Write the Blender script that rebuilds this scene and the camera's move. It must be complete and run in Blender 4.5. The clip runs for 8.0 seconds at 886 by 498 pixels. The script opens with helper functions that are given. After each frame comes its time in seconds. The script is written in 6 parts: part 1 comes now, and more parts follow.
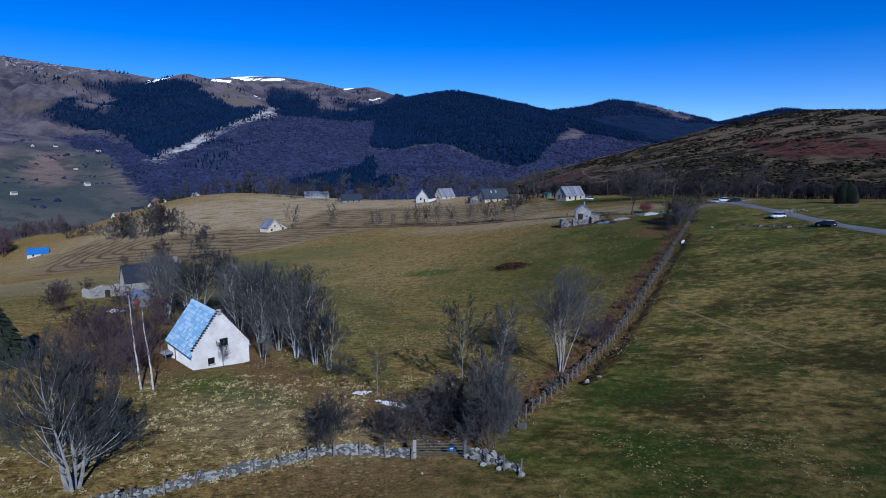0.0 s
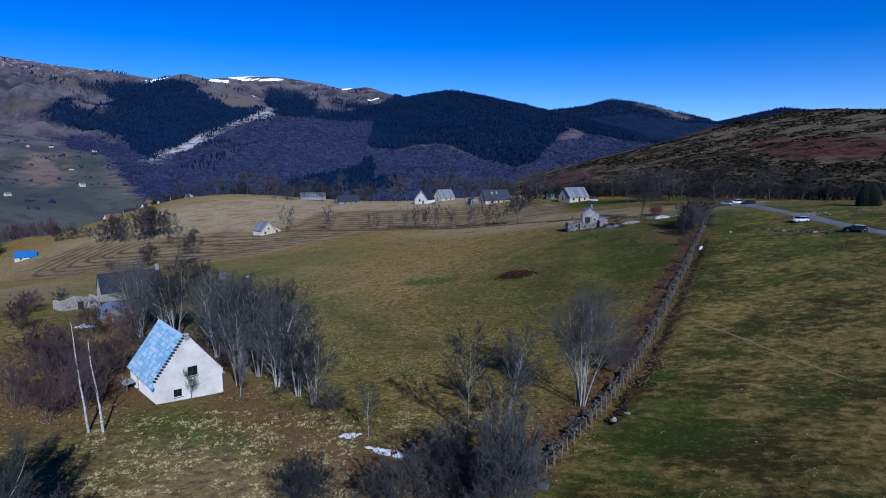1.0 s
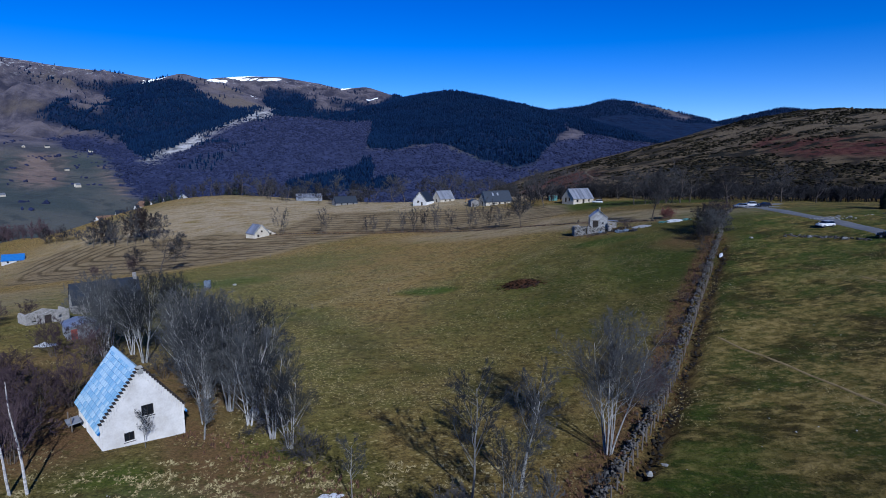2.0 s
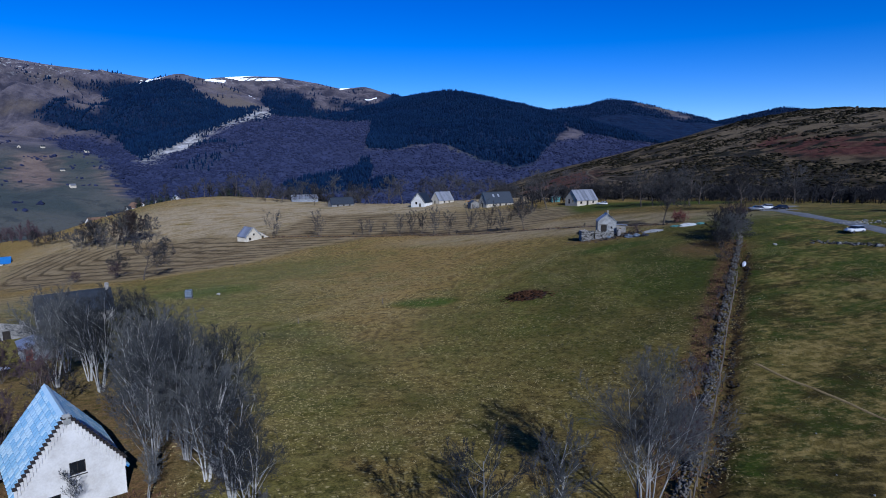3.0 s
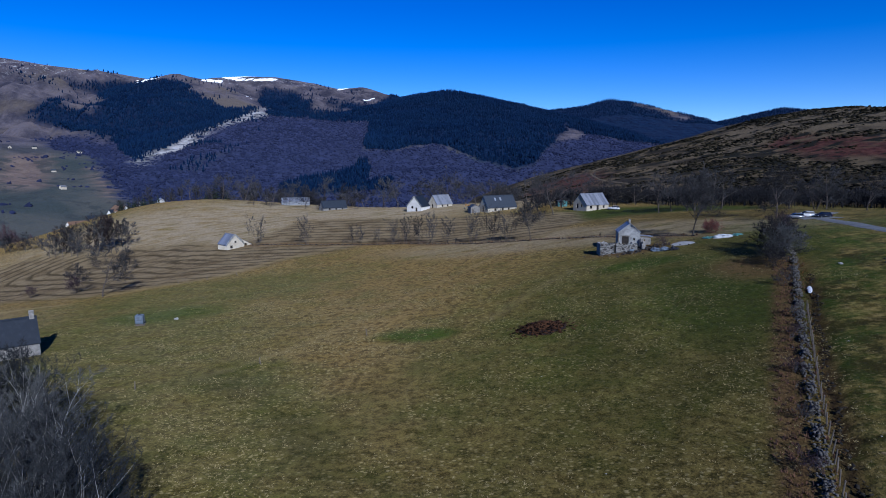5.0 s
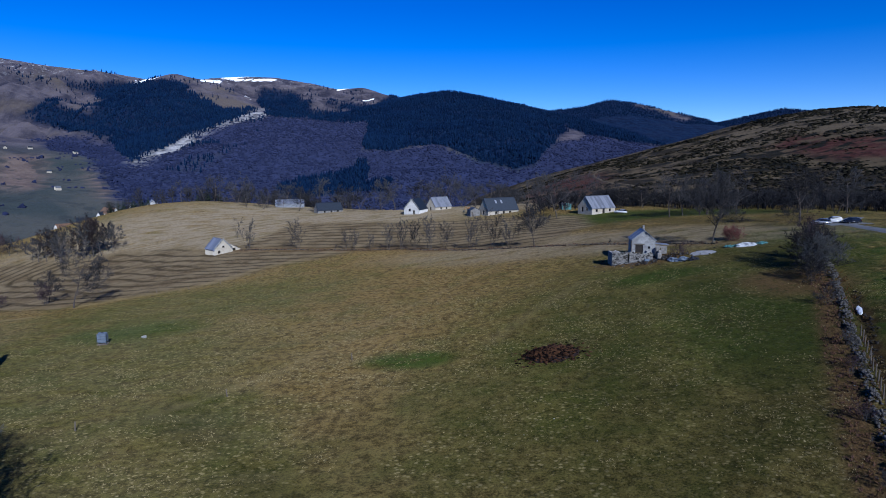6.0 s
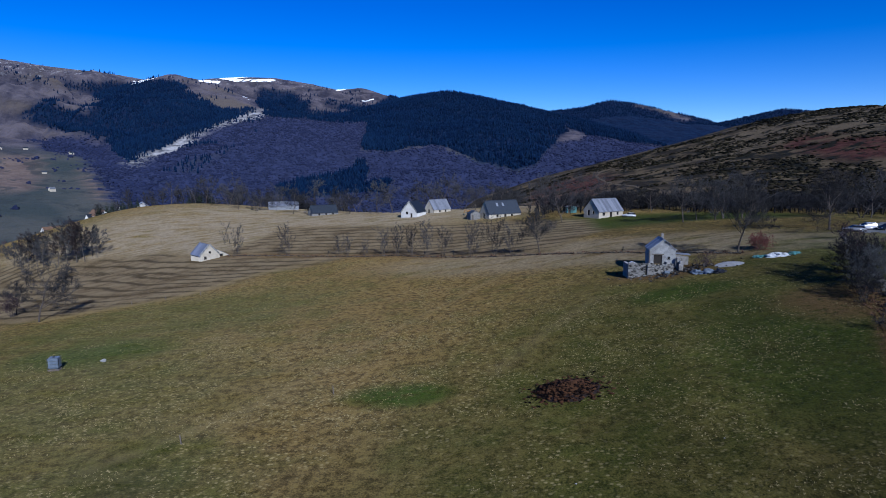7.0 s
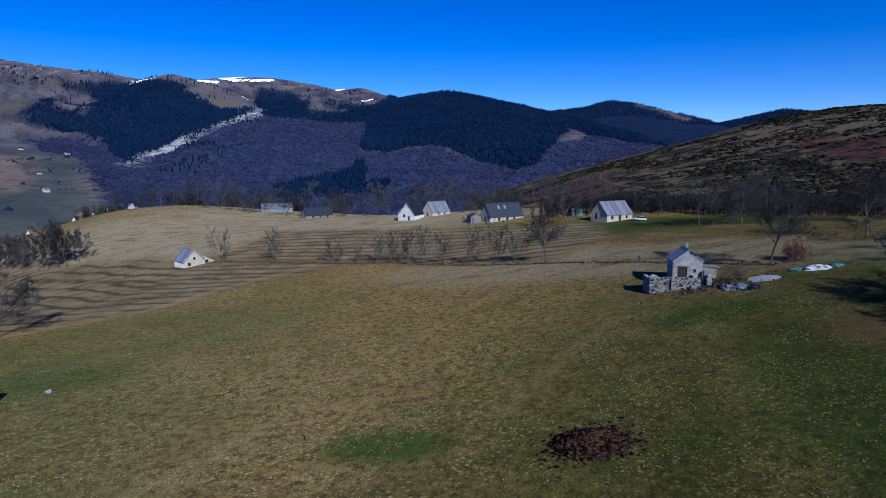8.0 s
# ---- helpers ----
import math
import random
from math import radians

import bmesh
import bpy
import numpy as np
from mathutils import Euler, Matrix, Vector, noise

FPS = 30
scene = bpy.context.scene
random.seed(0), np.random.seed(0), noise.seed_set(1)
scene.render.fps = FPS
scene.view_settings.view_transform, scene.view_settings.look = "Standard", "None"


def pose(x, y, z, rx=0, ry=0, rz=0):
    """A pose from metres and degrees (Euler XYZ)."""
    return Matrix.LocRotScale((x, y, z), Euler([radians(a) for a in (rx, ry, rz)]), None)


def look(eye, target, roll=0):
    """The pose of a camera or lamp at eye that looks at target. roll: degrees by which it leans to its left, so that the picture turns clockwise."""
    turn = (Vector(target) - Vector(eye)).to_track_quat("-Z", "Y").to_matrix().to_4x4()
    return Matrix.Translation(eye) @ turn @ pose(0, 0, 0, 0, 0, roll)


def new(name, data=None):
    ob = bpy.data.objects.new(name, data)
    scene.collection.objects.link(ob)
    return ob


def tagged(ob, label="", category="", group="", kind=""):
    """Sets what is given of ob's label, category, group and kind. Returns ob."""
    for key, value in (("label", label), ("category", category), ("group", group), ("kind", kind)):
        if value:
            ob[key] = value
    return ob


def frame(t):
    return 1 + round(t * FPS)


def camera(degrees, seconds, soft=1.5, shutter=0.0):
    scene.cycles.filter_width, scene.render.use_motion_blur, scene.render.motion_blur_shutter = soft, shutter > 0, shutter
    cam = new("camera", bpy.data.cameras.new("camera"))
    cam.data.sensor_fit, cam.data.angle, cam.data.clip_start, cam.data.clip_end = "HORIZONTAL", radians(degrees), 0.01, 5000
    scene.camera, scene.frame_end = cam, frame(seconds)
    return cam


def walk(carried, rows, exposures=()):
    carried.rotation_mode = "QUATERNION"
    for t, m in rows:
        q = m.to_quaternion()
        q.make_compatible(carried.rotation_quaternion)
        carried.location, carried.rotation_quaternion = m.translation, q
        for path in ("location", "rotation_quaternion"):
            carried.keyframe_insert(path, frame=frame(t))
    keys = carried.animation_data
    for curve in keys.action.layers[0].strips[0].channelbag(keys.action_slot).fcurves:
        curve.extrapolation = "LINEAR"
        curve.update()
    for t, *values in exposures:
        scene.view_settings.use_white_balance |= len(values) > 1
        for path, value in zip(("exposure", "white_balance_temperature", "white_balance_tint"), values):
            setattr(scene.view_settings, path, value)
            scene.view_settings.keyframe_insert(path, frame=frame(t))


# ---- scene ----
cam = camera(73.2, 8.0, 1.0)
METRES, EYE, TILT, LEAN, TURN = 90.0, 27.0, -9.0, 0.0, 0.0
ROWS = [
    (0.0, 0.0, 0.0, 0.0, 0.0, 0.0, 0.0),
    (0.5, -0.0023, 0.0539, 0.0085, -0.05, 0.01, 0.06),
    (1.0, -0.0036, 0.1101, 0.0172, -0.11, 0.02, 0.07),
    (1.5, -0.0046, 0.1649, 0.0257, -0.15, 0.03, 0.08),
    (3.0, -0.0016, 0.335, 0.0525, -0.26, 0.03, 0.16),
    (3.5, -0.0005, 0.3905, 0.0612, -0.29, 0.02, 0.16),
    (4.0, 0.0005, 0.4499, 0.071, -0.34, 0.05, 0.17),
    (4.5, 0.0015, 0.5099, 0.0801, -0.36, 0.07, 0.19),
    (6.0, 0.0117, 0.7042, 0.1104, -0.39, 0.17, 0.15),
    (6.5, 0.0151, 0.7739, 0.1214, -0.4, 0.19, 0.17),
    (7.0, 0.0178, 0.8432, 0.1327, -0.41, 0.22, 0.18),
    (7.5, 0.0205, 0.9159, 0.1442, -0.42, 0.22, 0.22),
    (8.0, 0.024, 0.9872, 0.1551, -0.42, 0.24, 0.2),
]
walk(cam, [(t, pose(0, 0, EYE, TILT, LEAN, TURN) @ pose(METRES * x, METRES * y, METRES * z, 90 + pitch, roll, yaw)) for t, x, y, z, yaw, pitch, roll in ROWS],
     exposures=[(0.0, 0.13, 5250, 13), (8.0, 0.13, 5250, 13)])

# ---- sky and sun ----
SUN_ELEV, SUN_AZ = radians(29.0), radians(158.0)      # azimuth clockwise from +y: behind the camera, to its right
world = bpy.data.worlds.new("sky")
scene.world = world
world.use_nodes = True
wn = world.node_tree
sky = wn.nodes.new("ShaderNodeTexSky")
sky.sky_type, sky.sun_disc = "NISHITA", False
sky.sun_elevation, sky.sun_rotation = SUN_ELEV, SUN_AZ
sky.altitude, sky.air_density, sky.dust_density, sky.ozone_density = 2600, 0.9, 0.0, 3.0
hue = wn.nodes.new("ShaderNodeHueSaturation")
hue.inputs["Saturation"].default_value = 1.42
hue.inputs["Hue"].default_value = 0.518
wn.links.new(sky.outputs[0], hue.inputs["Color"])
wn.links.new(hue.outputs[0], wn.nodes["Background"].inputs["Color"])
wn.nodes["Background"].inputs["Strength"].default_value = 0.098
sun_dir = Vector((math.sin(SUN_AZ) * math.cos(SUN_ELEV), math.cos(SUN_AZ) * math.cos(SUN_ELEV), math.sin(SUN_ELEV)))
sun_data = bpy.data.lights.new("sun", "SUN")
sun_data.energy, sun_data.angle, sun_data.color = 5.0, radians(0.53), (1.0, 0.955, 0.87)
sun_ob = new("sun", sun_data)
sun_ob.matrix_world = look(sun_dir * 100, (0, 0, 0))

# ---- materials ----
class Nodes:
    """A small helper to write node trees."""
    def __init__(self, name):
        self.m = bpy.data.materials.new(name)
        self.m.use_nodes = True
        self.t = self.m.node_tree
        self.b = self.t.nodes["Principled BSDF"]
        self.pos = self.t.nodes.new("ShaderNodeNewGeometry").outputs["Position"]

    def put(self, sock, v):
        if isinstance(v, bpy.types.NodeSocket):
            self.t.links.new(v, sock)
        elif isinstance(v, tuple) and len(v) == 3 and sock.type == "RGBA":
            sock.default_value = (*v, 1)
        else:
            sock.default_value = v

    def noise(self, scale, detail=3.0, rough=0.55, stretch=None, out="Fac", distort=0.0):
        n = self.t.nodes.new("ShaderNodeTexNoise")
        n.inputs["Scale"].default_value, n.inputs["Detail"].default_value = scale, detail
        n.inputs["Roughness"].default_value, n.inputs["Distortion"].default_value = rough, distort
        v = self.pos
        if stretch:
            v = self.vmul(v, stretch)
        self.t.links.new(v, n.inputs["Vector"])
        return n.outputs[out]

    def voronoi(self, scale, out="Distance", feature="F1", stretch=None):
        n = self.t.nodes.new("ShaderNodeTexVoronoi")
        n.feature = feature
        n.inputs["Scale"].default_value = scale
        self.t.links.new(self.vmul(self.pos, stretch) if stretch else self.pos, n.inputs["Vector"])
        return n.outputs[out]

    def vmul(self, v, k):
        n = self.t.nodes.new("ShaderNodeVectorMath")
        n.operation = "MULTIPLY"
        self.t.links.new(v, n.inputs[0])
        n.inputs[1].default_value = k
        return n.outputs[0]

    def math(self, op, a, b=0.0, clamp=False):
        n = self.t.nodes.new("ShaderNodeMath")
        n.operation, n.use_clamp = op, clamp
        self.put(n.inputs[0], a)
        self.put(n.inputs[1], b)
        return n.outputs[0]

    def step(self, v, lo, hi):
        n = self.t.nodes.new("ShaderNodeMapRange")
        n.interpolation_type = "SMOOTHSTEP"
        self.put(n.inputs["Value"], v)
        n.inputs["From Min"].default_value, n.inputs["From Max"].default_value = lo, hi
        return n.outputs[0]

    def mix(self, f, a, b, mode="MIX"):
        n = self.t.nodes.new("ShaderNodeMix")
        n.data_type, n.blend_type = "RGBA", mode
        self.put(n.inputs[0], f)
        self.put(n.inputs[6], a)
        self.put(n.inputs[7], b)
        return n.outputs[2]

    def alpha(self, name):
        n = self.t.nodes.new("ShaderNodeAttribute")
        n.attribute_name = name
        return n.outputs["Alpha"]

    def attr(self, name):
        n = self.t.nodes.new("ShaderNodeAttribute")
        n.attribute_name = name
        s = self.t.nodes.new("ShaderNodeSeparateColor")
        self.t.links.new(n.outputs["Color"], s.inputs[0])
        return s.outputs[0], s.outputs[1], s.outputs[2]

    def object_random(self):
        return self.t.nodes.new("ShaderNodeObjectInfo").outputs["Random"]

    def island_random(self):
        return self.t.nodes.new("ShaderNodeNewGeometry").outputs["Random Per Island"]

    def bump(self, h, strength=0.3, distance=0.05):
        n = self.t.nodes.new("ShaderNodeBump")
        n.inputs["Strength"].default_value, n.inputs["Distance"].default_value = strength, distance
        self.put(n.inputs["Height"], h)
        self.t.links.new(n.outputs[0], self.b.inputs["Normal"])

    def done(self, color, rough=0.85, metal=0.0, spec=0.3):
        self.put(self.b.inputs["Base Color"], color)
        self.put(self.b.inputs["Roughness"], rough)
        self.put(self.b.inputs["Metallic"], metal)
        self.put(self.b.inputs["Diffuse Roughness"], 1.0 if rough > 0.8 else 0.3)
        self.put(self.b.inputs["Specular IOR Level"], spec)
        return self.m


DULL = 0.57                # lowers all colours below, so that shade falls deeper under the strong sun


def plain(name, a, b, scale=2.0, rough=0.85, metal=0.0, bump=0.0, stretch=None, island=0.0, objects=0.0, fine=0.35, spec=0.3):
    """A surface between two tones: broad stains, fine grain, and a shift from piece to piece."""
    n = Nodes(name)
    a, b = tuple(q * DULL for q in a), tuple(q * DULL for q in b)
    f = n.math("ADD", n.math("MULTIPLY", n.noise(scale, 4, 0.6, stretch), 1.0 - fine), n.math("MULTIPLY", n.noise(scale * 9, 3, 0.6, stretch), fine))
    if island:
        f = n.math("ADD", f, n.math("MULTIPLY", n.math("SUBTRACT", n.island_random(), 0.5), island))
    if objects:
        f = n.math("ADD", f, n.math("MULTIPLY", n.math("SUBTRACT", n.object_random(), 0.5), objects))
    c = n.mix(n.step(f, 0.28, 0.72), a, b)
    if bump:
        n.bump(n.noise(scale * 9, 4), bump, 0.04)
    return n.done(c, rough, metal, spec)


bark_grey = plain("grey_bark", (0.25, 0.245, 0.235), (0.62, 0.61, 0.58), 1.5, objects=0.35)
bark_dark = plain("dark_bark", (0.07, 0.055, 0.045), (0.15, 0.125, 0.105), 1.5, objects=0.3)
bark_birch = plain("birch_bark", (0.22, 0.20, 0.18), (0.82, 0.80, 0.76), 2.5, stretch=(1, 1, 2.5))
twig_grey = plain("grey_twigs", (0.032, 0.031, 0.034), (0.118, 0.114, 0.112), 0.5, objects=0.5, spec=0.1)
twig_pale = plain("pale_grey_twigs", (0.055, 0.058, 0.060), (0.175, 0.178, 0.172), 0.5, objects=0.5, spec=0.1)
bark_mid = plain("lichen_grey_bark", (0.13, 0.13, 0.125), (0.36, 0.355, 0.335), 1.5, objects=0.3)
twig_ash = plain("ash_twigs", (0.030, 0.033, 0.037), (0.108, 0.111, 0.112), 0.5, objects=0.5, spec=0.1)
twig_dark = plain("dark_twigs", (0.030, 0.030, 0.034), (0.092, 0.090, 0.092), 0.5, objects=0.5, spec=0.1)
twig_purple = plain("purple_twigs", (0.046, 0.032, 0.038), (0.098, 0.068, 0.076), 0.5, objects=0.4, spec=0.1)
twig_brown = plain("brown_twigs", (0.040, 0.031, 0.030), (0.105, 0.080, 0.074), 0.5, objects=0.4, spec=0.1)
twig_red = plain("red_twigs", (0.13, 0.045, 0.04), (0.24, 0.09, 0.07), 0.5)
needle = plain("dark_needles", (0.007, 0.013, 0.007), (0.020, 0.033, 0.014), 0.4, island=0.5)
render_wall = plain("white_render", (0.62, 0.59, 0.54), (0.88, 0.86, 0.82), 0.7, bump=0.15, fine=0.3)
render_cream = plain("cream_render", (0.55, 0.48, 0.36), (0.78, 0.71, 0.58), 0.5, bump=0.15)
stone_pale = plain("pale_stone", (0.09, 0.094, 0.09), (0.37, 0.37, 0.35), 1.2, bump=0.3, island=0.6, objects=0.6)
stone_dark = plain("lichen_stone", (0.016, 0.014, 0.012), (0.155, 0.145, 0.132), 1.2, bump=0.3, island=0.7, objects=0.7)
hut_render = plain("flaking_pale_render", (0.20, 0.20, 0.20), (0.62, 0.62, 0.60), 1.1, bump=0.4, fine=0.45)
# stone of the far field wall, its colour darkened for shade
stone_shaded = plain("shaded_stone", (0.012, 0.011, 0.009), (0.115, 0.105, 0.085), 1.2, bump=0.3, island=0.8)
masonry = plain("rubble_masonry", (0.14, 0.135, 0.125), (0.50, 0.475, 0.44), 2.2, bump=0.5, fine=0.5)
slate = plain("slate", (0.020, 0.028, 0.042), (0.052, 0.066, 0.088), 1.4, 0.55, island=0.6, objects=0.5)
blue_sheet = plain("blue_enamelled_sheet", (0.34, 0.60, 0.84), (0.62, 0.82, 0.95), 0.8, 0.26, objects=0.7, island=0.5, spec=0.5)
blue_paint = plain("blue_paint", (0.03, 0.16, 0.50), (0.05, 0.24, 0.62), 1.0, 0.4)
zinc = plain("zinc_sheet", (0.38, 0.40, 0.43), (0.62, 0.64, 0.68), 0.6, 0.38, 0.55, stretch=(1, 1, 0.3), objects=0.6)
grey_sheet = plain("weathered_grey_sheet", (0.22, 0.235, 0.26), (0.44, 0.46, 0.50), 0.7, 0.5, 0.2, objects=0.7)
rusty = plain("rusty_sheet", (0.12, 0.06, 0.035), (0.30, 0.19, 0.12), 1.2, 0.8)
timber = plain("weathered_timber", (0.10, 0.085, 0.07), (0.25, 0.21, 0.17), 1.4, stretch=(1, 1, 0.2))
dark_wood = plain("dark_wood", (0.018, 0.014, 0.012), (0.05, 0.04, 0.032), 2.0)
red_paint = plain("faded_red_paint", (0.16, 0.035, 0.03), (0.28, 0.07, 0.055), 1.5)
glass_dark = plain("window_glass", (0.010, 0.012, 0.015), (0.02, 0.024, 0.03), 1.0, 0.08, spec=0.6)
white_plastic = plain("white_plastic_film", (0.60, 0.63, 0.66), (0.86, 0.88, 0.90), 1.2, 0.4)
teal_plastic = plain("teal_plastic_film", (0.06, 0.20, 0.20), (0.14, 0.34, 0.33), 1.2, 0.5)
black_plastic = plain("black_plastic_film", (0.012, 0.012, 0.014), (0.035, 0.035, 0.04), 1.2, 0.4)
bare_earth = plain("trodden_earth", (0.16, 0.12, 0.055), (0.30, 0.23, 0.12), 0.8, 0.95, spec=0.05)
moor_earth = plain("pale_moor_earth", (0.085, 0.068, 0.048), (0.15, 0.122, 0.085), 0.5, 0.95, spec=0.05)
grey_gravel = plain("grey_gravel", (0.20, 0.205, 0.22), (0.34, 0.345, 0.36), 1.6, bump=0.3)
snow_mat = plain("old_snow", (0.72, 0.76, 0.82), (0.90, 0.92, 0.95), 0.8, 0.6, bump=0.2)
dung_wet = plain("wet_manure", (0.006, 0.003, 0.003), (0.034, 0.016, 0.011), 2.2, 0.8, bump=0.8, fine=0.6)
dung = plain("manure", (0.006, 0.003, 0.002), (0.090, 0.043, 0.021), 2.2, 0.95, bump=0.6, island=1.1, fine=0.5, spec=0.1)
asphalt = plain("worn_asphalt", (0.13, 0.135, 0.14), (0.22, 0.225, 0.23), 0.5, 0.8, bump=0.1)
paint_white = plain("white_car_paint", (0.76, 0.77, 0.78), (0.84, 0.85, 0.86), 0.5, 0.18, spec=0.6)
paint_silver = plain("silver_car_paint", (0.42, 0.43, 0.45), (0.52, 0.53, 0.55), 0.5, 0.22, 0.5)
paint_black = plain("black_car_paint", (0.010, 0.011, 0.013), (0.02, 0.021, 0.024), 0.5, 0.15, spec=0.6)
rubber = plain("rubber", (0.012, 0.012, 0.012), (0.028, 0.028, 0.028), 3.0, 0.9)
alloy = plain("alloy", (0.35, 0.36, 0.38), (0.5, 0.51, 0.53), 3.0, 0.3, 0.9)
lamp_glass = plain("lamp_glass", (0.5, 0.5, 0.5), (0.7, 0.7, 0.7), 3.0, 0.1)
lamp_red = plain("red_lamp_glass", (0.25, 0.01, 0.01), (0.35, 0.015, 0.012), 3.0, 0.15)
yellow_paint = plain("yellow_machine_paint", (0.42, 0.17, 0.02), (0.62, 0.29, 0.035), 1.5, 0.45)
galvanised = plain("galvanised_steel", (0.06, 0.075, 0.07), (0.14, 0.16, 0.15), 2.0, 0.55, 0.3)
tank_mat = plain("grey_blue_plastic", (0.13, 0.17, 0.23), (0.24, 0.29, 0.36), 1.4, 0.5)
straw = plain("dry_tussock", (0.215, 0.172, 0.080), (0.44, 0.37, 0.19), 0.12, island=0.9, fine=0.2, spec=0.05)
bracken = plain("dead_bracken", (0.055, 0.026, 0.016), (0.19, 0.095, 0.05), 0.2, island=0.6)
russet_grass = plain("rusty_dead_grass", (0.075, 0.040, 0.014), (0.24, 0.135, 0.045), 0.3, island=0.7, spec=0.05)
rushes = plain("dark_ditch_lumps", (0.006, 0.005, 0.004), (0.030, 0.024, 0.014), 0.3, island=0.6)
gorse = plain("dark_heath_bush", (0.010, 0.010, 0.007), (0.036, 0.032, 0.019), 0.05, island=0.8, spec=0.03)
# both far woods carry blue haze in their base colours
conifer_hazed = plain("far_conifers_hazed", (0.003, 0.011, 0.040), (0.008, 0.024, 0.066), 0.004, island=0.6, spec=0.03)
beech_hazed = plain("far_bare_beeches_hazed", (0.023, 0.030, 0.072), (0.036, 0.045, 0.106), 0.006, island=0.15, spec=0.03)

# ---- ground: one sheet from the meadow to the mountains ----
def smooth(v, lo, hi):
    k = np.clip((np.asarray(v, float) - lo) / (hi - lo), 0, 1)
    return k * k * (3 - 2 * k)


def value_noise(x, y, seed):
    ix, iy = np.floor(x).astype(np.int64), np.floor(y).astype(np.int64)
    fx, fy = x - ix, y - iy
    fx, fy = fx * fx * (3 - 2 * fx), fy * fy * (3 - 2 * fy)

    def corner(i, j):
        h = (i * 374761393 + j * 668265263 + seed * 144665) & 0xFFFFFFFF
        h = ((h ^ (h >> 13)) * 1274126177) & 0xFFFFFFFF
        return ((h ^ (h >> 16)) & 0xFFFFFF) / float(0x1000000)
    a, b, c, d = corner(ix, iy), corner(ix + 1, iy), corner(ix, iy + 1), corner(ix + 1, iy + 1)
    return a + (b - a) * fx + (c - a) * fy + (a - b - c + d) * fx * fy


def fbm(x, y, size, octaves=4, seed=1, gain=0.5):
    """Noise between about -1 and 1, its largest swells as long as size."""
    x, y = np.asarray(x, float) / size, np.asarray(y, float) / size
    out, amp, total = 0.0, 1.0, 0.0
    for k in range(octaves):
        out = out + amp * (2 * value_noise(x + 17.3 * k, y - 9.1 * k, seed + k) - 1)
        total, amp, x, y = total + amp, amp * gain, x * 2.03, y * 2.03
    return out / total * 1.6


# heights of the meadow's control net, 60 m apart, from x -300 and y 0
NET = np.array([
    [0.8, -11.2, -23.1, -34.1, -42.8, -47.7, -47.0, -40.0, -34.0], [5.0, -5.4, -16.0, -26.6, -35.7, -41.7, -37.5, -21.0, -10.0],
    [8.4, -0.3, -9.1, -18.7, -26.5, -30.3, -25.5, -6.0, 5.0], [10.3, 3.0, -3.8, -11.3, -16.1, -16.5, -13.4, -6.9, 1.0],
    [10.2, 3.4, -3.9, -7.6, -9.6, -8.6, -4.3, -6.1, -9.0], [7.2, 0.1, -5.3, -2.2, -5.5, -5.6, 1.4, -0.2, -7.8],
    [4.3, 2.8, 6.3, 9.8, 8.0, 4.3, 3.1, 1.3, -3.5], [9.5, 13.3, 15.6, 13.1, 9.8, 6.5, 3.8, 1.5, -0.8],
    [16.6, 18.4, 17.3, 13.6, 7.5, 4.5, 3.0, 2.0, 1.2]])


def meadow(x, y):
    """The uniform cubic B-spline through the control net."""
    u, v = np.clip((x + 300) / 60, 0, 7.999), np.clip(y / 60, 0, 7.999)
    i, j = np.floor(u).astype(int), np.floor(v).astype(int)
    f, g = u - i, v - j

    def weights(q):
        return ((1 - q) ** 3 / 6, (3 * q ** 3 - 6 * q ** 2 + 4) / 6, (-3 * q ** 3 + 3 * q ** 2 + 3 * q + 1) / 6, q ** 3 / 6)
    out = 0.0
    for a, wa in enumerate(weights(f)):
        for b, wb in enumerate(weights(g)):
            out = out + wa * wb * NET[np.clip(i - 1 + a, 0, 8), np.clip(j - 1 + b, 0, 8)]
    return out


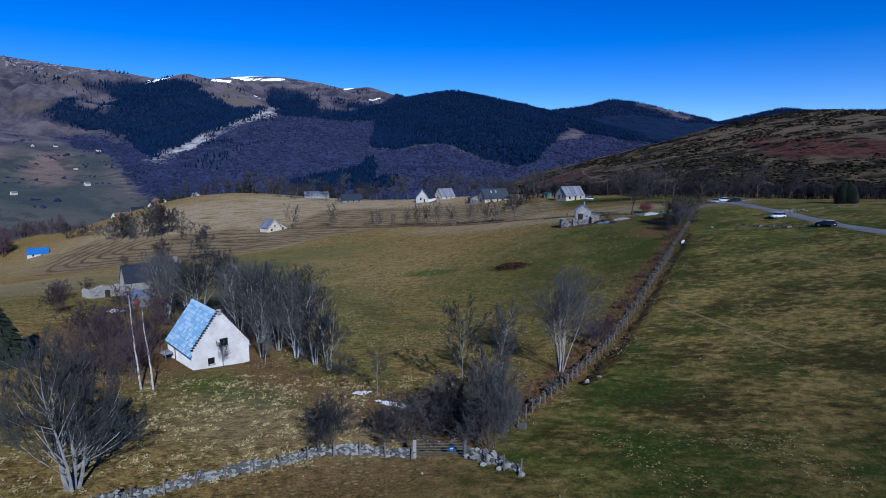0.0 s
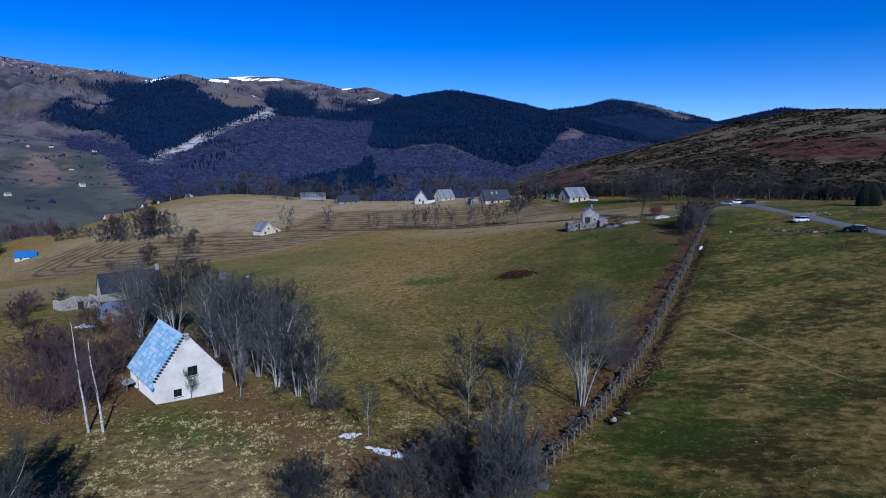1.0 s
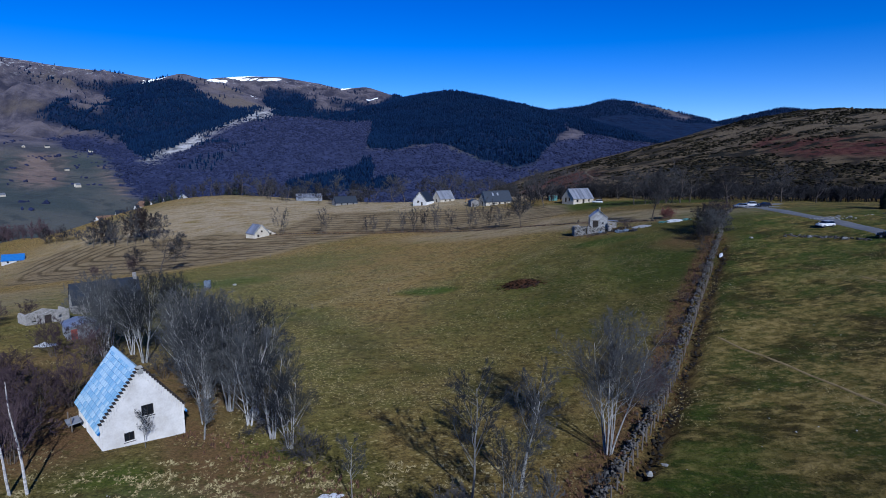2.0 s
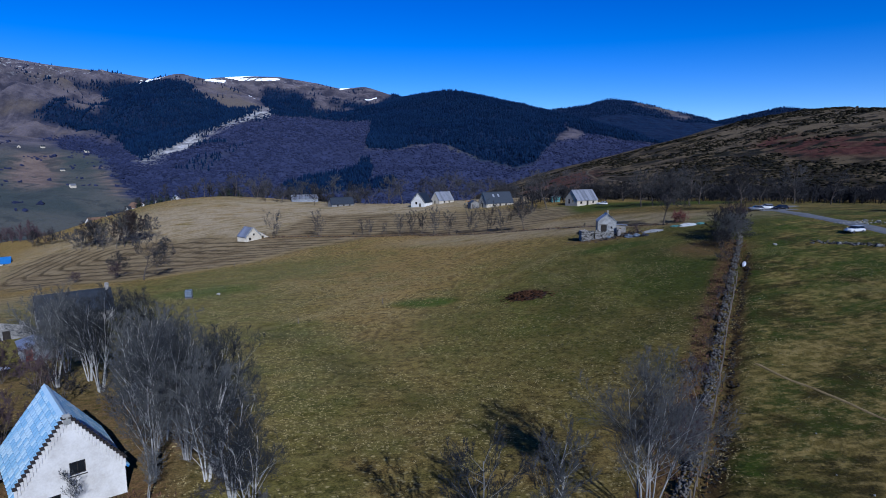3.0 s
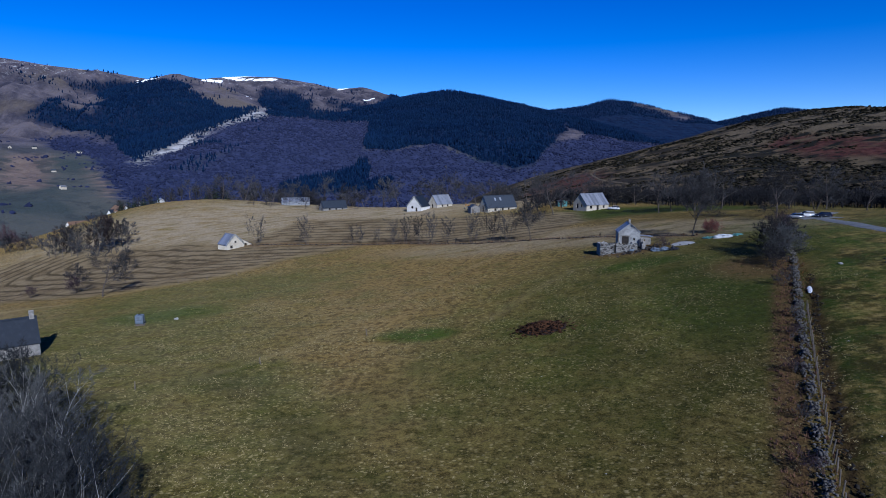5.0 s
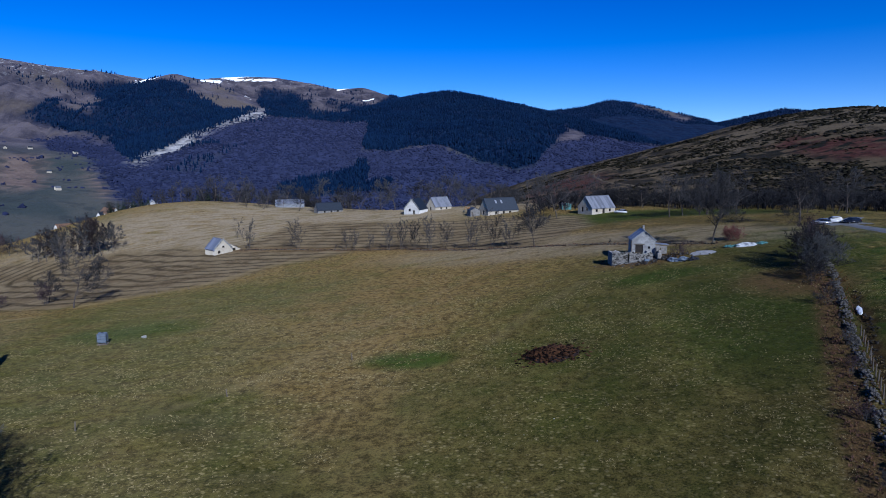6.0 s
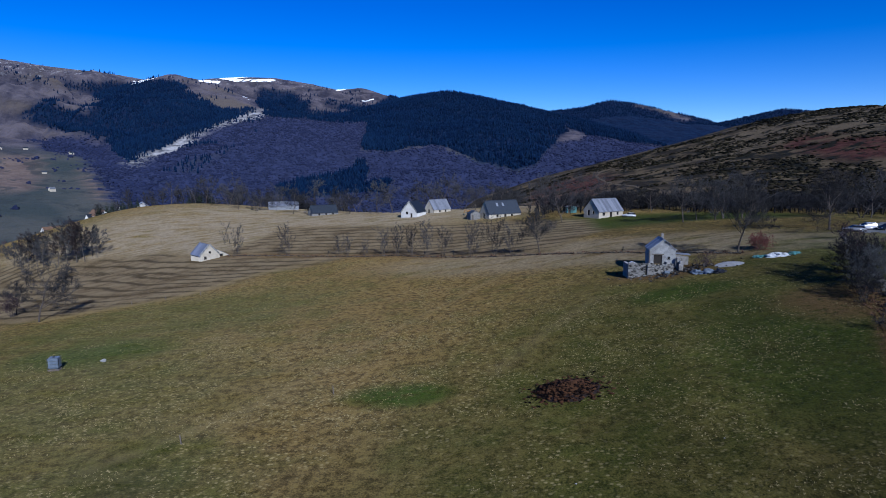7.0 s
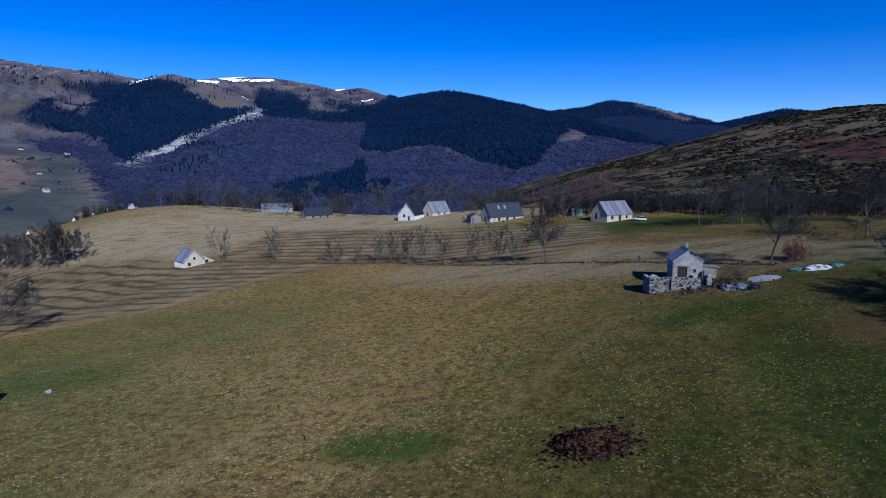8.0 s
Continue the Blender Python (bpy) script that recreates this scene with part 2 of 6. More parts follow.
# crests of the hills and mountains: corners, fall per metre, roughness
CRESTS = {
    "west_ridge": ([(-2900, 2900, 560), (-2230, 2900, 507), (-2074, 2900, 486), (-1814, 2900, 443), (-1551, 2900, 412), (-1330, 2950, 380)], 0.36, 60),
    "dome": ([(-1275, 2720, 335), (-1199, 2700, 359), (-1123, 2700, 376), (-1026, 2650, 352), (-904, 2560, 296), (-800, 2400, 220)], 0.42, 30),
    "snow_ridge": ([(-1330, 3300, 400), (-1178, 3300, 433), (-1011, 3300, 439), (-860, 3300, 436), (-679, 3300, 407), (-528, 3300, 374), (-407, 3300, 383), (-195, 3300, 315), (-12, 3300, 160)], 0.36, 40),
    "wooded_hill": ([(-324, 2600, 164), (-202, 2600, 236), (-57, 2600, 275), (38, 2600, 289), (158, 2600, 266), (255, 2600, 224), (376, 2560, 167), (501, 2500, 162), (642, 2450, 116), (855, 2400, 54)], 0.27, 16),
    "far_peak": ([(430, 4000, 278), (799, 4000, 322), (946, 4000, 341), (1111, 4000, 380), (1278, 4000, 358), (1466, 4000, 297), (1618, 4000, 243), (1880, 4000, 214)], 0.3, 12),
    "far_blue_hill": ([(1831, 3900, 230), (2008, 3900, 280), (2185, 3900, 318), (2331, 3900, 304), (2945, 3900, 308), (3600, 3900, 300)], 0.25, 10),
    "beech_spur": ([(-1003, 2000, -22), (-809, 2000, 71), (-563, 2000, 166), (-341, 2050, 138), (-156, 2200, 165), (0, 2400, 200)], 0.30, 14),
    "farm_slope": ([(-1700, 1600, 150), (-1230, 1500, 108), (-1094, 1500, 81), (-956, 1500, 67), (-818, 1500, 43), (-737, 1500, 12), (-643, 1500, -66)], 0.20, 12),
}


def crest_height(x, y, corners, fall, rough, seed):
    best, near = np.full(x.shape, -1e9), np.full(x.shape, 1e9)
    for (ax, ay, az), (bx, by, bz) in zip(corners, corners[1:]):
        dx, dy = bx - ax, by - ay
        k = np.clip(((x - ax) * dx + (y - ay) * dy) / (dx * dx + dy * dy), 0, 1)
        d = np.hypot(x - ax - k * dx, y - ay - k * dy)
        best, near = np.maximum(best, az + k * (bz - az) - fall * np.sqrt(d * d + 900) + fall * 30), np.minimum(near, d)
    gully = (1 - np.abs(fbm(x, y, 420, 5, seed))) - 0.6
    return best + rough * (gully * (0.07 + smooth(near, 20, 350) * 2.3) + 0.9 * (0.45 - np.abs(fbm(x, y, 170, 3, seed + 3))) * smooth(near, 25, 260))


MOOR_X = (-160, 0, 60, 93, 138, 201, 264, 325, 387, 419, 493, 576, 900, 1500, 3300)
MOOR_Z = (-90, -40, -14, -3, 12, 27, 44, 64, 75, 77, 75, 78, 84, 90, 90)


def moor_z(x, y):
    """The moor: it rises from its foot to a long crest and falls away behind."""
    top = np.interp(x, MOOR_X, MOOR_Z)
    k = (y - 325) / 355
    shape = np.where(k < 1, np.clip(k, 0, 1) * (1.55 - 0.55 * np.clip(k, 0, 1)), 1 - 0.9 * (k - 1) ** 2)
    return 3 - 40 * np.maximum(0, -k) - 0.45 * np.maximum(0, 50 - x) + (top - 3) * shape - np.where(k > 1, 60 * (k - 1) ** 2, 0) + 2.2 * fbm(x, y, 110, 4, 77) * np.clip(k, 0, 1) + 0.5 * fbm(x, y, 16, 2, 78) * np.clip(k * 4, 0, 1)


def turf_z(x, y):
    return meadow(x, y) + 0.14 * fbm(x, y, 14, 3, 5) + 0.05 * fbm(x, y, 3.1, 2, 9)


def ground_z(x, y):
    x, y = np.asarray(x, float), np.asarray(y, float)
    plateau = turf_z(x, y)
    edge = 455 - 70 * smooth(x, -70, -10)
    plateau = plateau - 0.30 * np.maximum(0, y - edge) - 0.22 * np.maximum(0, -310 - x)
    valley = -95 + 12 * fbm(x, y, 500, 3, 3)
    z = np.where(y < 1400, np.maximum(plateau, valley), valley)
    h = moor_z(x, y)
    h = np.where(y < 1300, h, -300)
    z = np.where(np.abs(z - h) > 5, np.maximum(z, h), (z + h) / 2 + 5 / 4 + (z - h) ** 2 / 20)
    for k, (corners, fall, rough) in enumerate(CRESTS.values()):
        h = crest_height(x, y, corners, fall, rough, 20 + 7 * k)
        soft = 14.0
        z = np.where(np.abs(z - h) > soft, np.maximum(z, h), (z + h) / 2 + soft / 4 + (z - h) ** 2 / (4 * soft))
    return z


def gz(x, y):
    if 0 < y < 270 and -200 < x < 140:
        return float(turf_z(np.array([x]), np.array([y]))[0])
    return float(ground_z(np.array([x]), np.array([y]))[0])


def band(x, y, pts, width, soft):
    """1 along a line of corners, falling to 0 over soft beyond width."""
    d = np.full(np.shape(x), 1e9)
    for (ax, ay), (bx, by) in zip(pts, pts[1:]):
        dx, dy = bx - ax, by - ay
        k = np.clip(((x - ax) * dx + (y - ay) * dy) / (dx * dx + dy * dy), 0, 1)
        d = np.minimum(d, np.hypot(x - ax - k * dx, y - ay - k * dy))
    return 1 - smooth(d, width, width + soft)


def patch(a, b, a0, b0, ra, rb, turn=0.0, soft=0.35):
    c, s = math.cos(radians(turn)), math.sin(radians(turn))
    p, q = (a - a0) * c + (b - b0) * s, -(a - a0) * s + (b - b0) * c
    return 1 - smooth(np.hypot(p / ra, q / rb), 1 - soft, 1 + soft)


def inside(a, b, pts, soft):
    """1 inside a closed outline of corners, 0 outside, blending over soft on either side of its edge."""
    d, odd = np.full(np.shape(a), 1e9), np.zeros(np.shape(a), bool)
    for (ax, ay), (bx, by) in zip(pts, pts[1:] + pts[:1]):
        dx, dy = bx - ax, by - ay
        k = np.clip(((a - ax) * dx + (b - ay) * dy) / (dx * dx + dy * dy), 0, 1)
        d = np.minimum(d, np.hypot(a - ax - k * dx, b - ay - k * dy))
        odd = odd ^ (((ay > b) != (by > b)) & (a < ax + (b - ay) * dx / (dy if dy else 1e-9)))
    return smooth(np.where(odd, d, -d), -soft, soft)


# woods and bare ground of the mountains, by bearing (east per north) and slope (height per north)
# the bowl's conifers; the dome's shaded west face is painted as wood too
BOWL_AND_SHADE = [(-0.661, 0.065), (-0.612, 0.092), (-0.595, 0.083), (-0.572, 0.074), (-0.535, 0.083), (-0.542, 0.105), (-0.522, 0.119), (-0.480, 0.113), (-0.453, 0.120), (-0.408, 0.117), (-0.391, 0.095),
        (-0.359, 0.085), (-0.341, 0.073), (-0.285, 0.072), (-0.305, 0.063), (-0.351, 0.046), (-0.399, 0.022), (-0.437, 0.006), (-0.480, -0.008), (-0.495, -0.002), (-0.512, 0.020), (-0.576, 0.033), (-0.612, 0.050)]
STRAND = [(-0.663, 0.139), (-0.609, 0.126), (-0.568, 0.120), (-0.522, 0.119), (-0.480, 0.114), (-0.487, 0.103), (-0.524, 0.099), (-0.556, 0.105), (-0.619, 0.120), (-0.662, 0.130)]
RIDGE_WOOD = [(-0.289, 0.105), (-0.243, 0.103), (-0.207, 0.087), (-0.207, 0.071), (-0.133, 0.066), (-0.161, 0.078), (-0.174, 0.087), (-0.151, 0.085), (-0.110, 0.077), (-0.078, 0.080), (-0.045, 0.095), (-0.087, 0.054), (-0.171, 0.057), (-0.245, 0.060), (-0.281, 0.069)]
HILL_WOOD = [(-0.124, 0.068), (-0.054, 0.110), (0.006, 0.130), (0.079, 0.115), (0.140, 0.085), (0.200, 0.085), (0.205, 0.054), (0.187, 0.036), (0.188, 0.020), (0.163, 0.002), (0.151, -0.026), (0.123, -0.028), (0.081, -0.015), (0.034, 0.005), (-0.008, 0.016), (-0.046, 0.013), (-0.079, 0.006), (-0.121, 0.011), (-0.115, 0.045)]
PLANTATION = [(-0.258, -0.048), (-0.225, -0.036), (-0.173, -0.029), (-0.135, -0.022), (-0.130, -0.006), (-0.114, -0.006), (-0.112, -0.036), (-0.074, -0.038), (-0.079, -0.052), (-0.136, -0.057), (-0.212, -0.066), (-0.250, -0.066)]
PALE_FLANK = [(0.322, 0.095), (0.352, 0.086), (0.412, 0.058), (0.396, 0.0575), (0.352, 0.0715), (0.318, 0.083)]
CLEARING = [(0.205, 0.052), (0.238, 0.036), (0.229, 0.027), (0.187, 0.022), (0.192, 0.033), (0.204, 0.040)]
BEECH_WOOD = [(-0.642, 0.031), (-0.576, 0.031), (-0.512, 0.018), (-0.477, -0.010), (-0.399, 0.031), (-0.281, 0.068), (-0.120, 0.056), (-0.079, 0.005), (-0.008, 0.016), (0.081, -0.015), (0.123, -0.028), (0.187, 0.022), (0.243, 0.035), (0.389, 0.011), (0.398, -0.138), (-0.558, -0.138), (-0.494, -0.073), (-0.526, -0.038), (-0.561, -0.001), (-0.611, 0.011)]
TAN_FIELDS = ([(-0.682, 0.005), (-0.621, 0.003), (-0.617, -0.034), (-0.637, -0.067), (-0.685, -0.071), (-0.699, -0.024)], [(-0.557, -0.012), (-0.526, -0.038), (-0.494, -0.073), (-0.515, -0.073), (-0.540, -0.048)], [(-0.80, 0.02), (-0.74, 0.015), (-0.72, -0.01), (-0.80, -0.02)])
SNOW_LINES = (((-0.480, 0.115), (-0.458, 0.121), (-0.436, 0.128)), ((-0.347, 0.1275), (-0.325, 0.125), (-0.302, 0.1266), (-0.253, 0.1266)), ((-0.341, 0.124), (-0.316, 0.120), (-0.261, 0.121)), ((-0.375, 0.1195), (-0.348, 0.118)), ((-0.158, 0.105), (-0.135, 0.1106)))
SNOW_GULLIES = (((-0.324, 0.108), (-0.303, 0.093), (-0.290, 0.081)), ((-0.171, 0.103), (-0.158, 0.095)), ((-0.278, 0.099), (-0.271, 0.086)))
SCREE = (((-0.480, -0.010), (-0.424, 0.011), (-0.371, 0.038), (-0.319, 0.060), (-0.277, 0.070)), ((-0.560, 0.011), (-0.500, -0.001), (-0.477, -0.012)))
# the moor's pale grass, russet bracken and dark heath, and the terraced fields
MOOR_PALE = [(190, 560), (270, 640), (337, 660), (500, 640), (760, 600), (760, 500), (420, 480), (348, 481), (299, 560), (248, 560)]
MOOR_RUSSET = [(266, 552), (292, 560), (318, 505), (345, 472), (560, 470), (760, 480), (760, 430), (314, 428), (268, 464)]
MOOR_WEST = [(96, 657), (132, 655), (150, 590), (125, 511), (95, 455), (70, 380), (56, 350), (45, 380)]
MOOR_DARK = [(180, 490), (247, 512), (266, 455), (310, 422), (760, 430), (760, 335), (258, 345), (180, 371), (160, 420)]
SWATH_WEST = [(-238, 360), (-229, 377), (-210, 374), (-185, 362), (-150, 352), (-120, 335), (-96, 312), (-60, 291), (-30, 281), (-34, 272), (-50, 262), (-69, 233), (-100, 217), (-150, 238), (-195, 285), (-219, 315)]
SWATH_NORTH = [(-84, 310), (-53, 292), (-12, 273), (30, 239), (52, 262), (58, 300), (30, 322), (-20, 336), (-72, 364)]
WALL_LINE = [(6.3, 52.8), (14.2, 66.0), (21.0, 77.3), (29.7, 93.3), (39.9, 112.7), (51.8, 134.5), (60.5, 150.5), (66.0, 160.5)]
DITCH = [(WALL_LINE[k][0] + 1.9, WALL_LINE[k][1] - 0.7) for k in range(1, 7)]
ROAD = [(150.0, 44.0), (122.0, 68.0), (102.0, 95.0), (93.6, 121.0), (91.6, 142.0), (94.6, 172.0), (99.0, 203.0), (103.0, 214.0), (120.0, 232.0)]
FRONT_WALL = [(-24.5, 34.5), (-20.5, 37.4), (-17.1, 40.4), (-13.3, 43.1), (-9.8, 45.3), (-6.7, 45.6), (-2.4, 45.2)]


def cover(x, y, z):
    """What grows where: wood, beech, scree, snow, and the meadow's lush, mown, bare and moor ground."""
    b, e = x / np.maximum(y, 1), (z - 27) / np.maximum(y, 1)      # bearing and slope as the valley lies
    far = smooth(y, 980, 1060)
    n1, n2 = fbm(x, z * 2 + y, 260, 4, 40), fbm(x, y + z, 90, 3, 47)
    bw, ew = b + 0.005 * n2 + 0.004 * n1, e + 0.004 * n1 + 0.003 * n2
    wood = np.maximum.reduce([inside(bw, ew, BOWL_AND_SHADE, 0.003), 0.75 * inside(bw, ew, STRAND, 0.006) * (n2 + 0.6 * n1 > 0.1), inside(bw, ew, RIDGE_WOOD, 0.004)]) * (y > 1350)
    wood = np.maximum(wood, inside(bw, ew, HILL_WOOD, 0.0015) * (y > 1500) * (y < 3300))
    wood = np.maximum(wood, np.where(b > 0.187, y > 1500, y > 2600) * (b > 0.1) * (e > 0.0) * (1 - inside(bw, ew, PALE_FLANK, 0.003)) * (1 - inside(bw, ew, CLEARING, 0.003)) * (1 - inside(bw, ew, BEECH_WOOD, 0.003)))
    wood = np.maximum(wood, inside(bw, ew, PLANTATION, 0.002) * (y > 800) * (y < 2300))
    wood = np.maximum(wood, 0.30 * patch(bw, ew, -0.36, 0.015, 0.10, 0.02, 30, 0.4) * (y > 1200) * (n2 > 0.2))
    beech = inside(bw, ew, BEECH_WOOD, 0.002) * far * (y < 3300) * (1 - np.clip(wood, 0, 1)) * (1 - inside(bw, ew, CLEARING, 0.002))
    scree = np.maximum(band(b + 0.004 * n2, e + 0.003 * n2, SCREE[0], 0.0035, 0.006) * np.clip(0.85 + 0.7 * n2, 0, 1), 0.8 * band(b + 0.004 * n2, e + 0.003 * n2, SCREE[1], 0.001, 0.004) * (n2 > 0.0)) * (y > 1300) * (y < 3000)
    beech, wood = beech * (1 - scree), wood * (1 - scree)
    snow = np.maximum.reduce([band(b, e + 0.0006 * n2, line, 0.0008, 0.0013) for line in SNOW_LINES] + [0.9 * band(b + 0.002 * n2, e, line, 0.0002, 0.0009) for line in SNOW_GULLIES])
    snow = np.clip(np.maximum(snow, 0.9 * inside(b, e, [(-0.150, 0.098), (-0.105, 0.094), (-0.080, 0.088), (-0.110, 0.083)], 0.003) * (n2 > 0.5)) * (y > 2400), 0, 1)
    tan = np.maximum.reduce([inside(b + 0.006 * n1, e + 0.004 * n1, q, 0.006) for q in TAN_FIELDS]) * far * (1 - beech)
    # the meadow
    # the broad patch at (30, 145) also darkens the east for weaker light
    lush = np.maximum.reduce([0.4 * patch(x, y, -58, 205, 38, 24, 25, 0.6), patch(x, y, -3.2, 147.6, 6.8, 3.6, -8, 0.5), 0.8 * patch(x, y, -60, 178, 14, 12, 0, 0.7), 0.4 * band(x, y, [(-10, 62), (-17, 80), (-14, 110), (-28, 135)], 3, 9), 0.42 * patch(x, y, -38, 110, 24, 55, 14, 0.6),
                              0.9 * patch(x, y, 42, 173, 11, 5, 10, 0.6), 0.6 * patch(x, y, 92, 178, 28, 32, 0, 0.5), 0.75 * patch(x, y, 46, 146, 15, 26, -30, 0.6), 0.45 * patch(x, y, 30, 145, 26, 62, -28, 0.8), 0.6 * band(x, y, [(p[0] + 5.5, p[1] - 3.5) for p in WALL_LINE[:3]], 1.5, 5),
                              0.8 * patch(x, y, 12, 47, 9, 5, 0, 0.6), 0.8 * patch(x, y, -22, 63, 14, 5, -20, 0.6), 0.45 * patch(x, y, -60, 150, 35, 40, 0, 0.6), 0.5 * patch(x, y, 70, 150, 40, 40, 0, 0.5),
                              0.8 * patch(x, y, 75, 285, 60, 22, 0, 0.4), 0.3 * patch(x, y, -115, 130, 40, 60, 0, 0.5), 0.7 * patch(x, y, 25, 30, 30, 14, 0, 0.5)])
    swell = fbm(x, y, 30, 3, 33)
    mown = np.maximum(inside(x + 4 * swell, y + 3 * swell, SWATH_WEST, 5.0), inside(x, y + 2 * swell, SWATH_NORTH, 4.0))
    along_k = np.clip(((x + 170) * 85 - (y - 340) * 69) / (85 ** 2 + 69 ** 2), 0, 1)
    rings, rows_north = np.hypot(x + 170 - 85 * along_k, y - 340 + 69 * along_k) / 8.0 + 0.2 * swell, (y + 0.30 * x + 4 * smooth(x, -80, 20)) / 6.6 + 0.25 * swell
    moor = smooth(y, 318, 345) * smooth(x + 0.3 * (y - 330), 55, 95) * (1 - far)
    bare = np.maximum.reduce([0.9 * band(x, y, [(-26, 77), (-20, 66), (-12, 60), (-5, 55), (1, 49)], 1.2, 4), 0.8 * band(x, y, [(p[0] - 1.6, p[1] + 0.9) for p in WALL_LINE], 0.5, 2.0),
                              0.9 * patch(x, y, 44, 188, 9, 5, 0, 0.5), 0.95 * patch(x, y, -40, 74, 10, 13, 10, 0.4), 0.8 * patch(x, y, -33, 90, 16, 10, -45, 0.5), 0.6 * patch(x, y, -52, 98, 12, 14, 0, 0.5), 0.7 * patch(x, y, 58, 158, 8, 8, 0, 0.5), 0.6 * band(x, y, [(62, 195.4), (28.6, 233.3), (-12, 272), (-53, 290.5), (-82, 306)], 1.5, 3),
                              0.6 * patch(x, y, -5, 40, 9, 5, 0, 0.6), 0.5 * band(x, y, DITCH, 0.3, 1.0)])
    path = np.maximum.reduce([0.2 * band(x, y, [(62, 121), (70.7, 113.9), (82, 101), (96, 88)], 0.2, 1.0), 0.5 * band(x, y, [(-190, 190), (-130, 197), (-100, 205)], 0.8, 1.2)])
    path = np.maximum(path, 0.35 * band(x, y, [(-93, 217), (-80, 226), (-69, 233), (-61, 250), (-50, 266), (-38, 277)], 0.6, 2.0))
    path = np.maximum(path, np.maximum(0.17 * band(x, y, [(-34, 132), (-21.7, 147.9), (-14.8, 160.5), (-5.3, 178.2), (12.3, 206), (22, 224)], 0.2, 1.3), 0.13 * band(x, y, [(29.5, 177.8), (18.1, 164.8), (9.1, 151.6)], 0.3, 1.6)))
    pale = np.maximum(0.95 * patch(x, y, -85, 385, 165, 75, 8, 0.35), 0.6 * patch(x, y, 40, 225, 60, 20, -28, 0.4))
    # paler western grass, lifted further for light that falls off eastward
    pale = np.maximum(pale, 0.12 * patch(x, y, -42, 165, 34, 75, 12, 0.7))
    pale = np.maximum(pale, 0.25 * patch(x, y, -13, 53, 15, 9, -15, 0.6))
    pale = np.maximum(pale, 0.5 * patch(x, y, -135, 165, 45, 40, 0, 0.5))
    pale = pale * (1 - mown)
    sump = band(x, y, DITCH, 0.3, 0.5)
    worn = np.maximum.reduce([0.8 * patch(x, y, 59.5, 95.3, 2.6, 0.7, -20, 0.5), 0.6 * patch(x, y, 31.5, 72.2, 0.8, 0.5, 0, 0.5), 0.7 * patch(x, y, 63.4, 143.8, 2.0, 0.7, 0, 0.5), 0.5 * patch(x, y, 66, 101, 1.6, 0.6, 0, 0.5)])
    lush = np.where(moor > 0.3, inside(x, y + 12 * swell, MOOR_PALE, 16), lush)
    bare = np.where(moor > 0.3, np.maximum(inside(x, y + 10 * swell, MOOR_RUSSET, 12), inside(x + 8 * swell, y, MOOR_WEST, 12)), bare)
    # dark olive hollow; the eastern patches put light's fall-off into the turf
    dim_turf = np.maximum.reduce([0.8 * band(x, y, [(-31, 133), (-23, 125), (-16, 114), (-9, 104), (-4, 95)], 1.0, 4.5), 0.95 * patch(x, y, 50, 150, 34, 60, -28, 0.6), 0.9 * patch(x, y, 120, 240, 95, 75, 0, 0.4), 0.6 * patch(x, y, 60, 290, 70, 28, 0, 0.4), 0.2 * patch(x, y, 10, 130, 24, 50, -20, 0.8)])
    dim_turf = np.maximum(dim_turf * (1 - 0.9 * grazed_side(x, y)), 0.6 * patch(x, y, 42, 46, 48, 26, 0, 0.6))
    return wood, beech, scree, snow, lush, mown, bare, moor, path, pale, np.maximum(sump, worn), dim_turf, tan, rings, rows_north


def grazed_side(x, y):
    """The grazed pasture east of the long wall."""
    line = np.interp(y, [p[1] for p in WALL_LINE], [p[0] for p in WALL_LINE])
    line = line + np.where(y < 52, -0.9 * (52 - y), 0) + np.where(y > 150, 0.52 * (y - 150), 0)
    return smooth(x - line, 0.8, 3.0) * (1 - smooth(y, 300, 325))


def graded(lo, a, b, hi, fine, coarse, growth=1.035):
    """Grid lines: fine between a and b, growing to coarse outside."""
    mid = list(np.arange(a, b + 1e-6, fine))
    left, s, v = [], fine, a
    while v > lo:
        s = min(coarse, s * growth)
        v -= s
        left.append(v)
    right, s, v = [], fine, b
    while v < hi:
        s = min(coarse, s * growth)
        v += s
        right.append(v)
    return np.array(left[::-1] + mid + right)


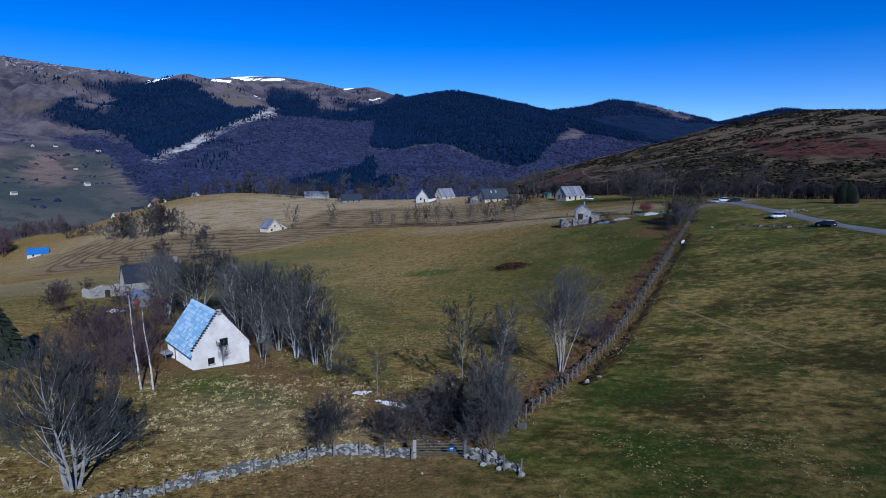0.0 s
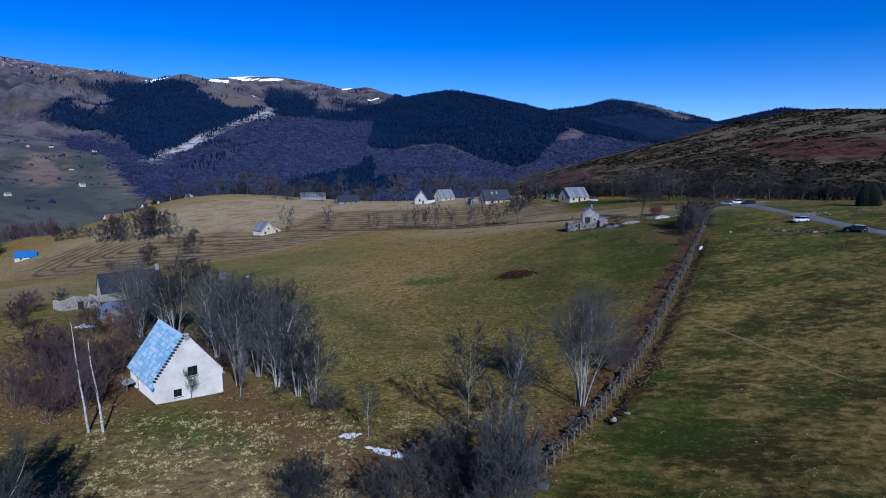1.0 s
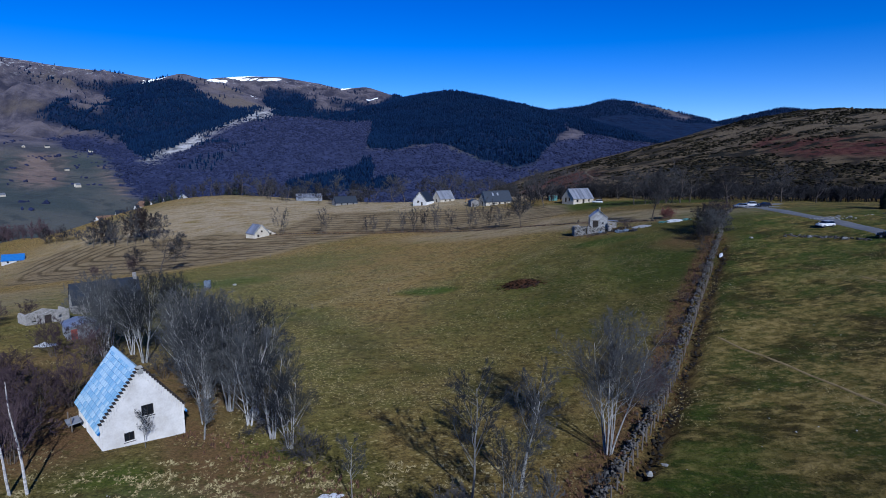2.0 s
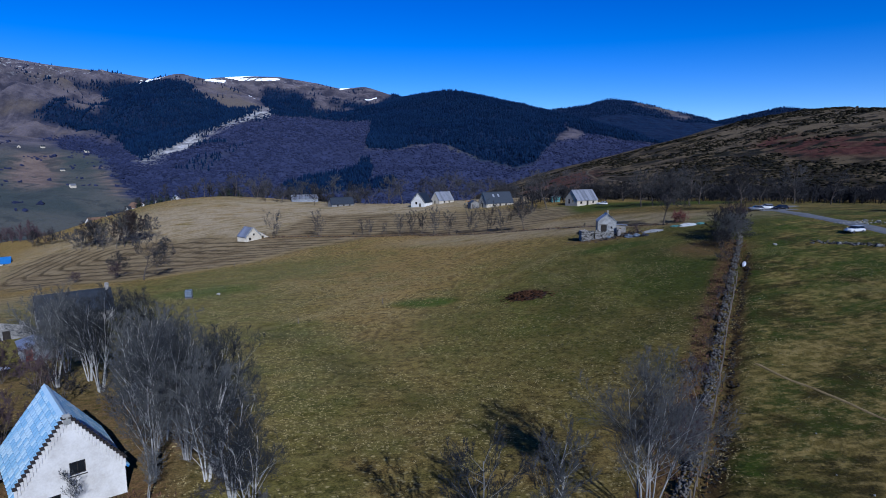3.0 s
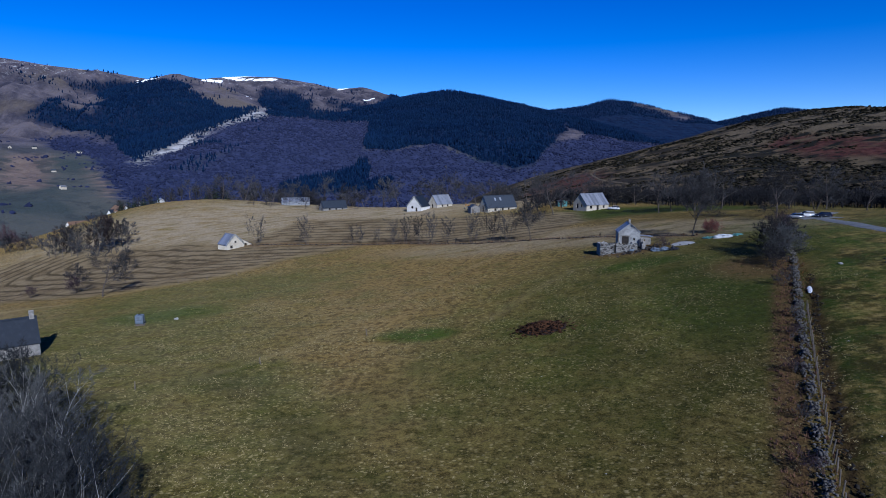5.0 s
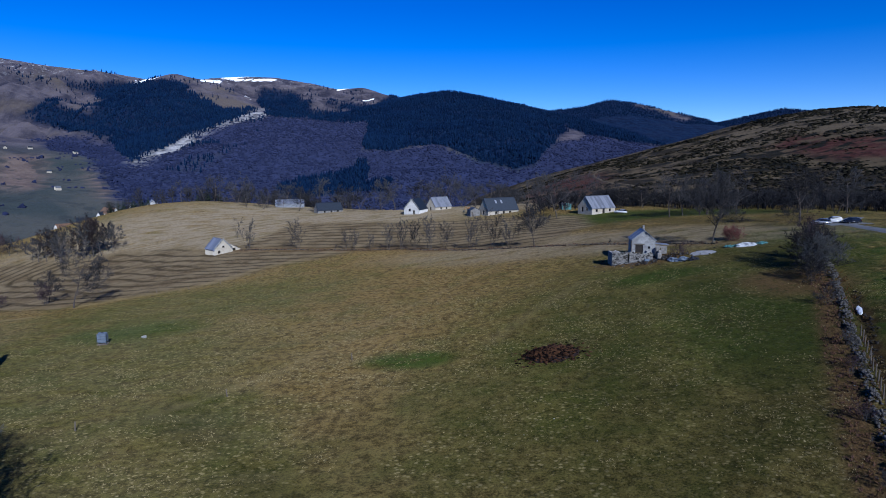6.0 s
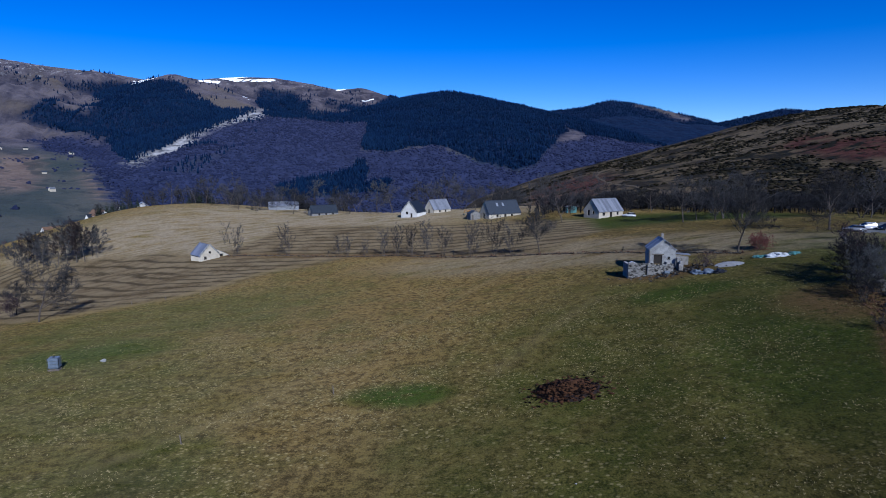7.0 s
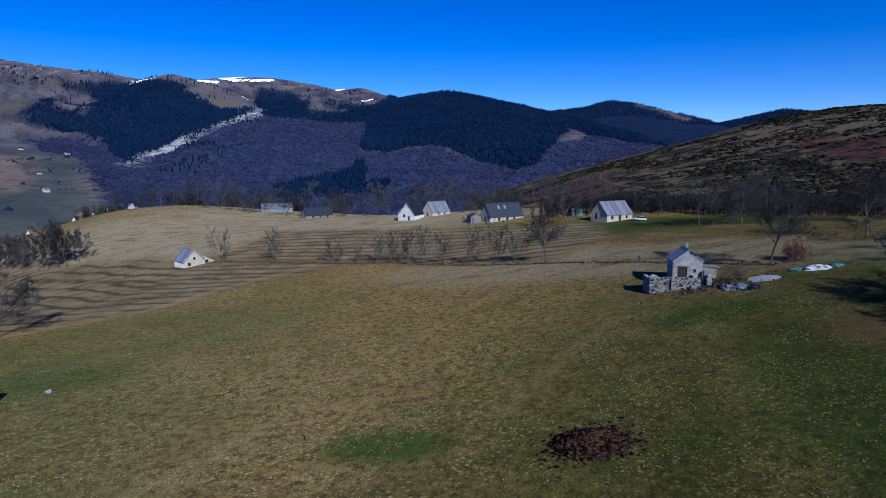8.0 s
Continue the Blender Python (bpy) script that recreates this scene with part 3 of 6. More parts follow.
def build_ground():
    gx, gy = graded(-3100, -80, 100, 3300, 1.3, 23, 1.05), graded(-250, 30, 200, 4300, 1.35, 21, 1.028)
    X, Y = np.meshgrid(gx, gy, indexing="ij")
    x, y = X.ravel(), Y.ravel()
    z = ground_z(x, y)
    ditch = band(x, y, DITCH, 0.2, 1.2)
    z = z - 0.7 * ditch
    nx, ny = len(gx), len(gy)
    k = (np.arange(nx - 1)[:, None] * ny + np.arange(ny - 1)[None, :]).ravel()
    faces = np.stack([k, k + ny, k + ny + 1, k + 1], 1).astype(np.int32)
    me = bpy.data.meshes.new("ground")
    me.vertices.add(len(x))
    me.vertices.foreach_set("co", np.stack([x, y, z], 1).astype(np.float32).ravel())
    me.loops.add(faces.size)
    me.loops.foreach_set("vertex_index", faces.ravel())
    me.polygons.add(len(faces))
    me.polygons.foreach_set("loop_start", np.arange(0, faces.size, 4, dtype=np.int32))
    me.update(calc_edges=True)
    me.polygons.foreach_set("use_smooth", np.ones(len(faces), bool))
    wood, beech, scree, snow, lush, mown, bare, moor, path, pale, sump, dim_turf, tan, rings, rows_north = cover(x, y, z)
    for name, cols in (("cover_a", (wood, beech, scree, dim_turf)), ("cover_b", (lush, mown, bare, rings)), ("cover_c", (moor, path, snow, rows_north)), ("cover_d", (pale, sump, grazed_side(x, y), tan))):
        at = me.color_attributes.new(name, "FLOAT_COLOR", "POINT")
        at.data.foreach_set("color", np.stack(cols, 1).astype(np.float32).ravel())
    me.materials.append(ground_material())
    return tagged(new("ground", me), "dry winter pasture rising to wooded mountains with old snow", "ground", kind="structure")


def ground_material():
    n = Nodes("pasture_and_mountain")
    wood, beech, scree = n.attr("cover_a")
    lush, mown, bare = n.attr("cover_b")
    moor, path, snow = n.attr("cover_c")
    pale, sump, grazed = n.attr("cover_d")
    big, mid, small, tiny = n.noise(0.02, 4), n.noise(0.16, 4, 0.6), n.noise(0.9, 4, 0.65), n.noise(4.5, 3, 0.7)
    dry = n.mix(n.step(n.math("ADD", n.math("MULTIPLY", small, 0.55), n.math("MULTIPLY", tiny, 0.45)), 0.38, 0.62), (0.054, 0.035, 0.011), (0.290, 0.197, 0.067))
    green = n.mix(n.step(tiny, 0.3, 0.7), (0.024, 0.031, 0.006), (0.095, 0.097, 0.017))
    green_f = n.math("ADD", n.math("MULTIPLY", n.step(n.math("ADD", n.math("MULTIPLY", mid, 0.6), n.math("MULTIPLY", big, 0.5)), 0.47, 0.74), 0.60), n.math("MULTIPLY", lush, 0.25))
    green_f = n.math("ADD", green_f, n.math("MULTIPLY", n.math("SUBTRACT", small, 0.5), 0.9), True)
    col = n.mix(green_f, dry, green)
    sward = n.mix(n.step(n.math("ADD", n.math("MULTIPLY", tiny, 0.5), n.math("MULTIPLY", small, 0.5)), 0.35, 0.65), (0.013, 0.036, 0.003), (0.050, 0.090, 0.008))
    col = n.mix(n.math("MULTIPLY", lush, n.step(n.math("ADD", n.math("MULTIPLY", small, 0.5), n.math("MULTIPLY", mid, 0.5)), 0.12, 0.52)), col, sward)
    streak = n.math("ADD", n.math("MULTIPLY", n.noise(0.8, 4, 0.68, stretch=(0.6, 1, 1)), 0.45), n.math("ADD", n.math("MULTIPLY", n.noise(0.13, 4, 0.6, stretch=(0.6, 1, 1)), 0.40), n.math("MULTIPLY", tiny, 0.15)))
    mottle = n.mix(n.step(streak, 0.44, 0.57), n.mix(n.step(mid, 0.4, 0.6), (0.040, 0.032, 0.009), (0.046, 0.056, 0.010)), n.mix(n.step(small, 0.4, 0.65), (0.140, 0.106, 0.028), (0.285, 0.212, 0.072)))
    mottle = n.mix(n.math("MULTIPLY", lush, n.step(mid, 0.3, 0.6)), mottle, sward)
    col = n.mix(grazed, col, mottle)
    speck = n.math("MULTIPLY", n.step(n.noise(2.2, 2, 0.6), 0.60, 0.72), n.step(mid, 0.40, 0.6))
    col = n.mix(n.math("MULTIPLY", speck, 0.35), col, (0.30, 0.24, 0.09))
    tuft_dot = n.math("SUBTRACT", 1.0, n.step(n.math("ADD", n.voronoi(1.7, "Distance", stretch=(0.8, 1.0, 0.2)), n.math("MULTIPLY", n.math("SUBTRACT", tiny, 0.5), 0.35)), 0.17, 0.33))
    tuft_dot = n.math("MULTIPLY", tuft_dot, n.math("MULTIPLY", n.step(n.math("ADD", n.math("MULTIPLY", mid, 0.6), n.math("MULTIPLY", small, 0.4)), 0.34, 0.53), n.math("SUBTRACT", 1.0, n.math("MULTIPLY", grazed, 0.75))))
    col = n.mix(n.math("MULTIPLY", n.math("MULTIPLY", tuft_dot, 0.85), n.math("MULTIPLY", n.step(n.noise(0.09, 3, 0.6), 0.30, 0.62), n.math("SUBTRACT", 1.0, n.math("MULTIPLY", lush, 0.6)))), col, (0.39, 0.32, 0.15))
    # darkens the hollow and, for its weaker light, the eastern side
    col = n.mix(n.math("MULTIPLY", n.alpha("cover_a"), n.step(n.noise(0.11, 4, 0.6), 0.25, 0.6)), col, n.mix(0.55, col, (0.018, 0.022, 0.004)))
    # mown swathes: long lines across the slope, with a darker riser below each
    split = n.t.nodes.new("ShaderNodeSeparateXYZ")
    n.t.links.new(n.pos, split.inputs[0])
    ragged = n.math("ADD", n.math("MULTIPLY", n.math("SUBTRACT", n.noise(0.05, 3), 0.5), 0.55), n.math("MULTIPLY", n.math("SUBTRACT", small, 0.5), 0.3))

    def riser(phase, width):
        """1 on a dark line once in each whole phase."""
        saw = n.math("FRACT", n.math("ADD", phase, ragged))
        return n.math("MULTIPLY", n.step(saw, 0.0, 0.12), n.math("SUBTRACT", 1.0, n.step(saw, width, width + 0.25)))
    lines = n.mix(n.step(split.outputs["X"], -92, -78), riser(n.alpha("cover_b"), 0.22), riser(n.alpha("cover_c"), 0.20))
    lines = n.math("MULTIPLY", lines, n.step(n.noise(0.04, 3, 0.6), 0.22, 0.46))
    # stubble tones with a little blue mixed in for distance haze
    stubble = n.mix(n.step(n.noise(0.12, 4, 0.65), 0.35, 0.65), n.mix(n.step(small, 0.3, 0.7), (0.088, 0.064, 0.034), (0.152, 0.112, 0.062)), (0.215, 0.168, 0.100))
    swath = n.mix(n.math("MULTIPLY", lines, 0.80), stubble, (0.032, 0.024, 0.013))
    col = n.mix(n.math("MULTIPLY", mown, 0.92), col, swath)
    soil = n.mix(n.step(tiny, 0.3, 0.7), (0.075, 0.042, 0.018), (0.17, 0.098, 0.045))
    col = n.mix(n.math("MULTIPLY", bare, n.step(small, 0.25, 0.55)), col, soil)
    col = n.mix(path, col, (0.30, 0.23, 0.11))
    # pale fields, their tones also bluer for distance haze
    col = n.mix(n.math("MULTIPLY", pale, n.step(n.noise(0.25, 4, 0.6, stretch=(0.35, 1, 1)), 0.25, 0.6)), col, n.mix(n.step(small, 0.3, 0.7), (0.215, 0.172, 0.112), (0.330, 0.270, 0.182)))
    col = n.mix(n.math("MULTIPLY", sump, 0.9), col, (0.022, 0.014, 0.008))
    # moor: pale grass, russet bracken and heather
    mo = n.mix(n.step(n.noise(0.05, 4), 0.4, 0.6), (0.026, 0.021, 0.014), (0.110, 0.084, 0.050))
    mo = n.mix(n.math("MULTIPLY", lush, n.step(n.noise(0.06, 4, 0.65, stretch=(0.5, 1, 1)), 0.34, 0.56)), mo, n.mix(n.step(small, 0.3, 0.7), (0.085, 0.066, 0.042), (0.165, 0.130, 0.086)))
    mo = n.mix(n.math("MULTIPLY", bare, n.step(n.noise(0.05, 4, 0.65, stretch=(0.5, 1, 1)), 0.32, 0.56)), mo, n.mix(n.step(n.noise(0.2, 3), 0.35, 0.65), (0.050, 0.019, 0.016), (0.100, 0.042, 0.033)))
    mo = n.mix(n.step(n.noise(0.09, 4, 0.65, stretch=(0.5, 1, 1)), 0.52, 0.57), mo, (0.014, 0.014, 0.010))
    col = n.mix(moor, col, mo)
    # the mountains' bare grass, scree and old snow
    far = n.t.nodes.new("ShaderNodeSeparateXYZ")
    n.t.links.new(n.pos, far.inputs[0])
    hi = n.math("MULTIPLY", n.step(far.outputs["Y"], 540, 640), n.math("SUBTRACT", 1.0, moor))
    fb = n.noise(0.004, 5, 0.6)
    # heath and valley fields are shifted blue-grey to hold the haze of distance
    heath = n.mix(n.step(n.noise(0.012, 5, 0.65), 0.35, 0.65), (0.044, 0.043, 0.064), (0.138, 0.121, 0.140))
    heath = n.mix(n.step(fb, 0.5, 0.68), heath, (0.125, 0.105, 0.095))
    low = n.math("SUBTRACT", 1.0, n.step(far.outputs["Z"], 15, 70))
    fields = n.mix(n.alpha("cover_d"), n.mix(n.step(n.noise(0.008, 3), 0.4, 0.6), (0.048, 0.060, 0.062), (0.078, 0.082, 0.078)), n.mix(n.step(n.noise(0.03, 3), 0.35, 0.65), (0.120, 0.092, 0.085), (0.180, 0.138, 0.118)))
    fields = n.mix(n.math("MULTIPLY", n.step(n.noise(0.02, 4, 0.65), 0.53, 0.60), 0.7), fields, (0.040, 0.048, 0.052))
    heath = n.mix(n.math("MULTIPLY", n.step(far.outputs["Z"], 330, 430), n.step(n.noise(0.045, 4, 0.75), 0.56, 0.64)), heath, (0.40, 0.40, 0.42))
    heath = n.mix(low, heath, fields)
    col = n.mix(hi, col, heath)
    # ground under conifers and beeches, with the same blue haze in its colour
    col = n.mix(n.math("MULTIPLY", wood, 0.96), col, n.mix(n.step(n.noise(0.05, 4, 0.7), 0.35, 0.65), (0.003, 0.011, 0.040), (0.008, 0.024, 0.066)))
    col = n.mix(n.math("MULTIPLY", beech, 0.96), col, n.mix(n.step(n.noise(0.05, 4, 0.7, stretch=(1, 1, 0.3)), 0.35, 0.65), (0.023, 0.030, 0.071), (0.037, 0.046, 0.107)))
    col = n.mix(1.0, col, (0.60, 0.60, 0.60), "MULTIPLY")
    rock = n.mix(n.step(n.noise(0.03, 5, 0.7), 0.35, 0.6), (0.05, 0.052, 0.06), (0.28, 0.275, 0.28))
    col = n.mix(scree, col, rock)
    col = n.mix(n.step(n.math("MULTIPLY", snow, n.math("ADD", n.noise(0.03, 4, 0.7), 0.35)), 0.3, 0.5), col, (0.86, 0.88, 0.90))
    relief = n.math("MULTIPLY", hi, n.math("ADD", n.math("MULTIPLY", n.noise(0.006, 6, 0.62), 130.0), n.math("MULTIPLY", n.noise(0.03, 5, 0.6), 25.0)))
    n.bump(n.math("ADD", n.math("ADD", n.math("MULTIPLY", tiny, 0.5), small), relief), 1.0, 0.3)
    return n.done(col, 0.95, 0, 0.06)


ground = build_ground()

# ---- building helpers ----
def part(name, bm, material, parent=None, label="", flat=True):
    """Links a bmesh as one mesh object, under a thing or a part."""
    me = bpy.data.meshes.new(name)
    bmesh.ops.recalc_face_normals(bm, faces=bm.faces)
    bm.to_mesh(me)
    bm.free()
    me.materials.append(material)
    if not flat:
        me.polygons.foreach_set("use_smooth", np.ones(len(me.polygons), bool))
    ob = new(name, me)
    ob.parent = parent
    return tagged(ob, label)


def shared(name, me, parent, m):
    """One more object on a mesh that others use too."""
    ob = new(name, me)
    ob.parent = parent
    ob.matrix_basis = m
    return ob


def thing(name, x, y, z, yaw=0.0, label="", category="", group="", kind=""):
    ob = new(name)
    ob.empty_display_size = 0.3
    ob.matrix_basis = pose(x, y, z, 0, 0, yaw)
    return tagged(ob, label, category, group, kind)


def box(bm, x0, x1, y0, y1, z0, z1, bevel=0.0):
    vs = [bm.verts.new(p) for p in ((x0, y0, z0), (x1, y0, z0), (x1, y1, z0), (x0, y1, z0), (x0, y0, z1), (x1, y0, z1), (x1, y1, z1), (x0, y1, z1))]
    fs = [bm.faces.new([vs[i] for i in q]) for q in ((0, 3, 2, 1), (4, 5, 6, 7), (0, 1, 5, 4), (1, 2, 6, 5), (2, 3, 7, 6), (3, 0, 4, 7))]
    if bevel:
        edges = {e for f in fs for e in f.edges}
        bmesh.ops.bevel(bm, geom=list(edges), offset=bevel, segments=1, affect="EDGES")
    return bm


def boxed(*args):
    return box(bmesh.new(), *args)


def prism(bm, pts, y0, y1):
    """An outline in x and z, drawn out from y0 to y1."""
    a, b = [bm.verts.new((x, y0, z)) for x, z in pts], [bm.verts.new((x, y1, z)) for x, z in pts]
    bm.faces.new(a), bm.faces.new(b[::-1])
    for i in range(len(pts)):
        j = (i + 1) % len(pts)
        bm.faces.new((a[j], a[i], b[i], b[j]))
    return bm


def rod(bm, a, b, r0, r1=None, sides=6):
    a, b = Vector(a), Vector(b)
    r1 = r0 if r1 is None else r1
    q = (b - a).to_track_quat("Z", "Y")
    rings = []
    for p, r in ((a, r0), (b, r1)):
        rings.append([bm.verts.new(p + q @ Vector((r * math.cos(k * math.tau / sides), r * math.sin(k * math.tau / sides), 0))) for k in range(sides)])
    for k in range(sides):
        j = (k + 1) % sides
        bm.faces.new((rings[0][k], rings[0][j], rings[1][j], rings[1][k]))
    bm.faces.new(rings[0][::-1]), bm.faces.new(rings[1])
    return bm


def raw_mesh(name, verts, faces, material, even=False):
    """A mesh from arrays of corners and faces."""
    me = bpy.data.meshes.new(name)
    me.from_pydata(verts, [], faces)
    me.materials.append(material)
    if even:
        me.polygons.foreach_set("use_smooth", np.ones(len(me.polygons), bool))
    return me


def pebble(seed, flat=0.75, points=13):
    """A rough stone of unit size: corners and triangles."""
    rng = random.Random(seed)
    bm = bmesh.new()
    for _ in range(points):
        d = Vector((rng.gauss(0, 1), rng.gauss(0, 1), rng.gauss(0, 1))).normalized()
        m = max(abs(d.x), abs(d.y), abs(d.z))
        d = d * (0.55 + 0.45 / m) * rng.uniform(0.42, 0.55)
        bm.verts.new((d.x * 1.25, d.y * 0.95, d.z * flat))
    out = bmesh.ops.convex_hull(bm, input=bm.verts)
    bmesh.ops.delete(bm, geom=[g for g in out["geom_interior"] if isinstance(g, bmesh.types.BMVert)], context="VERTS")
    bmesh.ops.triangulate(bm, faces=bm.faces)
    bm.verts.index_update()
    v, f = [tuple(q.co) for q in bm.verts], [tuple(q.index for q in face.verts) for face in bm.faces]
    bm.free()
    return np.array(v), np.array(f, int)


def scatter(name, variants, rows, material, label, category, parent=None, kind="stuff", even=False):
    """Many small pieces in one mesh. Rows: x, y, z, size across, size up, yaw, tilt."""
    rows = np.asarray(rows, float)
    rng = np.random.RandomState(len(rows))
    which = rng.randint(0, len(variants), len(rows))
    vs, fs, base = [], [], 0
    for k, (v, f) in enumerate(variants):
        r = rows[which == k]
        if not len(r):
            continue
        c, s = np.cos(r[:, 5])[:, None], np.sin(r[:, 5])[:, None]
        x, y, z = v[None, :, 0] * r[:, 3:4], v[None, :, 1] * r[:, 3:4], v[None, :, 2] * r[:, 4:5]
        x, z = x + z * r[:, 6:7], z
        p = np.stack([x * c - y * s + r[:, 0:1], x * s + y * c + r[:, 1:2], z + r[:, 2:3]], 2).reshape(-1, 3)
        vs.append(p)
        fs.append((f[None] + (base + np.arange(len(r)) * len(v))[:, None, None]).reshape(-1, 3))
        base += len(p)
    vs, fs = np.concatenate(vs), np.concatenate(fs).astype(np.int32)
    me = bpy.data.meshes.new(name)
    me.vertices.add(len(vs))
    me.vertices.foreach_set("co", vs.astype(np.float32).ravel())
    me.loops.add(fs.size)
    me.loops.foreach_set("vertex_index", fs.ravel())
    me.polygons.add(len(fs))
    me.polygons.foreach_set("loop_start", np.arange(0, fs.size, 3, dtype=np.int32))
    me.update(calc_edges=True)
    if even:
        me.polygons.foreach_set("use_smooth", np.ones(len(fs), bool))
    me.materials.append(material)
    ob = new(name, me)
    ob.parent = parent
    if parent is None:
        tagged(ob, label, category, kind=kind)
    else:
        tagged(ob, label, kind=kind)
    return ob


STONES = [pebble(k) for k in range(6)]


def along(pts, gap):
    """Places along a line of corners: x, y and heading."""
    out, left = [], 0.0
    for (ax, ay), (bx, by) in zip(pts, pts[1:]):
        n = math.hypot(bx - ax, by - ay)
        d = left
        while d < n:
            out.append((ax + (bx - ax) * d / n, ay + (by - ay) * d / n, math.atan2(by - ay, bx - ax)))
            d += gap
        left = d - n
    return out

# ---- trees ----
class Buf:
    def __init__(self):
        self.v, self.f = [], []

    def tube(self, pts, radii, sides):
        start = len(self.v)
        for i, p in enumerate(pts):
            d = (pts[min(i + 1, len(pts) - 1)] - pts[max(i - 1, 0)]).normalized()
            a = d.orthogonal().normalized()
            b = d.cross(a)
            if i == len(pts) - 1 and radii[i] < 0.012:
                self.v.append(tuple(p))
                k0 = start + (i - 1) * sides
                for k in range(sides):
                    self.f.append((k0 + k, k0 + (k + 1) % sides, len(self.v) - 1))
                return
            for k in range(sides):
                t = k * math.tau / sides
                self.v.append(tuple(p + (a * math.cos(t) + b * math.sin(t)) * radii[i]))
            if i:
                k0, k1 = start + (i - 1) * sides, start + i * sides
                for k in range(sides):
                    j = (k + 1) % sides
                    self.f.append((k0 + k, k0 + j, k1 + j, k1 + k))


def tree_meshes(name, seed, height, stems=1, spread=0.35, counts=(11, 6, 5, 4), clear=0.25, radius=None, up=0.25, wander=0.12, wood=bark_grey, twigs=twig_pale, ratio=0.5, twig=0.016, lean=0.0, limb=1):
    """Trunk with boughs, and the twiggy crown of a bare tree, as two meshes."""
    rng = random.Random(seed)
    bufs = [Buf(), Buf()]
    radius = radius or height * 0.014

    def grow(p, d, length, r, level):
        segs, sides = ((7, 5), (4, 4), (2, 3), (1, 3), (1, 3))[level]
        pts, q, dd = [p], p, d
        bend = Vector((rng.gauss(0, wander), rng.gauss(0, wander), 0))
        for s in range(segs):
            dd = (dd + bend / segs + Vector((rng.gauss(0, wander), rng.gauss(0, wander), rng.gauss(0, wander))) * 0.6 + Vector((0, 0, up if level else 0.03)) / segs).normalized()
            q = q + dd * (length / segs)
            pts.append(q)
        tip = r * (0.25 if level < 2 else 0.5)
        radii = [r + (tip - r) * (s / segs) ** 0.8 for s in range(segs + 1)]
        if level >= len(counts) or level >= 3:
            radii[-1] = 0.004
        if level >= len(counts):                    # the last twigs are single slivers
            side = dd.orthogonal().normalized() * r * 0.85
            side.rotate(Matrix.Rotation(rng.random() * math.tau, 3, dd))
            b, i = bufs[1], len(bufs[1].v)
            b.v += [tuple(p + side), tuple(p - side), tuple(q)]
            b.f.append((i, i + 1, i + 2))
            return
        bufs[level > limb].tube(pts, radii, sides)
        lo = clear if level == 0 else 0.2
        for c in range(counts[level]):
            k = lo + (1 - lo) * (c + rng.random()) / counts[level]
            i = min(int(k * segs), segs - 1)
            base = pts[i].lerp(pts[i + 1], k * segs - i)
            axis = (pts[i + 1] - pts[i]).normalized()
            side = axis.orthogonal().normalized()
            side.rotate(Matrix.Rotation(rng.random() * math.tau, 3, axis))
            ang = rng.uniform(0.45, 1.0) * (1.0 if level else 0.6 + spread)
            way = (axis * math.cos(ang) + side * math.sin(ang)).normalized()
            n = length * ratio * (1.15 - 0.65 * k) * rng.uniform(0.7, 1.2) * (1.0 if level else 0.7 + spread)
            rr = max(twig * 0.6, radii[i] * rng.uniform(0.4, 0.6)) if level < 2 else twig * (1.0 if level == 2 else 0.7)
            grow(base, way, n * (1.9 if level + 1 == len(counts) else 1.0), rr, level + 1)

    for s in range(stems):
        a = math.tau * (s + rng.random() * 0.6) / stems
        out = 0.0 if stems == 1 else spread * rng.uniform(0.25, 0.65)
        d = Vector((math.cos(a) * out + lean, math.sin(a) * out, 1)).normalized()
        grow(Vector((math.cos(a) * 0.25 * (stems > 1), math.sin(a) * 0.25 * (stems > 1), -0.25)), d, height * rng.uniform(0.78, 1.0) * 0.86, radius * rng.uniform(0.75, 1.1), 0)
    return [raw_mesh(f"{name}_{n}", b.v, b.f, m, True) for n, b, m in zip(("trunk", "crown"), bufs, (wood, twigs))]


def plant(name, meshes, x, y, yaw, size, label, category="tree", group="", tall=1.0, sink=0.0):
    ob = thing(name, x, y, gz(x, y) - sink, yaw, label, category, group)
    ob.scale = (size, size, size * tall)
    for n, me in zip(("trunk", "crown"), meshes):
        shared(n, me, ob, Matrix())
    return ob


ASH = [tree_meshes("ash", 11, 12.5, 7, 0.30, (10, 6, 6, 6), 0.28, 0.085, 0.30, 0.08, twigs=twig_ash, ratio=0.54, twig=0.018), tree_meshes("ash", 12, 12.0, 5, 0.26, (10, 6, 6, 7), 0.22, 0.095, 0.32, 0.09, twigs=twig_ash, ratio=0.50, twig=0.018), tree_meshes("ash", 13, 11.5, 4, 0.30, (11, 7, 6, 6), 0.18, 0.09, 0.32, 0.10, twigs=twig_ash, ratio=0.54, twig=0.018)]
SPARSE = [tree_meshes("young_ash", 21, 9.5, 1, 0.45, (15, 8, 7, 7), 0.30, 0.09, 0.36, 0.09, bark_mid, twig_ash, 0.46, 0.016), tree_meshes("young_ash", 22, 9.5, 2, 0.3, (14, 8, 6, 7), 0.30, 0.08, 0.36, 0.09, bark_mid, twig_ash, 0.46, 0.016)]
OAK = [tree_meshes("broad_tree", 31, 13, 1, 0.95, (15, 9, 8, 10), 0.22, 0.24, 0.24, 0.16, bark_dark, twig_grey, 0.52, twig=0.024), tree_meshes("broad_tree", 32, 13, 1, 0.80, (15, 9, 8, 10), 0.26, 0.22, 0.28, 0.16, bark_dark, twig_grey, 0.52, twig=0.024)]
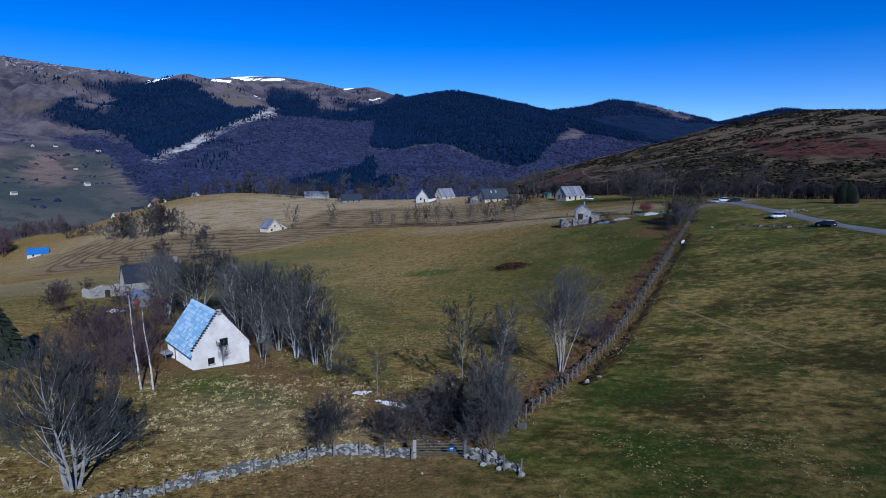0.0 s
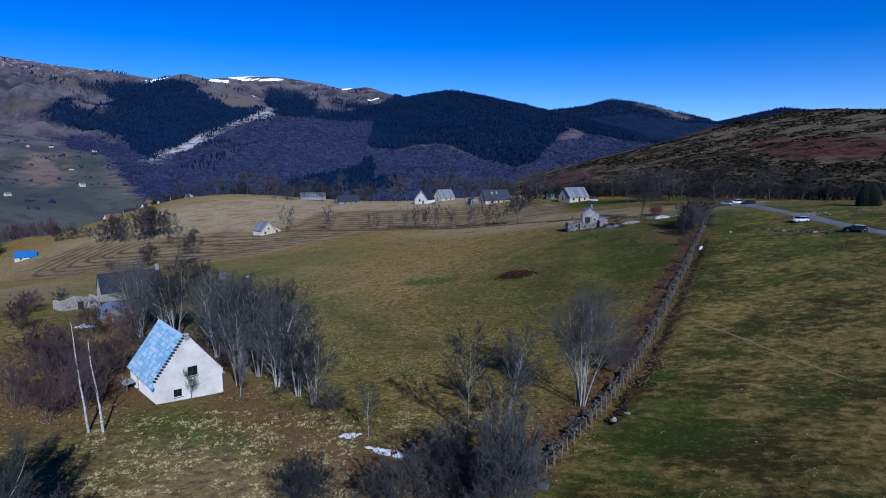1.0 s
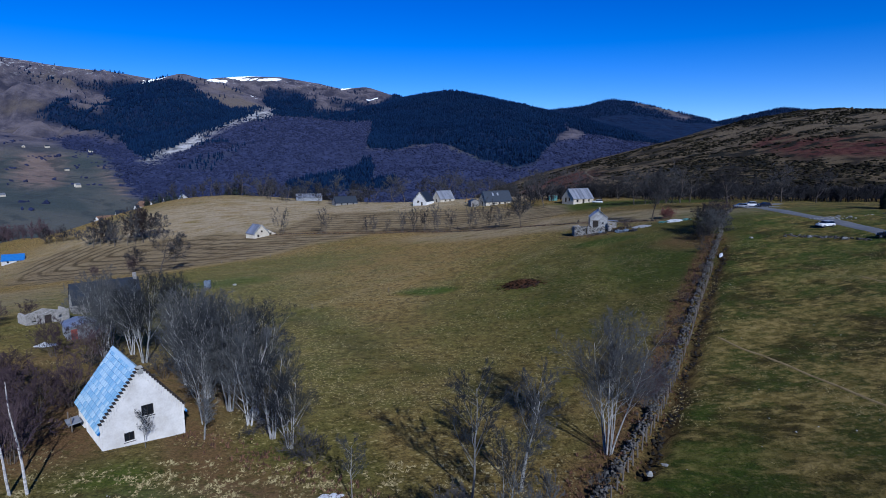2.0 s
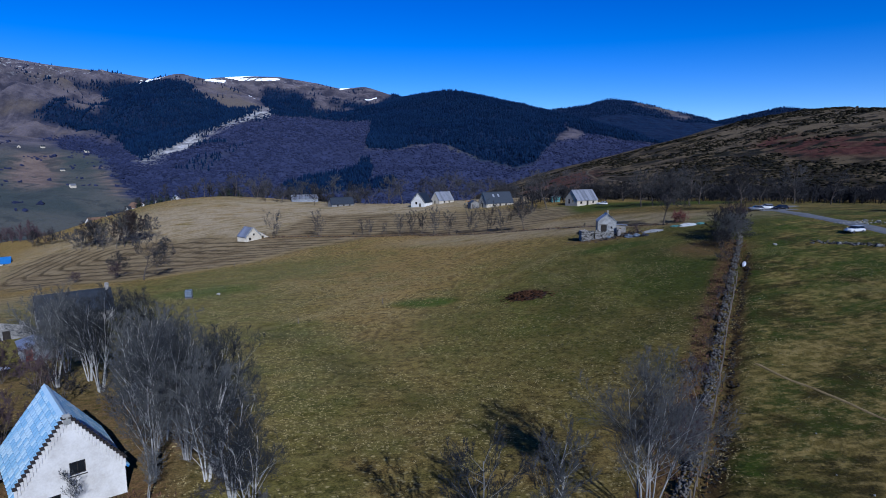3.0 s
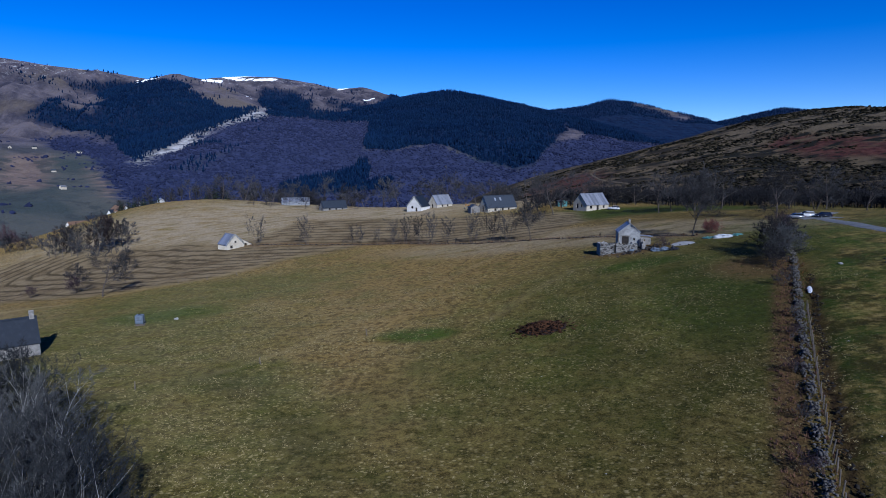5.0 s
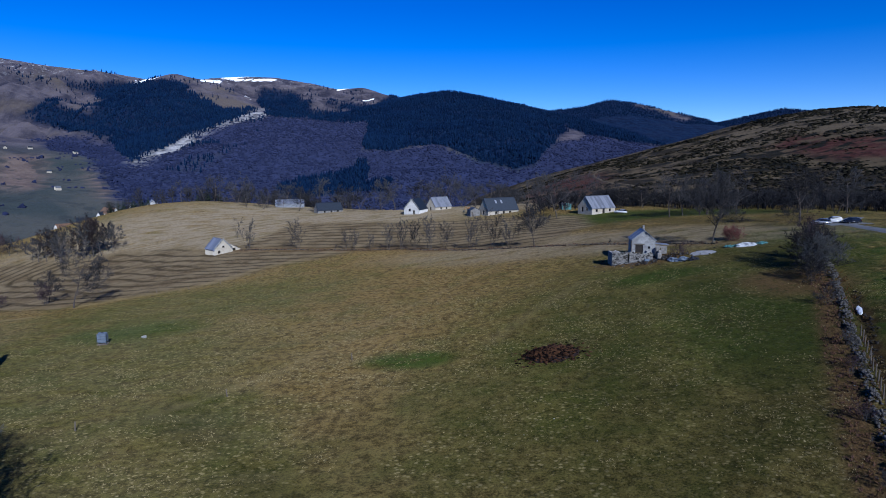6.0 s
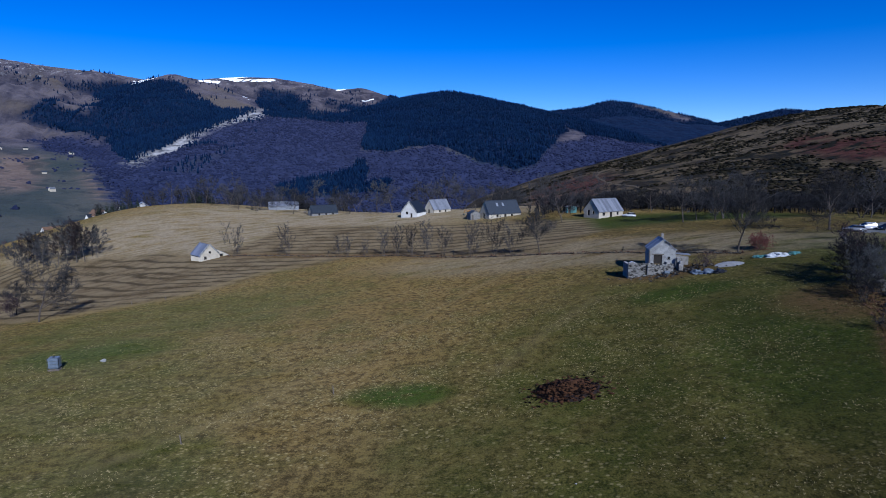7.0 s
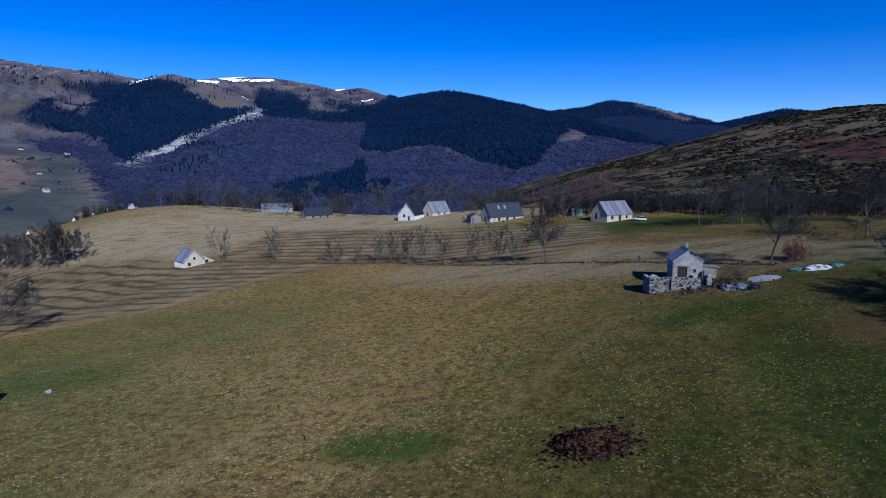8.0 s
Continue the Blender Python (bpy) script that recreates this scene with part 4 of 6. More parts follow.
BIG = tree_meshes("spreading_tree", 47, 10.0, 4, 0.55, (15, 8, 7, 8), 0.16, 0.16, 0.50, 0.12, bark_mid, twig_pale, 0.50, 0.018)
BIRCH = [tree_meshes("birch", 51, 12, 1, 0.20, (17, 7, 6, 7), 0.22, 0.13, 0.30, 0.05, bark_birch, twig_purple, 0.30, 0.014, limb=0), tree_meshes("birch", 52, 12, 1, 0.20, (16, 7, 6, 7), 0.25, 0.11, 0.30, 0.06, bark_birch, twig_purple, 0.28, 0.014, limb=0)]
SHRUB = [tree_meshes("shrub", 61, 5, 8, 0.75, (7, 6, 5, 7), 0.12, 0.04, 0.3, 0.16, bark_dark, twig_ash, 0.52, 0.022), tree_meshes("shrub", 62, 5, 8, 0.9, (7, 6, 5, 7), 0.12, 0.04, 0.3, 0.18, bark_dark, twig_grey, 0.52, 0.024)]
PURPLE = [tree_meshes("purple_shrub", 71, 6, 6, 0.7, (7, 5, 5, 5), 0.12, 0.05, 0.3, 0.16, bark_dark, twig_purple, 0.52, 0.026), tree_meshes("purple_shrub", 72, 6, 6, 0.6, (7, 5, 5, 5), 0.12, 0.05, 0.35, 0.16, bark_dark, twig_purple, 0.52, 0.026)]
FAR = [tree_meshes("far_tree", 80 + k, 13, 1 + (k == 3), 0.8, (11, 6, 5, 8), 0.2, 0.2, 0.27, 0.15, bark_dark, twig_dark, 0.50, 0.052) for k in range(4)]
SAPLING = [tree_meshes("sapling", 91 + k, 7, 4, 0.24, (8, 5, 5, 6), 0.10, 0.028, 0.42, 0.08, bark_dark, twig_dark, 0.44, 0.022) for k in range(2)]
LOW = [tree_meshes("low_shrub", 66 + k, 5, 5, 0.85, (6, 4, 5, 6), 0.12, 0.04, 0.3, 0.17, bark_dark, (twig_grey, twig_purple)[k], 0.5, 0.03) for k in range(2)]
CLUMP = [tree_meshes("clump_tree", 84 + k, 13, 1, 0.52, (13, 7, 6, 8), 0.16, 0.16, 0.40, 0.11, bark_dark, (twig_dark, twig_brown)[k % 2], 0.50, 0.055) for k in range(3)]
REDBUSH = tree_meshes("red_shrub", 99, 3.6, 9, 1.0, (9, 6, 5), 0.12, 0.05, 0.3, 0.16, bark_dark, twig_red, 0.5, 0.04)
LEANING = tree_meshes("leaning_tree", 97, 12, 1, 0.6, (15, 8, 7, 8), 0.25, 0.22, 0.25, 0.18, bark_dark, twig_grey, 0.52, 0.030, 0.28)

ASH_L, SHRUB_L, PURPLE_L = "bare multi-stemmed ash with grey bark in the barn grove", "bare tangled grey-brown thorn shrub in the field", "bare purple-twigged shrub beside the white barn"
plant("ash_tree", ASH[0], 14.2, 68.9, 20, 1.0, "tall bare ash with pale stems beside the dry-stone wall")
plant("ash_tree", SPARSE[0], 1.9, 61.3, 40, 1.2, "thin bare ash with open crown in the field corner")
plant("ash_tree", SPARSE[1], 5.7, 62.9, 170, 1.25, "thin bare ash with open crown in the field corner")
plant("ash_tree", SPARSE[1], 4.2, 58.5, 250, 0.8, "thin bare ash with open crown in the field corner")
plant("thorn_shrub", SHRUB[0], 3.9, 45.8, 0, 0.92, "dense bare thorn thicket behind the field gate", "shrub", tall=1.75)
plant("thorn_shrub", SHRUB[1], 1.2, 49.0, 90, 0.8, "dense bare thorn thicket behind the field gate", "shrub")
plant("thorn_shrub", SHRUB[0], 4.6, 50.5, 200, 0.88, "dense bare thorn thicket behind the field gate", "shrub", tall=1.6)
plant("thorn_shrub", SHRUB[1], 0.0, 54.0, 300, 0.8, "dense bare thorn thicket behind the field gate", "shrub")
plant("thorn_shrub", SHRUB[1], -3.3, 47.6, 130, 0.78, SHRUB_L, "shrub", tall=1.1)
plant("thorn_shrub", SHRUB[0], -9.6, 47.4, 60, 0.78, SHRUB_L, "shrub", tall=1.15)
plant("spreading_tree", BIG, -25.6, 38.2, 15, 1.1, "broad bare spreading tree with grey bark beyond the front wall")
plant("birch_tree", BIRCH[0], -32.7, 61.5, 0, 1.22, "bare silver birch with white trunk beside the barn", group="birches by the barn")
plant("birch_tree", BIRCH[1], -31.5, 61.7, 120, 1.15, "bare silver birch with white trunk beside the barn", group="birches by the barn")
for k, (x, y, s) in enumerate([(-38.5, 70.5, 0.9), (-43.5, 74, 1.1), (-47, 80, 1.0), (-41, 82, 1.0), (-38, 64, 0.75), (-52, 88, 0.9), (-82, 124, 0.75), (-86, 131, 0.7), (-50, 101, 1.0), (-57, 104, 1.0), (-52, 83, 1.0), (-72, 108, 0.9), (-84, 138, 0.6), (-36.5, 67, 0.85), (-44, 68, 0.9), (-41.5, 77.5, 1.0)]):
    plant("purple_shrub", PURPLE[k % 2], x, y, 67 * k, s, PURPLE_L if k < 6 or k > 12 else "bare purple-twigged shrub beside the derelict sheds", "shrub")
for k, (x, y, s) in enumerate([(-42.5, 101.5, 1.05), (-36, 97.8, 1.0), (-46.5, 106, 0.9), (-39, 106, 1.0), (-32, 91, 0.95), (-27.5, 86, 1.05), (-23.3, 81.5, 1.0), (-24.5, 77.5, 0.9), (-19.8, 77.2, 1.0), (-21, 83, 0.95), (-16.5, 73.8, 0.85), (-14.2, 71.3, 0.72), (-28.5, 93, 0.9), (-34, 101, 1.0), (-52, 110, 1.05), (-49, 103, 0.95), (-56, 117, 1.0)]):
    plant("ash_tree", ASH[k % 3], x, y, 83 * k, s, ASH_L, group="grove behind the barn")
plant("ash_tree", SPARSE[1], -22.9, 73.3, 200, 0.62, "slender bare sapling at the barn's corner")
for k, (x, y, s) in enumerate([(-11.4, 67.8, 0.62), (-17.5, 75.0, 0.8), (-13.0, 69.6, 0.6), (-29, 88, 0.9), (-36, 93.5, 0.9), (-44.5, 96.5, 1.0)]):
    plant("thorn_shrub", LOW[0], x, y, 71 * k, s, "bare grey undergrowth shrub at the grove's edge", "shrub")
plant("sapling", SPARSE[0], -7.1, 61.6, 0, 0.6, "thin leaning bare sapling on the bank")
plant("sapling", SPARSE[0], -27.4, 71.3, 0, 0.42, "small bare fruit tree against the barn's gable")
for k, (x, y, s, m) in enumerate([(20.8, 79.0, 0.62, PURPLE), (22.3, 81.8, 0.6, PURPLE), (24.2, 84.6, 0.5, PURPLE), (30.4, 96.6, 0.45, LOW), (35, 105.6, 0.35, LOW), (46.0, 126, 0.35, LOW), (55.5, 145.5, 0.55, LOW), (60.5, 157, 0.8, SHRUB), (64.2, 161.5, 1.3, SHRUB), (66.0, 165.5, 1.35, SHRUB), (68.0, 169.5, 1.1, PURPLE), (40, 115.5, 0.4, LOW), (49.5, 131.5, 0.4, LOW), (73, 177, 0.7, LOW), (79, 187, 0.8, LOW), (85, 199, 0.9, LOW)]):
    plant("thorn_shrub", m[k % 2], x, y, 50 * k, s, "bare dark shrub growing against the dry-stone wall", "shrub")
plant("broad_tree", OAK[1], 62.1, 195.6, 0, 1.25, "tall bare tree beside the ruined hut")
plant("thorn_shrub", LOW[1], 50.9, 186.2, 40, 0.62, "bare purple shrub among the rubble by the hut", "shrub")
plant("red_shrub", REDBUSH, 66.8, 196.5, 0, 1.0, "rounded shrub of dull red twigs", "shrub")
plant("broad_tree", OAK[0], 93.5, 215.6, 50, 1.2, "tall bare spreading tree beside the parked cars")
plant("broad_tree", OAK[1], 28.4, 233.4, 200, 0.98, "bare round-crowned tree on the field wall")
plant("leaning_tree", LEANING, -93.8, 215.5, 20, 1.3, "lone bare tree with a leaning trunk in the mown field")
plant("broad_tree", OAK[1], -112, 233.5, 70, 0.75, "bare tree at the edge of the mown field")
plant("purple_shrub", PURPLE[0], -110, 229, 0, 0.95, "dense dark round shrub in the mown field", "shrub")
plant("purple_shrub", PURPLE[1], -128, 236, 0, 0.7, "dense dark round shrub in the mown field", "shrub")
for k, (x, y, s) in enumerate([(-161, 358, 0.9), (-165, 355, 1.25), (-169.5, 356, 1.35), (-174, 356, 1.35), (-179, 357, 1.15), (-188, 360, 1.0), (-193, 363, 1.1), (-199, 365, 1.05), (-205, 368, 0.95), (-210, 371, 0.8), (-172, 364, 1.15), (-166, 363, 1.15), (-196, 371, 0.95), (-203, 375, 0.85), (-258, 405, 0.6), (-252, 400, 0.7), (-246, 398, 0.6), (-240, 396, 0.65), (-233, 393, 0.55), (-262, 412, 0.55), (-228, 392, 0.5), (-248, 408, 0.6)]):
    plant("broad_tree", CLUMP[k % 3], x, y, 40 * k, s * 1.25, "tall bare brown-crowned tree in a field clump", group="field clump")
for k, (x, y, s) in enumerate([(17.8, 246.5, 1.1), (11, 252, 1.1), (3, 259, 0.9), (-2, 263, 1.15), (-7, 267, 1.0), (-12.1, 272, 1.05), (-17, 274.5, 0.9), (-30, 281, 0.7), (-33, 282.5, 0.75), (-53, 290.5, 1.2), (-76.5, 304, 1.2), (-24, 278, 0.6), (22, 241, 0.9)]):
    plant("hedge_sapling", SAPLING[k % 2], x, y, 77 * k, s * 1.75, "slender bare sapling on the overgrown field wall", group="saplings on the field wall")
rng = random.Random(5)
for k, (x, y) in enumerate([(78, 262), (84, 266), (88, 262), (93, 267), (97, 263), (103, 268), (124, 262), (131, 258), (140, 266), (152, 262), (48, 300)]):
    plant("broad_tree", FAR[k % 4], x, y, 57 * k, rng.uniform(0.95, 1.3), "tall bare tree at the foot of the moor", group="trees below the moor")
for k in range(24):
    x = -165 + 11 * k + rng.uniform(-4, 4)
    y = 452 - 68 * float(smooth(x, -70, -10)) + rng.uniform(-2, 14)
    plant("broad_tree", FAR[k % 4], x, y, 57 * k, rng.uniform(1.0, 1.6), "bare tree on the plateau's far edge", group="trees on the far edge")
for k, (x, y, s) in enumerate([(20, 372, 1.05), (26, 368, 1.2), (14, 376, 0.9), (44, 352, 1.1), (50, 356, 1.0), (-4, 386, 0.9), (80, 322, 1.0), (74, 330, 0.9), (88, 318, 0.9), (-60, 431, 0.9), (-72, 424, 0.9), (-88, 447, 1.0), (-97, 440, 0.9), (-84, 428, 0.9), (-108, 436, 1.0), (-120, 440, 0.8), (-48, 408, 0.8), (-30, 392, 0.8)]):
    plant("broad_tree", FAR[(k + 1) % 4], x, y, 57 * k, s, "bare tree behind the farm buildings", group="trees round the farms")


# evergreens: drooping whorls of needle sprays round a stem
def fir_spray(seed, h, w, tiers, per, droop=0.35, dome=False):
    r = random.Random(seed)
    buf = Buf()
    for t in range(tiers):
        k = t / tiers
        z, reach = h * (0.06 + 0.92 * k), w * (1 - k ** 2.4) ** 0.6 + 0.12 if dome else w * (1 - k) ** 0.85 + 0.12
        for j in range(max(5, int(per * (1 - (0.2 if dome else 0.6) * k)))):
            a, n = r.random() * math.tau, reach * r.uniform(0.75, 1.12)
            p = Vector((math.cos(a) * 0.1, math.sin(a) * 0.1, z))
            q = p + Vector((math.cos(a) * n, math.sin(a) * n, -droop * n + r.uniform(-0.1, 0.25)))
            side = Vector((-math.sin(a), math.cos(a), 0)) * n * (r.uniform(0.10, 0.16) if dome else r.uniform(0.16, 0.26))
            mid = p.lerp(q, 0.6)
            i = len(buf.v)
            buf.v += [tuple(p), tuple(mid + side), tuple(q), tuple(mid - side), tuple(mid + Vector((0, 0, 0.16 * n)))]
            buf.f += [(i, i + 1, i + 4), (i + 1, i + 2, i + 4), (i + 2, i + 3, i + 4), (i + 3, i, i + 4)]
    return buf


def evergreen(name, x, y, h, w, tiers, per, label, seed, droop=0.35, dome=False):
    ob = thing(name, x, y, gz(x, y) - 0.1, 0, label, "tree")
    bm = rod(bmesh.new(), (0, 0, -0.3), (0, 0, h * 0.95), 0.02 * h, 0.02, 7)
    part("trunk", bm, bark_dark, ob)
    b = fir_spray(seed, h, w, tiers, per, droop, dome)
    shared("foliage", raw_mesh("foliage", b.v, b.f, needle), ob, Matrix())
    return ob


evergreen("fir_tree", -55.0, 69.6, 10.0, 4.5, 32, 60, "dense dark green fir standing in the meadow", 3)
evergreen("evergreen_tree", 123.5, 182.7, 6.8, 3.0, 34, 110, "dark rounded evergreen beyond the road", 4, 0.15, True)
for k, (x, y, h) in enumerate([(-152, 462, 15), (-146, 466, 10), (-160, 464, 8), (-218, 462, 9), (-214, 466, 11), (-209, 463, 10), (-204, 466, 12), (-198, 465, 9), (-192, 462, 8), (-222, 470, 12)]):
    evergreen("fir_tree", x, y, h, h * 0.24, 12, 14, "dark conifer on the plateau's edge", 10 + k)

# ---- buildings ----
def wall_strips(bm, x0, x1, z0, top, y0, y1, holes, cuts=()):
    """A wall along x with its top at top(x), real openings cut through: holes are x0, x1, z0, z1."""
    xs = sorted({x0, x1, *cuts, *[h[0] for h in holes], *[h[1] for h in holes]})
    xs = [x for x in xs if x0 <= x <= x1]
    levels = sorted({z0, *[h[2] for h in holes], *[h[3] for h in holes]})
    for a, b in zip(xs, xs[1:]):
        mid, cap = (a + b) / 2, min(top(a), top(b))
        zs = [q for q in levels if q < cap - 0.05]
        for lo, hi in zip(zs, zs[1:]):
            if not any(h[0] < mid < h[1] and h[2] < (lo + hi) / 2 < h[3] for h in holes):
                prism(bm, [(a, lo), (b, lo), (b, hi), (a, hi)], y0, y1)
        prism(bm, [(a, zs[-1]), (b, zs[-1]), (b, top(b)), (a, top(a))], y0, y1)
    bmesh.ops.remove_doubles(bm, verts=bm.verts, dist=0.0005)
    bm.verts.index_update()
    seen = {}
    for f in bm.faces:
        seen.setdefault(frozenset(v.index for v in f.verts), []).append(f)
    bmesh.ops.delete(bm, geom=[f for fs in seen.values() if len(fs) > 1 for f in fs], context="FACES_ONLY")
    return bm


def turned(bm, m):
    bmesh.ops.transform(bm, matrix=m, verts=bm.verts)
    return bm


def opening(house, hole, m, kind, material, frame_mat, depth=0.18):
    """A window or door in its hole, set back in the wall; m places the wall's face."""
    x0, x1, z0, z1 = hole
    if kind == "window":
        t = 0.07
        w = part("window", turned(wall_strips(bmesh.new(), x0, x1, z0, lambda x: z1, depth, depth + 0.06, [(x0 + t, x1 - t, z0 + t, z1 - t)]), m), frame_mat, house)
        part("pane", turned(boxed(x0 + t, (x0 + x1) / 2 - 0.02, depth + 0.02, depth + 0.035, z0 + t, z1 - t), m), material, w)
        part("pane", turned(boxed((x0 + x1) / 2 + 0.02, x1 - t, depth + 0.02, depth + 0.035, z0 + t, z1 - t), m), material, w)
        part("mullion", turned(boxed((x0 + x1) / 2 - 0.02, (x0 + x1) / 2 + 0.02, depth + 0.005, depth + 0.05, z0 + t, z1 - t), m), frame_mat, w)
        part("sill", turned(boxed(x0 - 0.06, x1 + 0.06, -0.05, depth, z0 - 0.07, z0 - 0.004), m), stone_dark, w)
    else:
        d = part("door", turned(boxed(x0, x1, depth, depth + 0.06, z0, z1), m), material, house)
        part("handle", turned(boxed(x1 - 0.2, x1 - 0.14, depth - 0.05, depth - 0.002, z0 + 0.95, z0 + 1.1), m), galvanised, d)


def gabled(name, x, y, z, yaw, w, n, eave, apex, wall_mat, roof_mat, label, front=(), back=(), west=(), east=(), over=0.25, rake=0.15, sheets=0, rows=0, thick=0.12, door_mat=None, foot=1.2, category="house", cap=None):
    """A gabled house: x across the gable, y along the ridge, its front gable at y 0. Openings: x0, x1, z0, z1, kind."""
    house = thing(name, x, y, z, yaw, label, category)
    h, t = w / 2, 0.45
    door_mat = door_mat or dark_wood

    def top(px):
        return apex - (apex - eave) * abs(px) / h
    walls = (("front_wall", front, Matrix(), -h, h, top), ("back_wall", back, Matrix.Translation((0, n, 0)) @ Matrix.Rotation(math.pi, 4, "Z"), -h, h, top),
             ("side_wall", west, Matrix.Translation((-h, n / 2, 0)) @ Matrix.Rotation(-math.pi / 2, 4, "Z"), -n / 2 + t, n / 2 - t, lambda q: eave), ("side_wall", east, Matrix.Translation((h, n / 2, 0)) @ Matrix.Rotation(math.pi / 2, 4, "Z"), -n / 2 + t, n / 2 - t, lambda q: eave))
    for wn_, holes, m, a, b, f in walls:
        part(wn_, turned(wall_strips(bmesh.new(), a, b, -foot, f, 0, t, [q[:4] for q in holes], (0.0,) if f is top else ()), m), wall_mat, house)
        for q in holes:
            opening(house, q[:4], m, q[4], glass_dark if q[4] == "window" else door_mat, dark_wood if q[4] == "window" else door_mat)
    slope = math.hypot(h, apex - eave)
    ang = math.atan2(apex - eave, h)
    down = slope + over
    for side in (-1, 1):
        # a slope's own frame: u along the ridge, v down from the ridge
        base = Matrix.Translation((0, 0, apex + 0.02)) @ (Matrix.Rotation(math.pi, 4, "Z") if side < 0 else Matrix()) @ Matrix.Rotation(ang, 4, "Y")
        u0, u1 = -rake, n + rake
        if side < 0:
            u0, u1 = -u1, -u0
        roof = part("roof_slope", turned(boxed(0, down, u0, u1, 0, thick), base), blue_paint if rows else roof_mat, house)
        if sheets and rows:
            du, dv = (u1 - u0) / sheets, down / rows
            me = bpy.data.meshes.new("roof_tile")
            bm = bmesh.new()
            sec = [(0.0, 0.004), (0.0, 0.035), (du * 0.25, 0.065), (du * 0.5, 0.075), (du * 0.75, 0.065), (du * 0.93, 0.03), (du * 0.93, 0.004)]
            va = [bm.verts.new((0.0, q, zz)) for q, zz in sec]
            vb = [bm.verts.new((dv * 0.9, q, zz + 0.03)) for q, zz in sec]
            for k in range(len(sec) - 1):
                bm.faces.new((va[k], va[k + 1], vb[k + 1], vb[k]))
            bm.faces.new(vb), bm.faces.new(va[::-1])
            bmesh.ops.recalc_face_normals(bm, faces=bm.faces)
            bm.to_mesh(me)
            bm.free()
            me.materials.append(roof_mat)
            for i in range(sheets):
                for j in range(rows):
                    shared("tile", me, roof, base @ Matrix.Translation((j * dv, u0 + i * du, thick)))
        elif sheets:
            du = (u1 - u0) / sheets
            for i in range(sheets):
                part("roof_sheet", turned(box(bmesh.new(), 0.0, down + 0.03, u0 + i * du + 0.02, u0 + (i + 1) * du - 0.02, thick + 0.003, thick + 0.03 + 0.012 * (i % 2)), base), roof_mat, roof)
    part("ridge_cap", prism(bmesh.new(), [(-0.28, apex + thick - 0.08), (0, apex + thick + 0.18), (0.28, apex + thick - 0.08), (0, apex + thick + 0.03)], -rake, n + rake), cap or roof_mat, house)
    return house


def skew(house, w, eave, apex, count, mat, y0=-0.1, y1=0.22, cap=None):
    """Stepped coping stones up both rakes of the front gable."""
    h = w / 2
    for side in (-1, 1):
        for k in range(count):
            a, b = k / count, (k + 1) / count
            xa, xb = h * (1 - a) + 0.06, h * (1 - a - 0.62 / count)
            za = eave + (apex - eave) * a
            zb = eave + (apex - eave) * b
            bm = boxed(min(side * xa, side * xb), max(side * xa, side * xb), y0, y1, za - 0.05, zb + 0.42, 0.02)
            stone = part("coping_stone", bm, mat, house)
            if cap:
                part("coping_slate", boxed(min(side * (xa + 0.10), side * xb), max(side * (xa + 0.10), side * xb), y0 - 0.14, y1 + 0.10, zb + 0.425, zb + 0.49, 0.01), cap, stone, "dark weathered coping slate")


barn = gabled("barn", -28.1, 72.7, 0.0, 41.6, 7.2, 9.6, 2.5, 7.15, render_wall, blue_sheet, "white rendered barn with steep blue tiled metal roof", front=[(-1.75, -0.85, 0.9, 1.8, "window"), (-0.15, 0.95, 2.9, 4.0, "window")], west=[(-2.6, -1.6, -0.2, 1.8, "door")],
              over=0.35, rake=0.0, sheets=16, rows=12, category="barn")
skew(barn, 7.2, 2.5, 7.15, 17, render_wall, cap=dark_wood)
part("gable_block", boxed(-0.25, 0.25, -0.16, 0.45, 7.1, 7.75, 0.03), stone_pale, barn, "stone block at the gable's peak")
part("porch_sheet", turned(boxed(-4.9, -3.7, 6.6, 8.4, 1.7, 1.78), Matrix.Rotation(radians(-6), 4, "Y")), grey_sheet, barn, "small grey metal porch sheet")
part("porch_post", boxed(-4.8, -4.7, 6.7, 6.8, -1.0, 2.05), timber, barn)
part("porch_post", boxed(-4.8, -4.7, 8.2, 8.3, -1.0, 2.05), timber, barn)

slate_house = gabled("derelict_house", -78.2, 142.5, -5.8, -52, 6.4, 13.0, 2.3, 5.9, masonry, slate, "derelict stone house with dark slate roof behind trees", front=[(-0.4, 0.5, 3.3, 4.1, "window")], east=[(-1.0, 0.2, -0.2, 1.9, "door")], west=[(-3, -2, 0.9, 1.8, "window")], over=0.3, sheets=0)
part("chimney", boxed(-0.35, 0.35, 12.1, 12.8, 5.3, 7.1, 0.03), masonry, slate_house)


def ruined_wall():
    ob = thing("ruined_barn_wall", -74.8, 130.0, -4.6, 50, "roofless low stone barn wall with dark openings", "ruin")
    part("front_wall", wall_strips(bmesh.new(), -3.6, 3.6, -1, lambda x: 2.3 + 0.25 * math.sin(x * 1.7), 0, 0.5, [(-2.7, -1.8, 0.7, 1.6), (-0.6, 0.6, -0.6, 1.9), (1.7, 2.4, 0.8, 1.6)], (-3.0, -1.2, 1.2, 3.0)), masonry, ob)
    part("back_wall", wall_strips(bmesh.new(), -3.6, 3.6, -1, lambda x: 1.7 + 0.4 * math.sin(x * 1.1 + 1), 4.5, 5.0, [], (-2.5, -1, 0.5, 2, 3)), masonry, ob)
    for x in (-3.6, 3.1):
        part("end_wall", boxed(x, x + 0.5, 0.5, 4.5, -1, 2.0), masonry, ob)
    part("door", boxed(-0.6, 0.6, 0.22, 0.3, -0.6, 1.7), dark_wood, ob)
    return ob


ruined_wall()


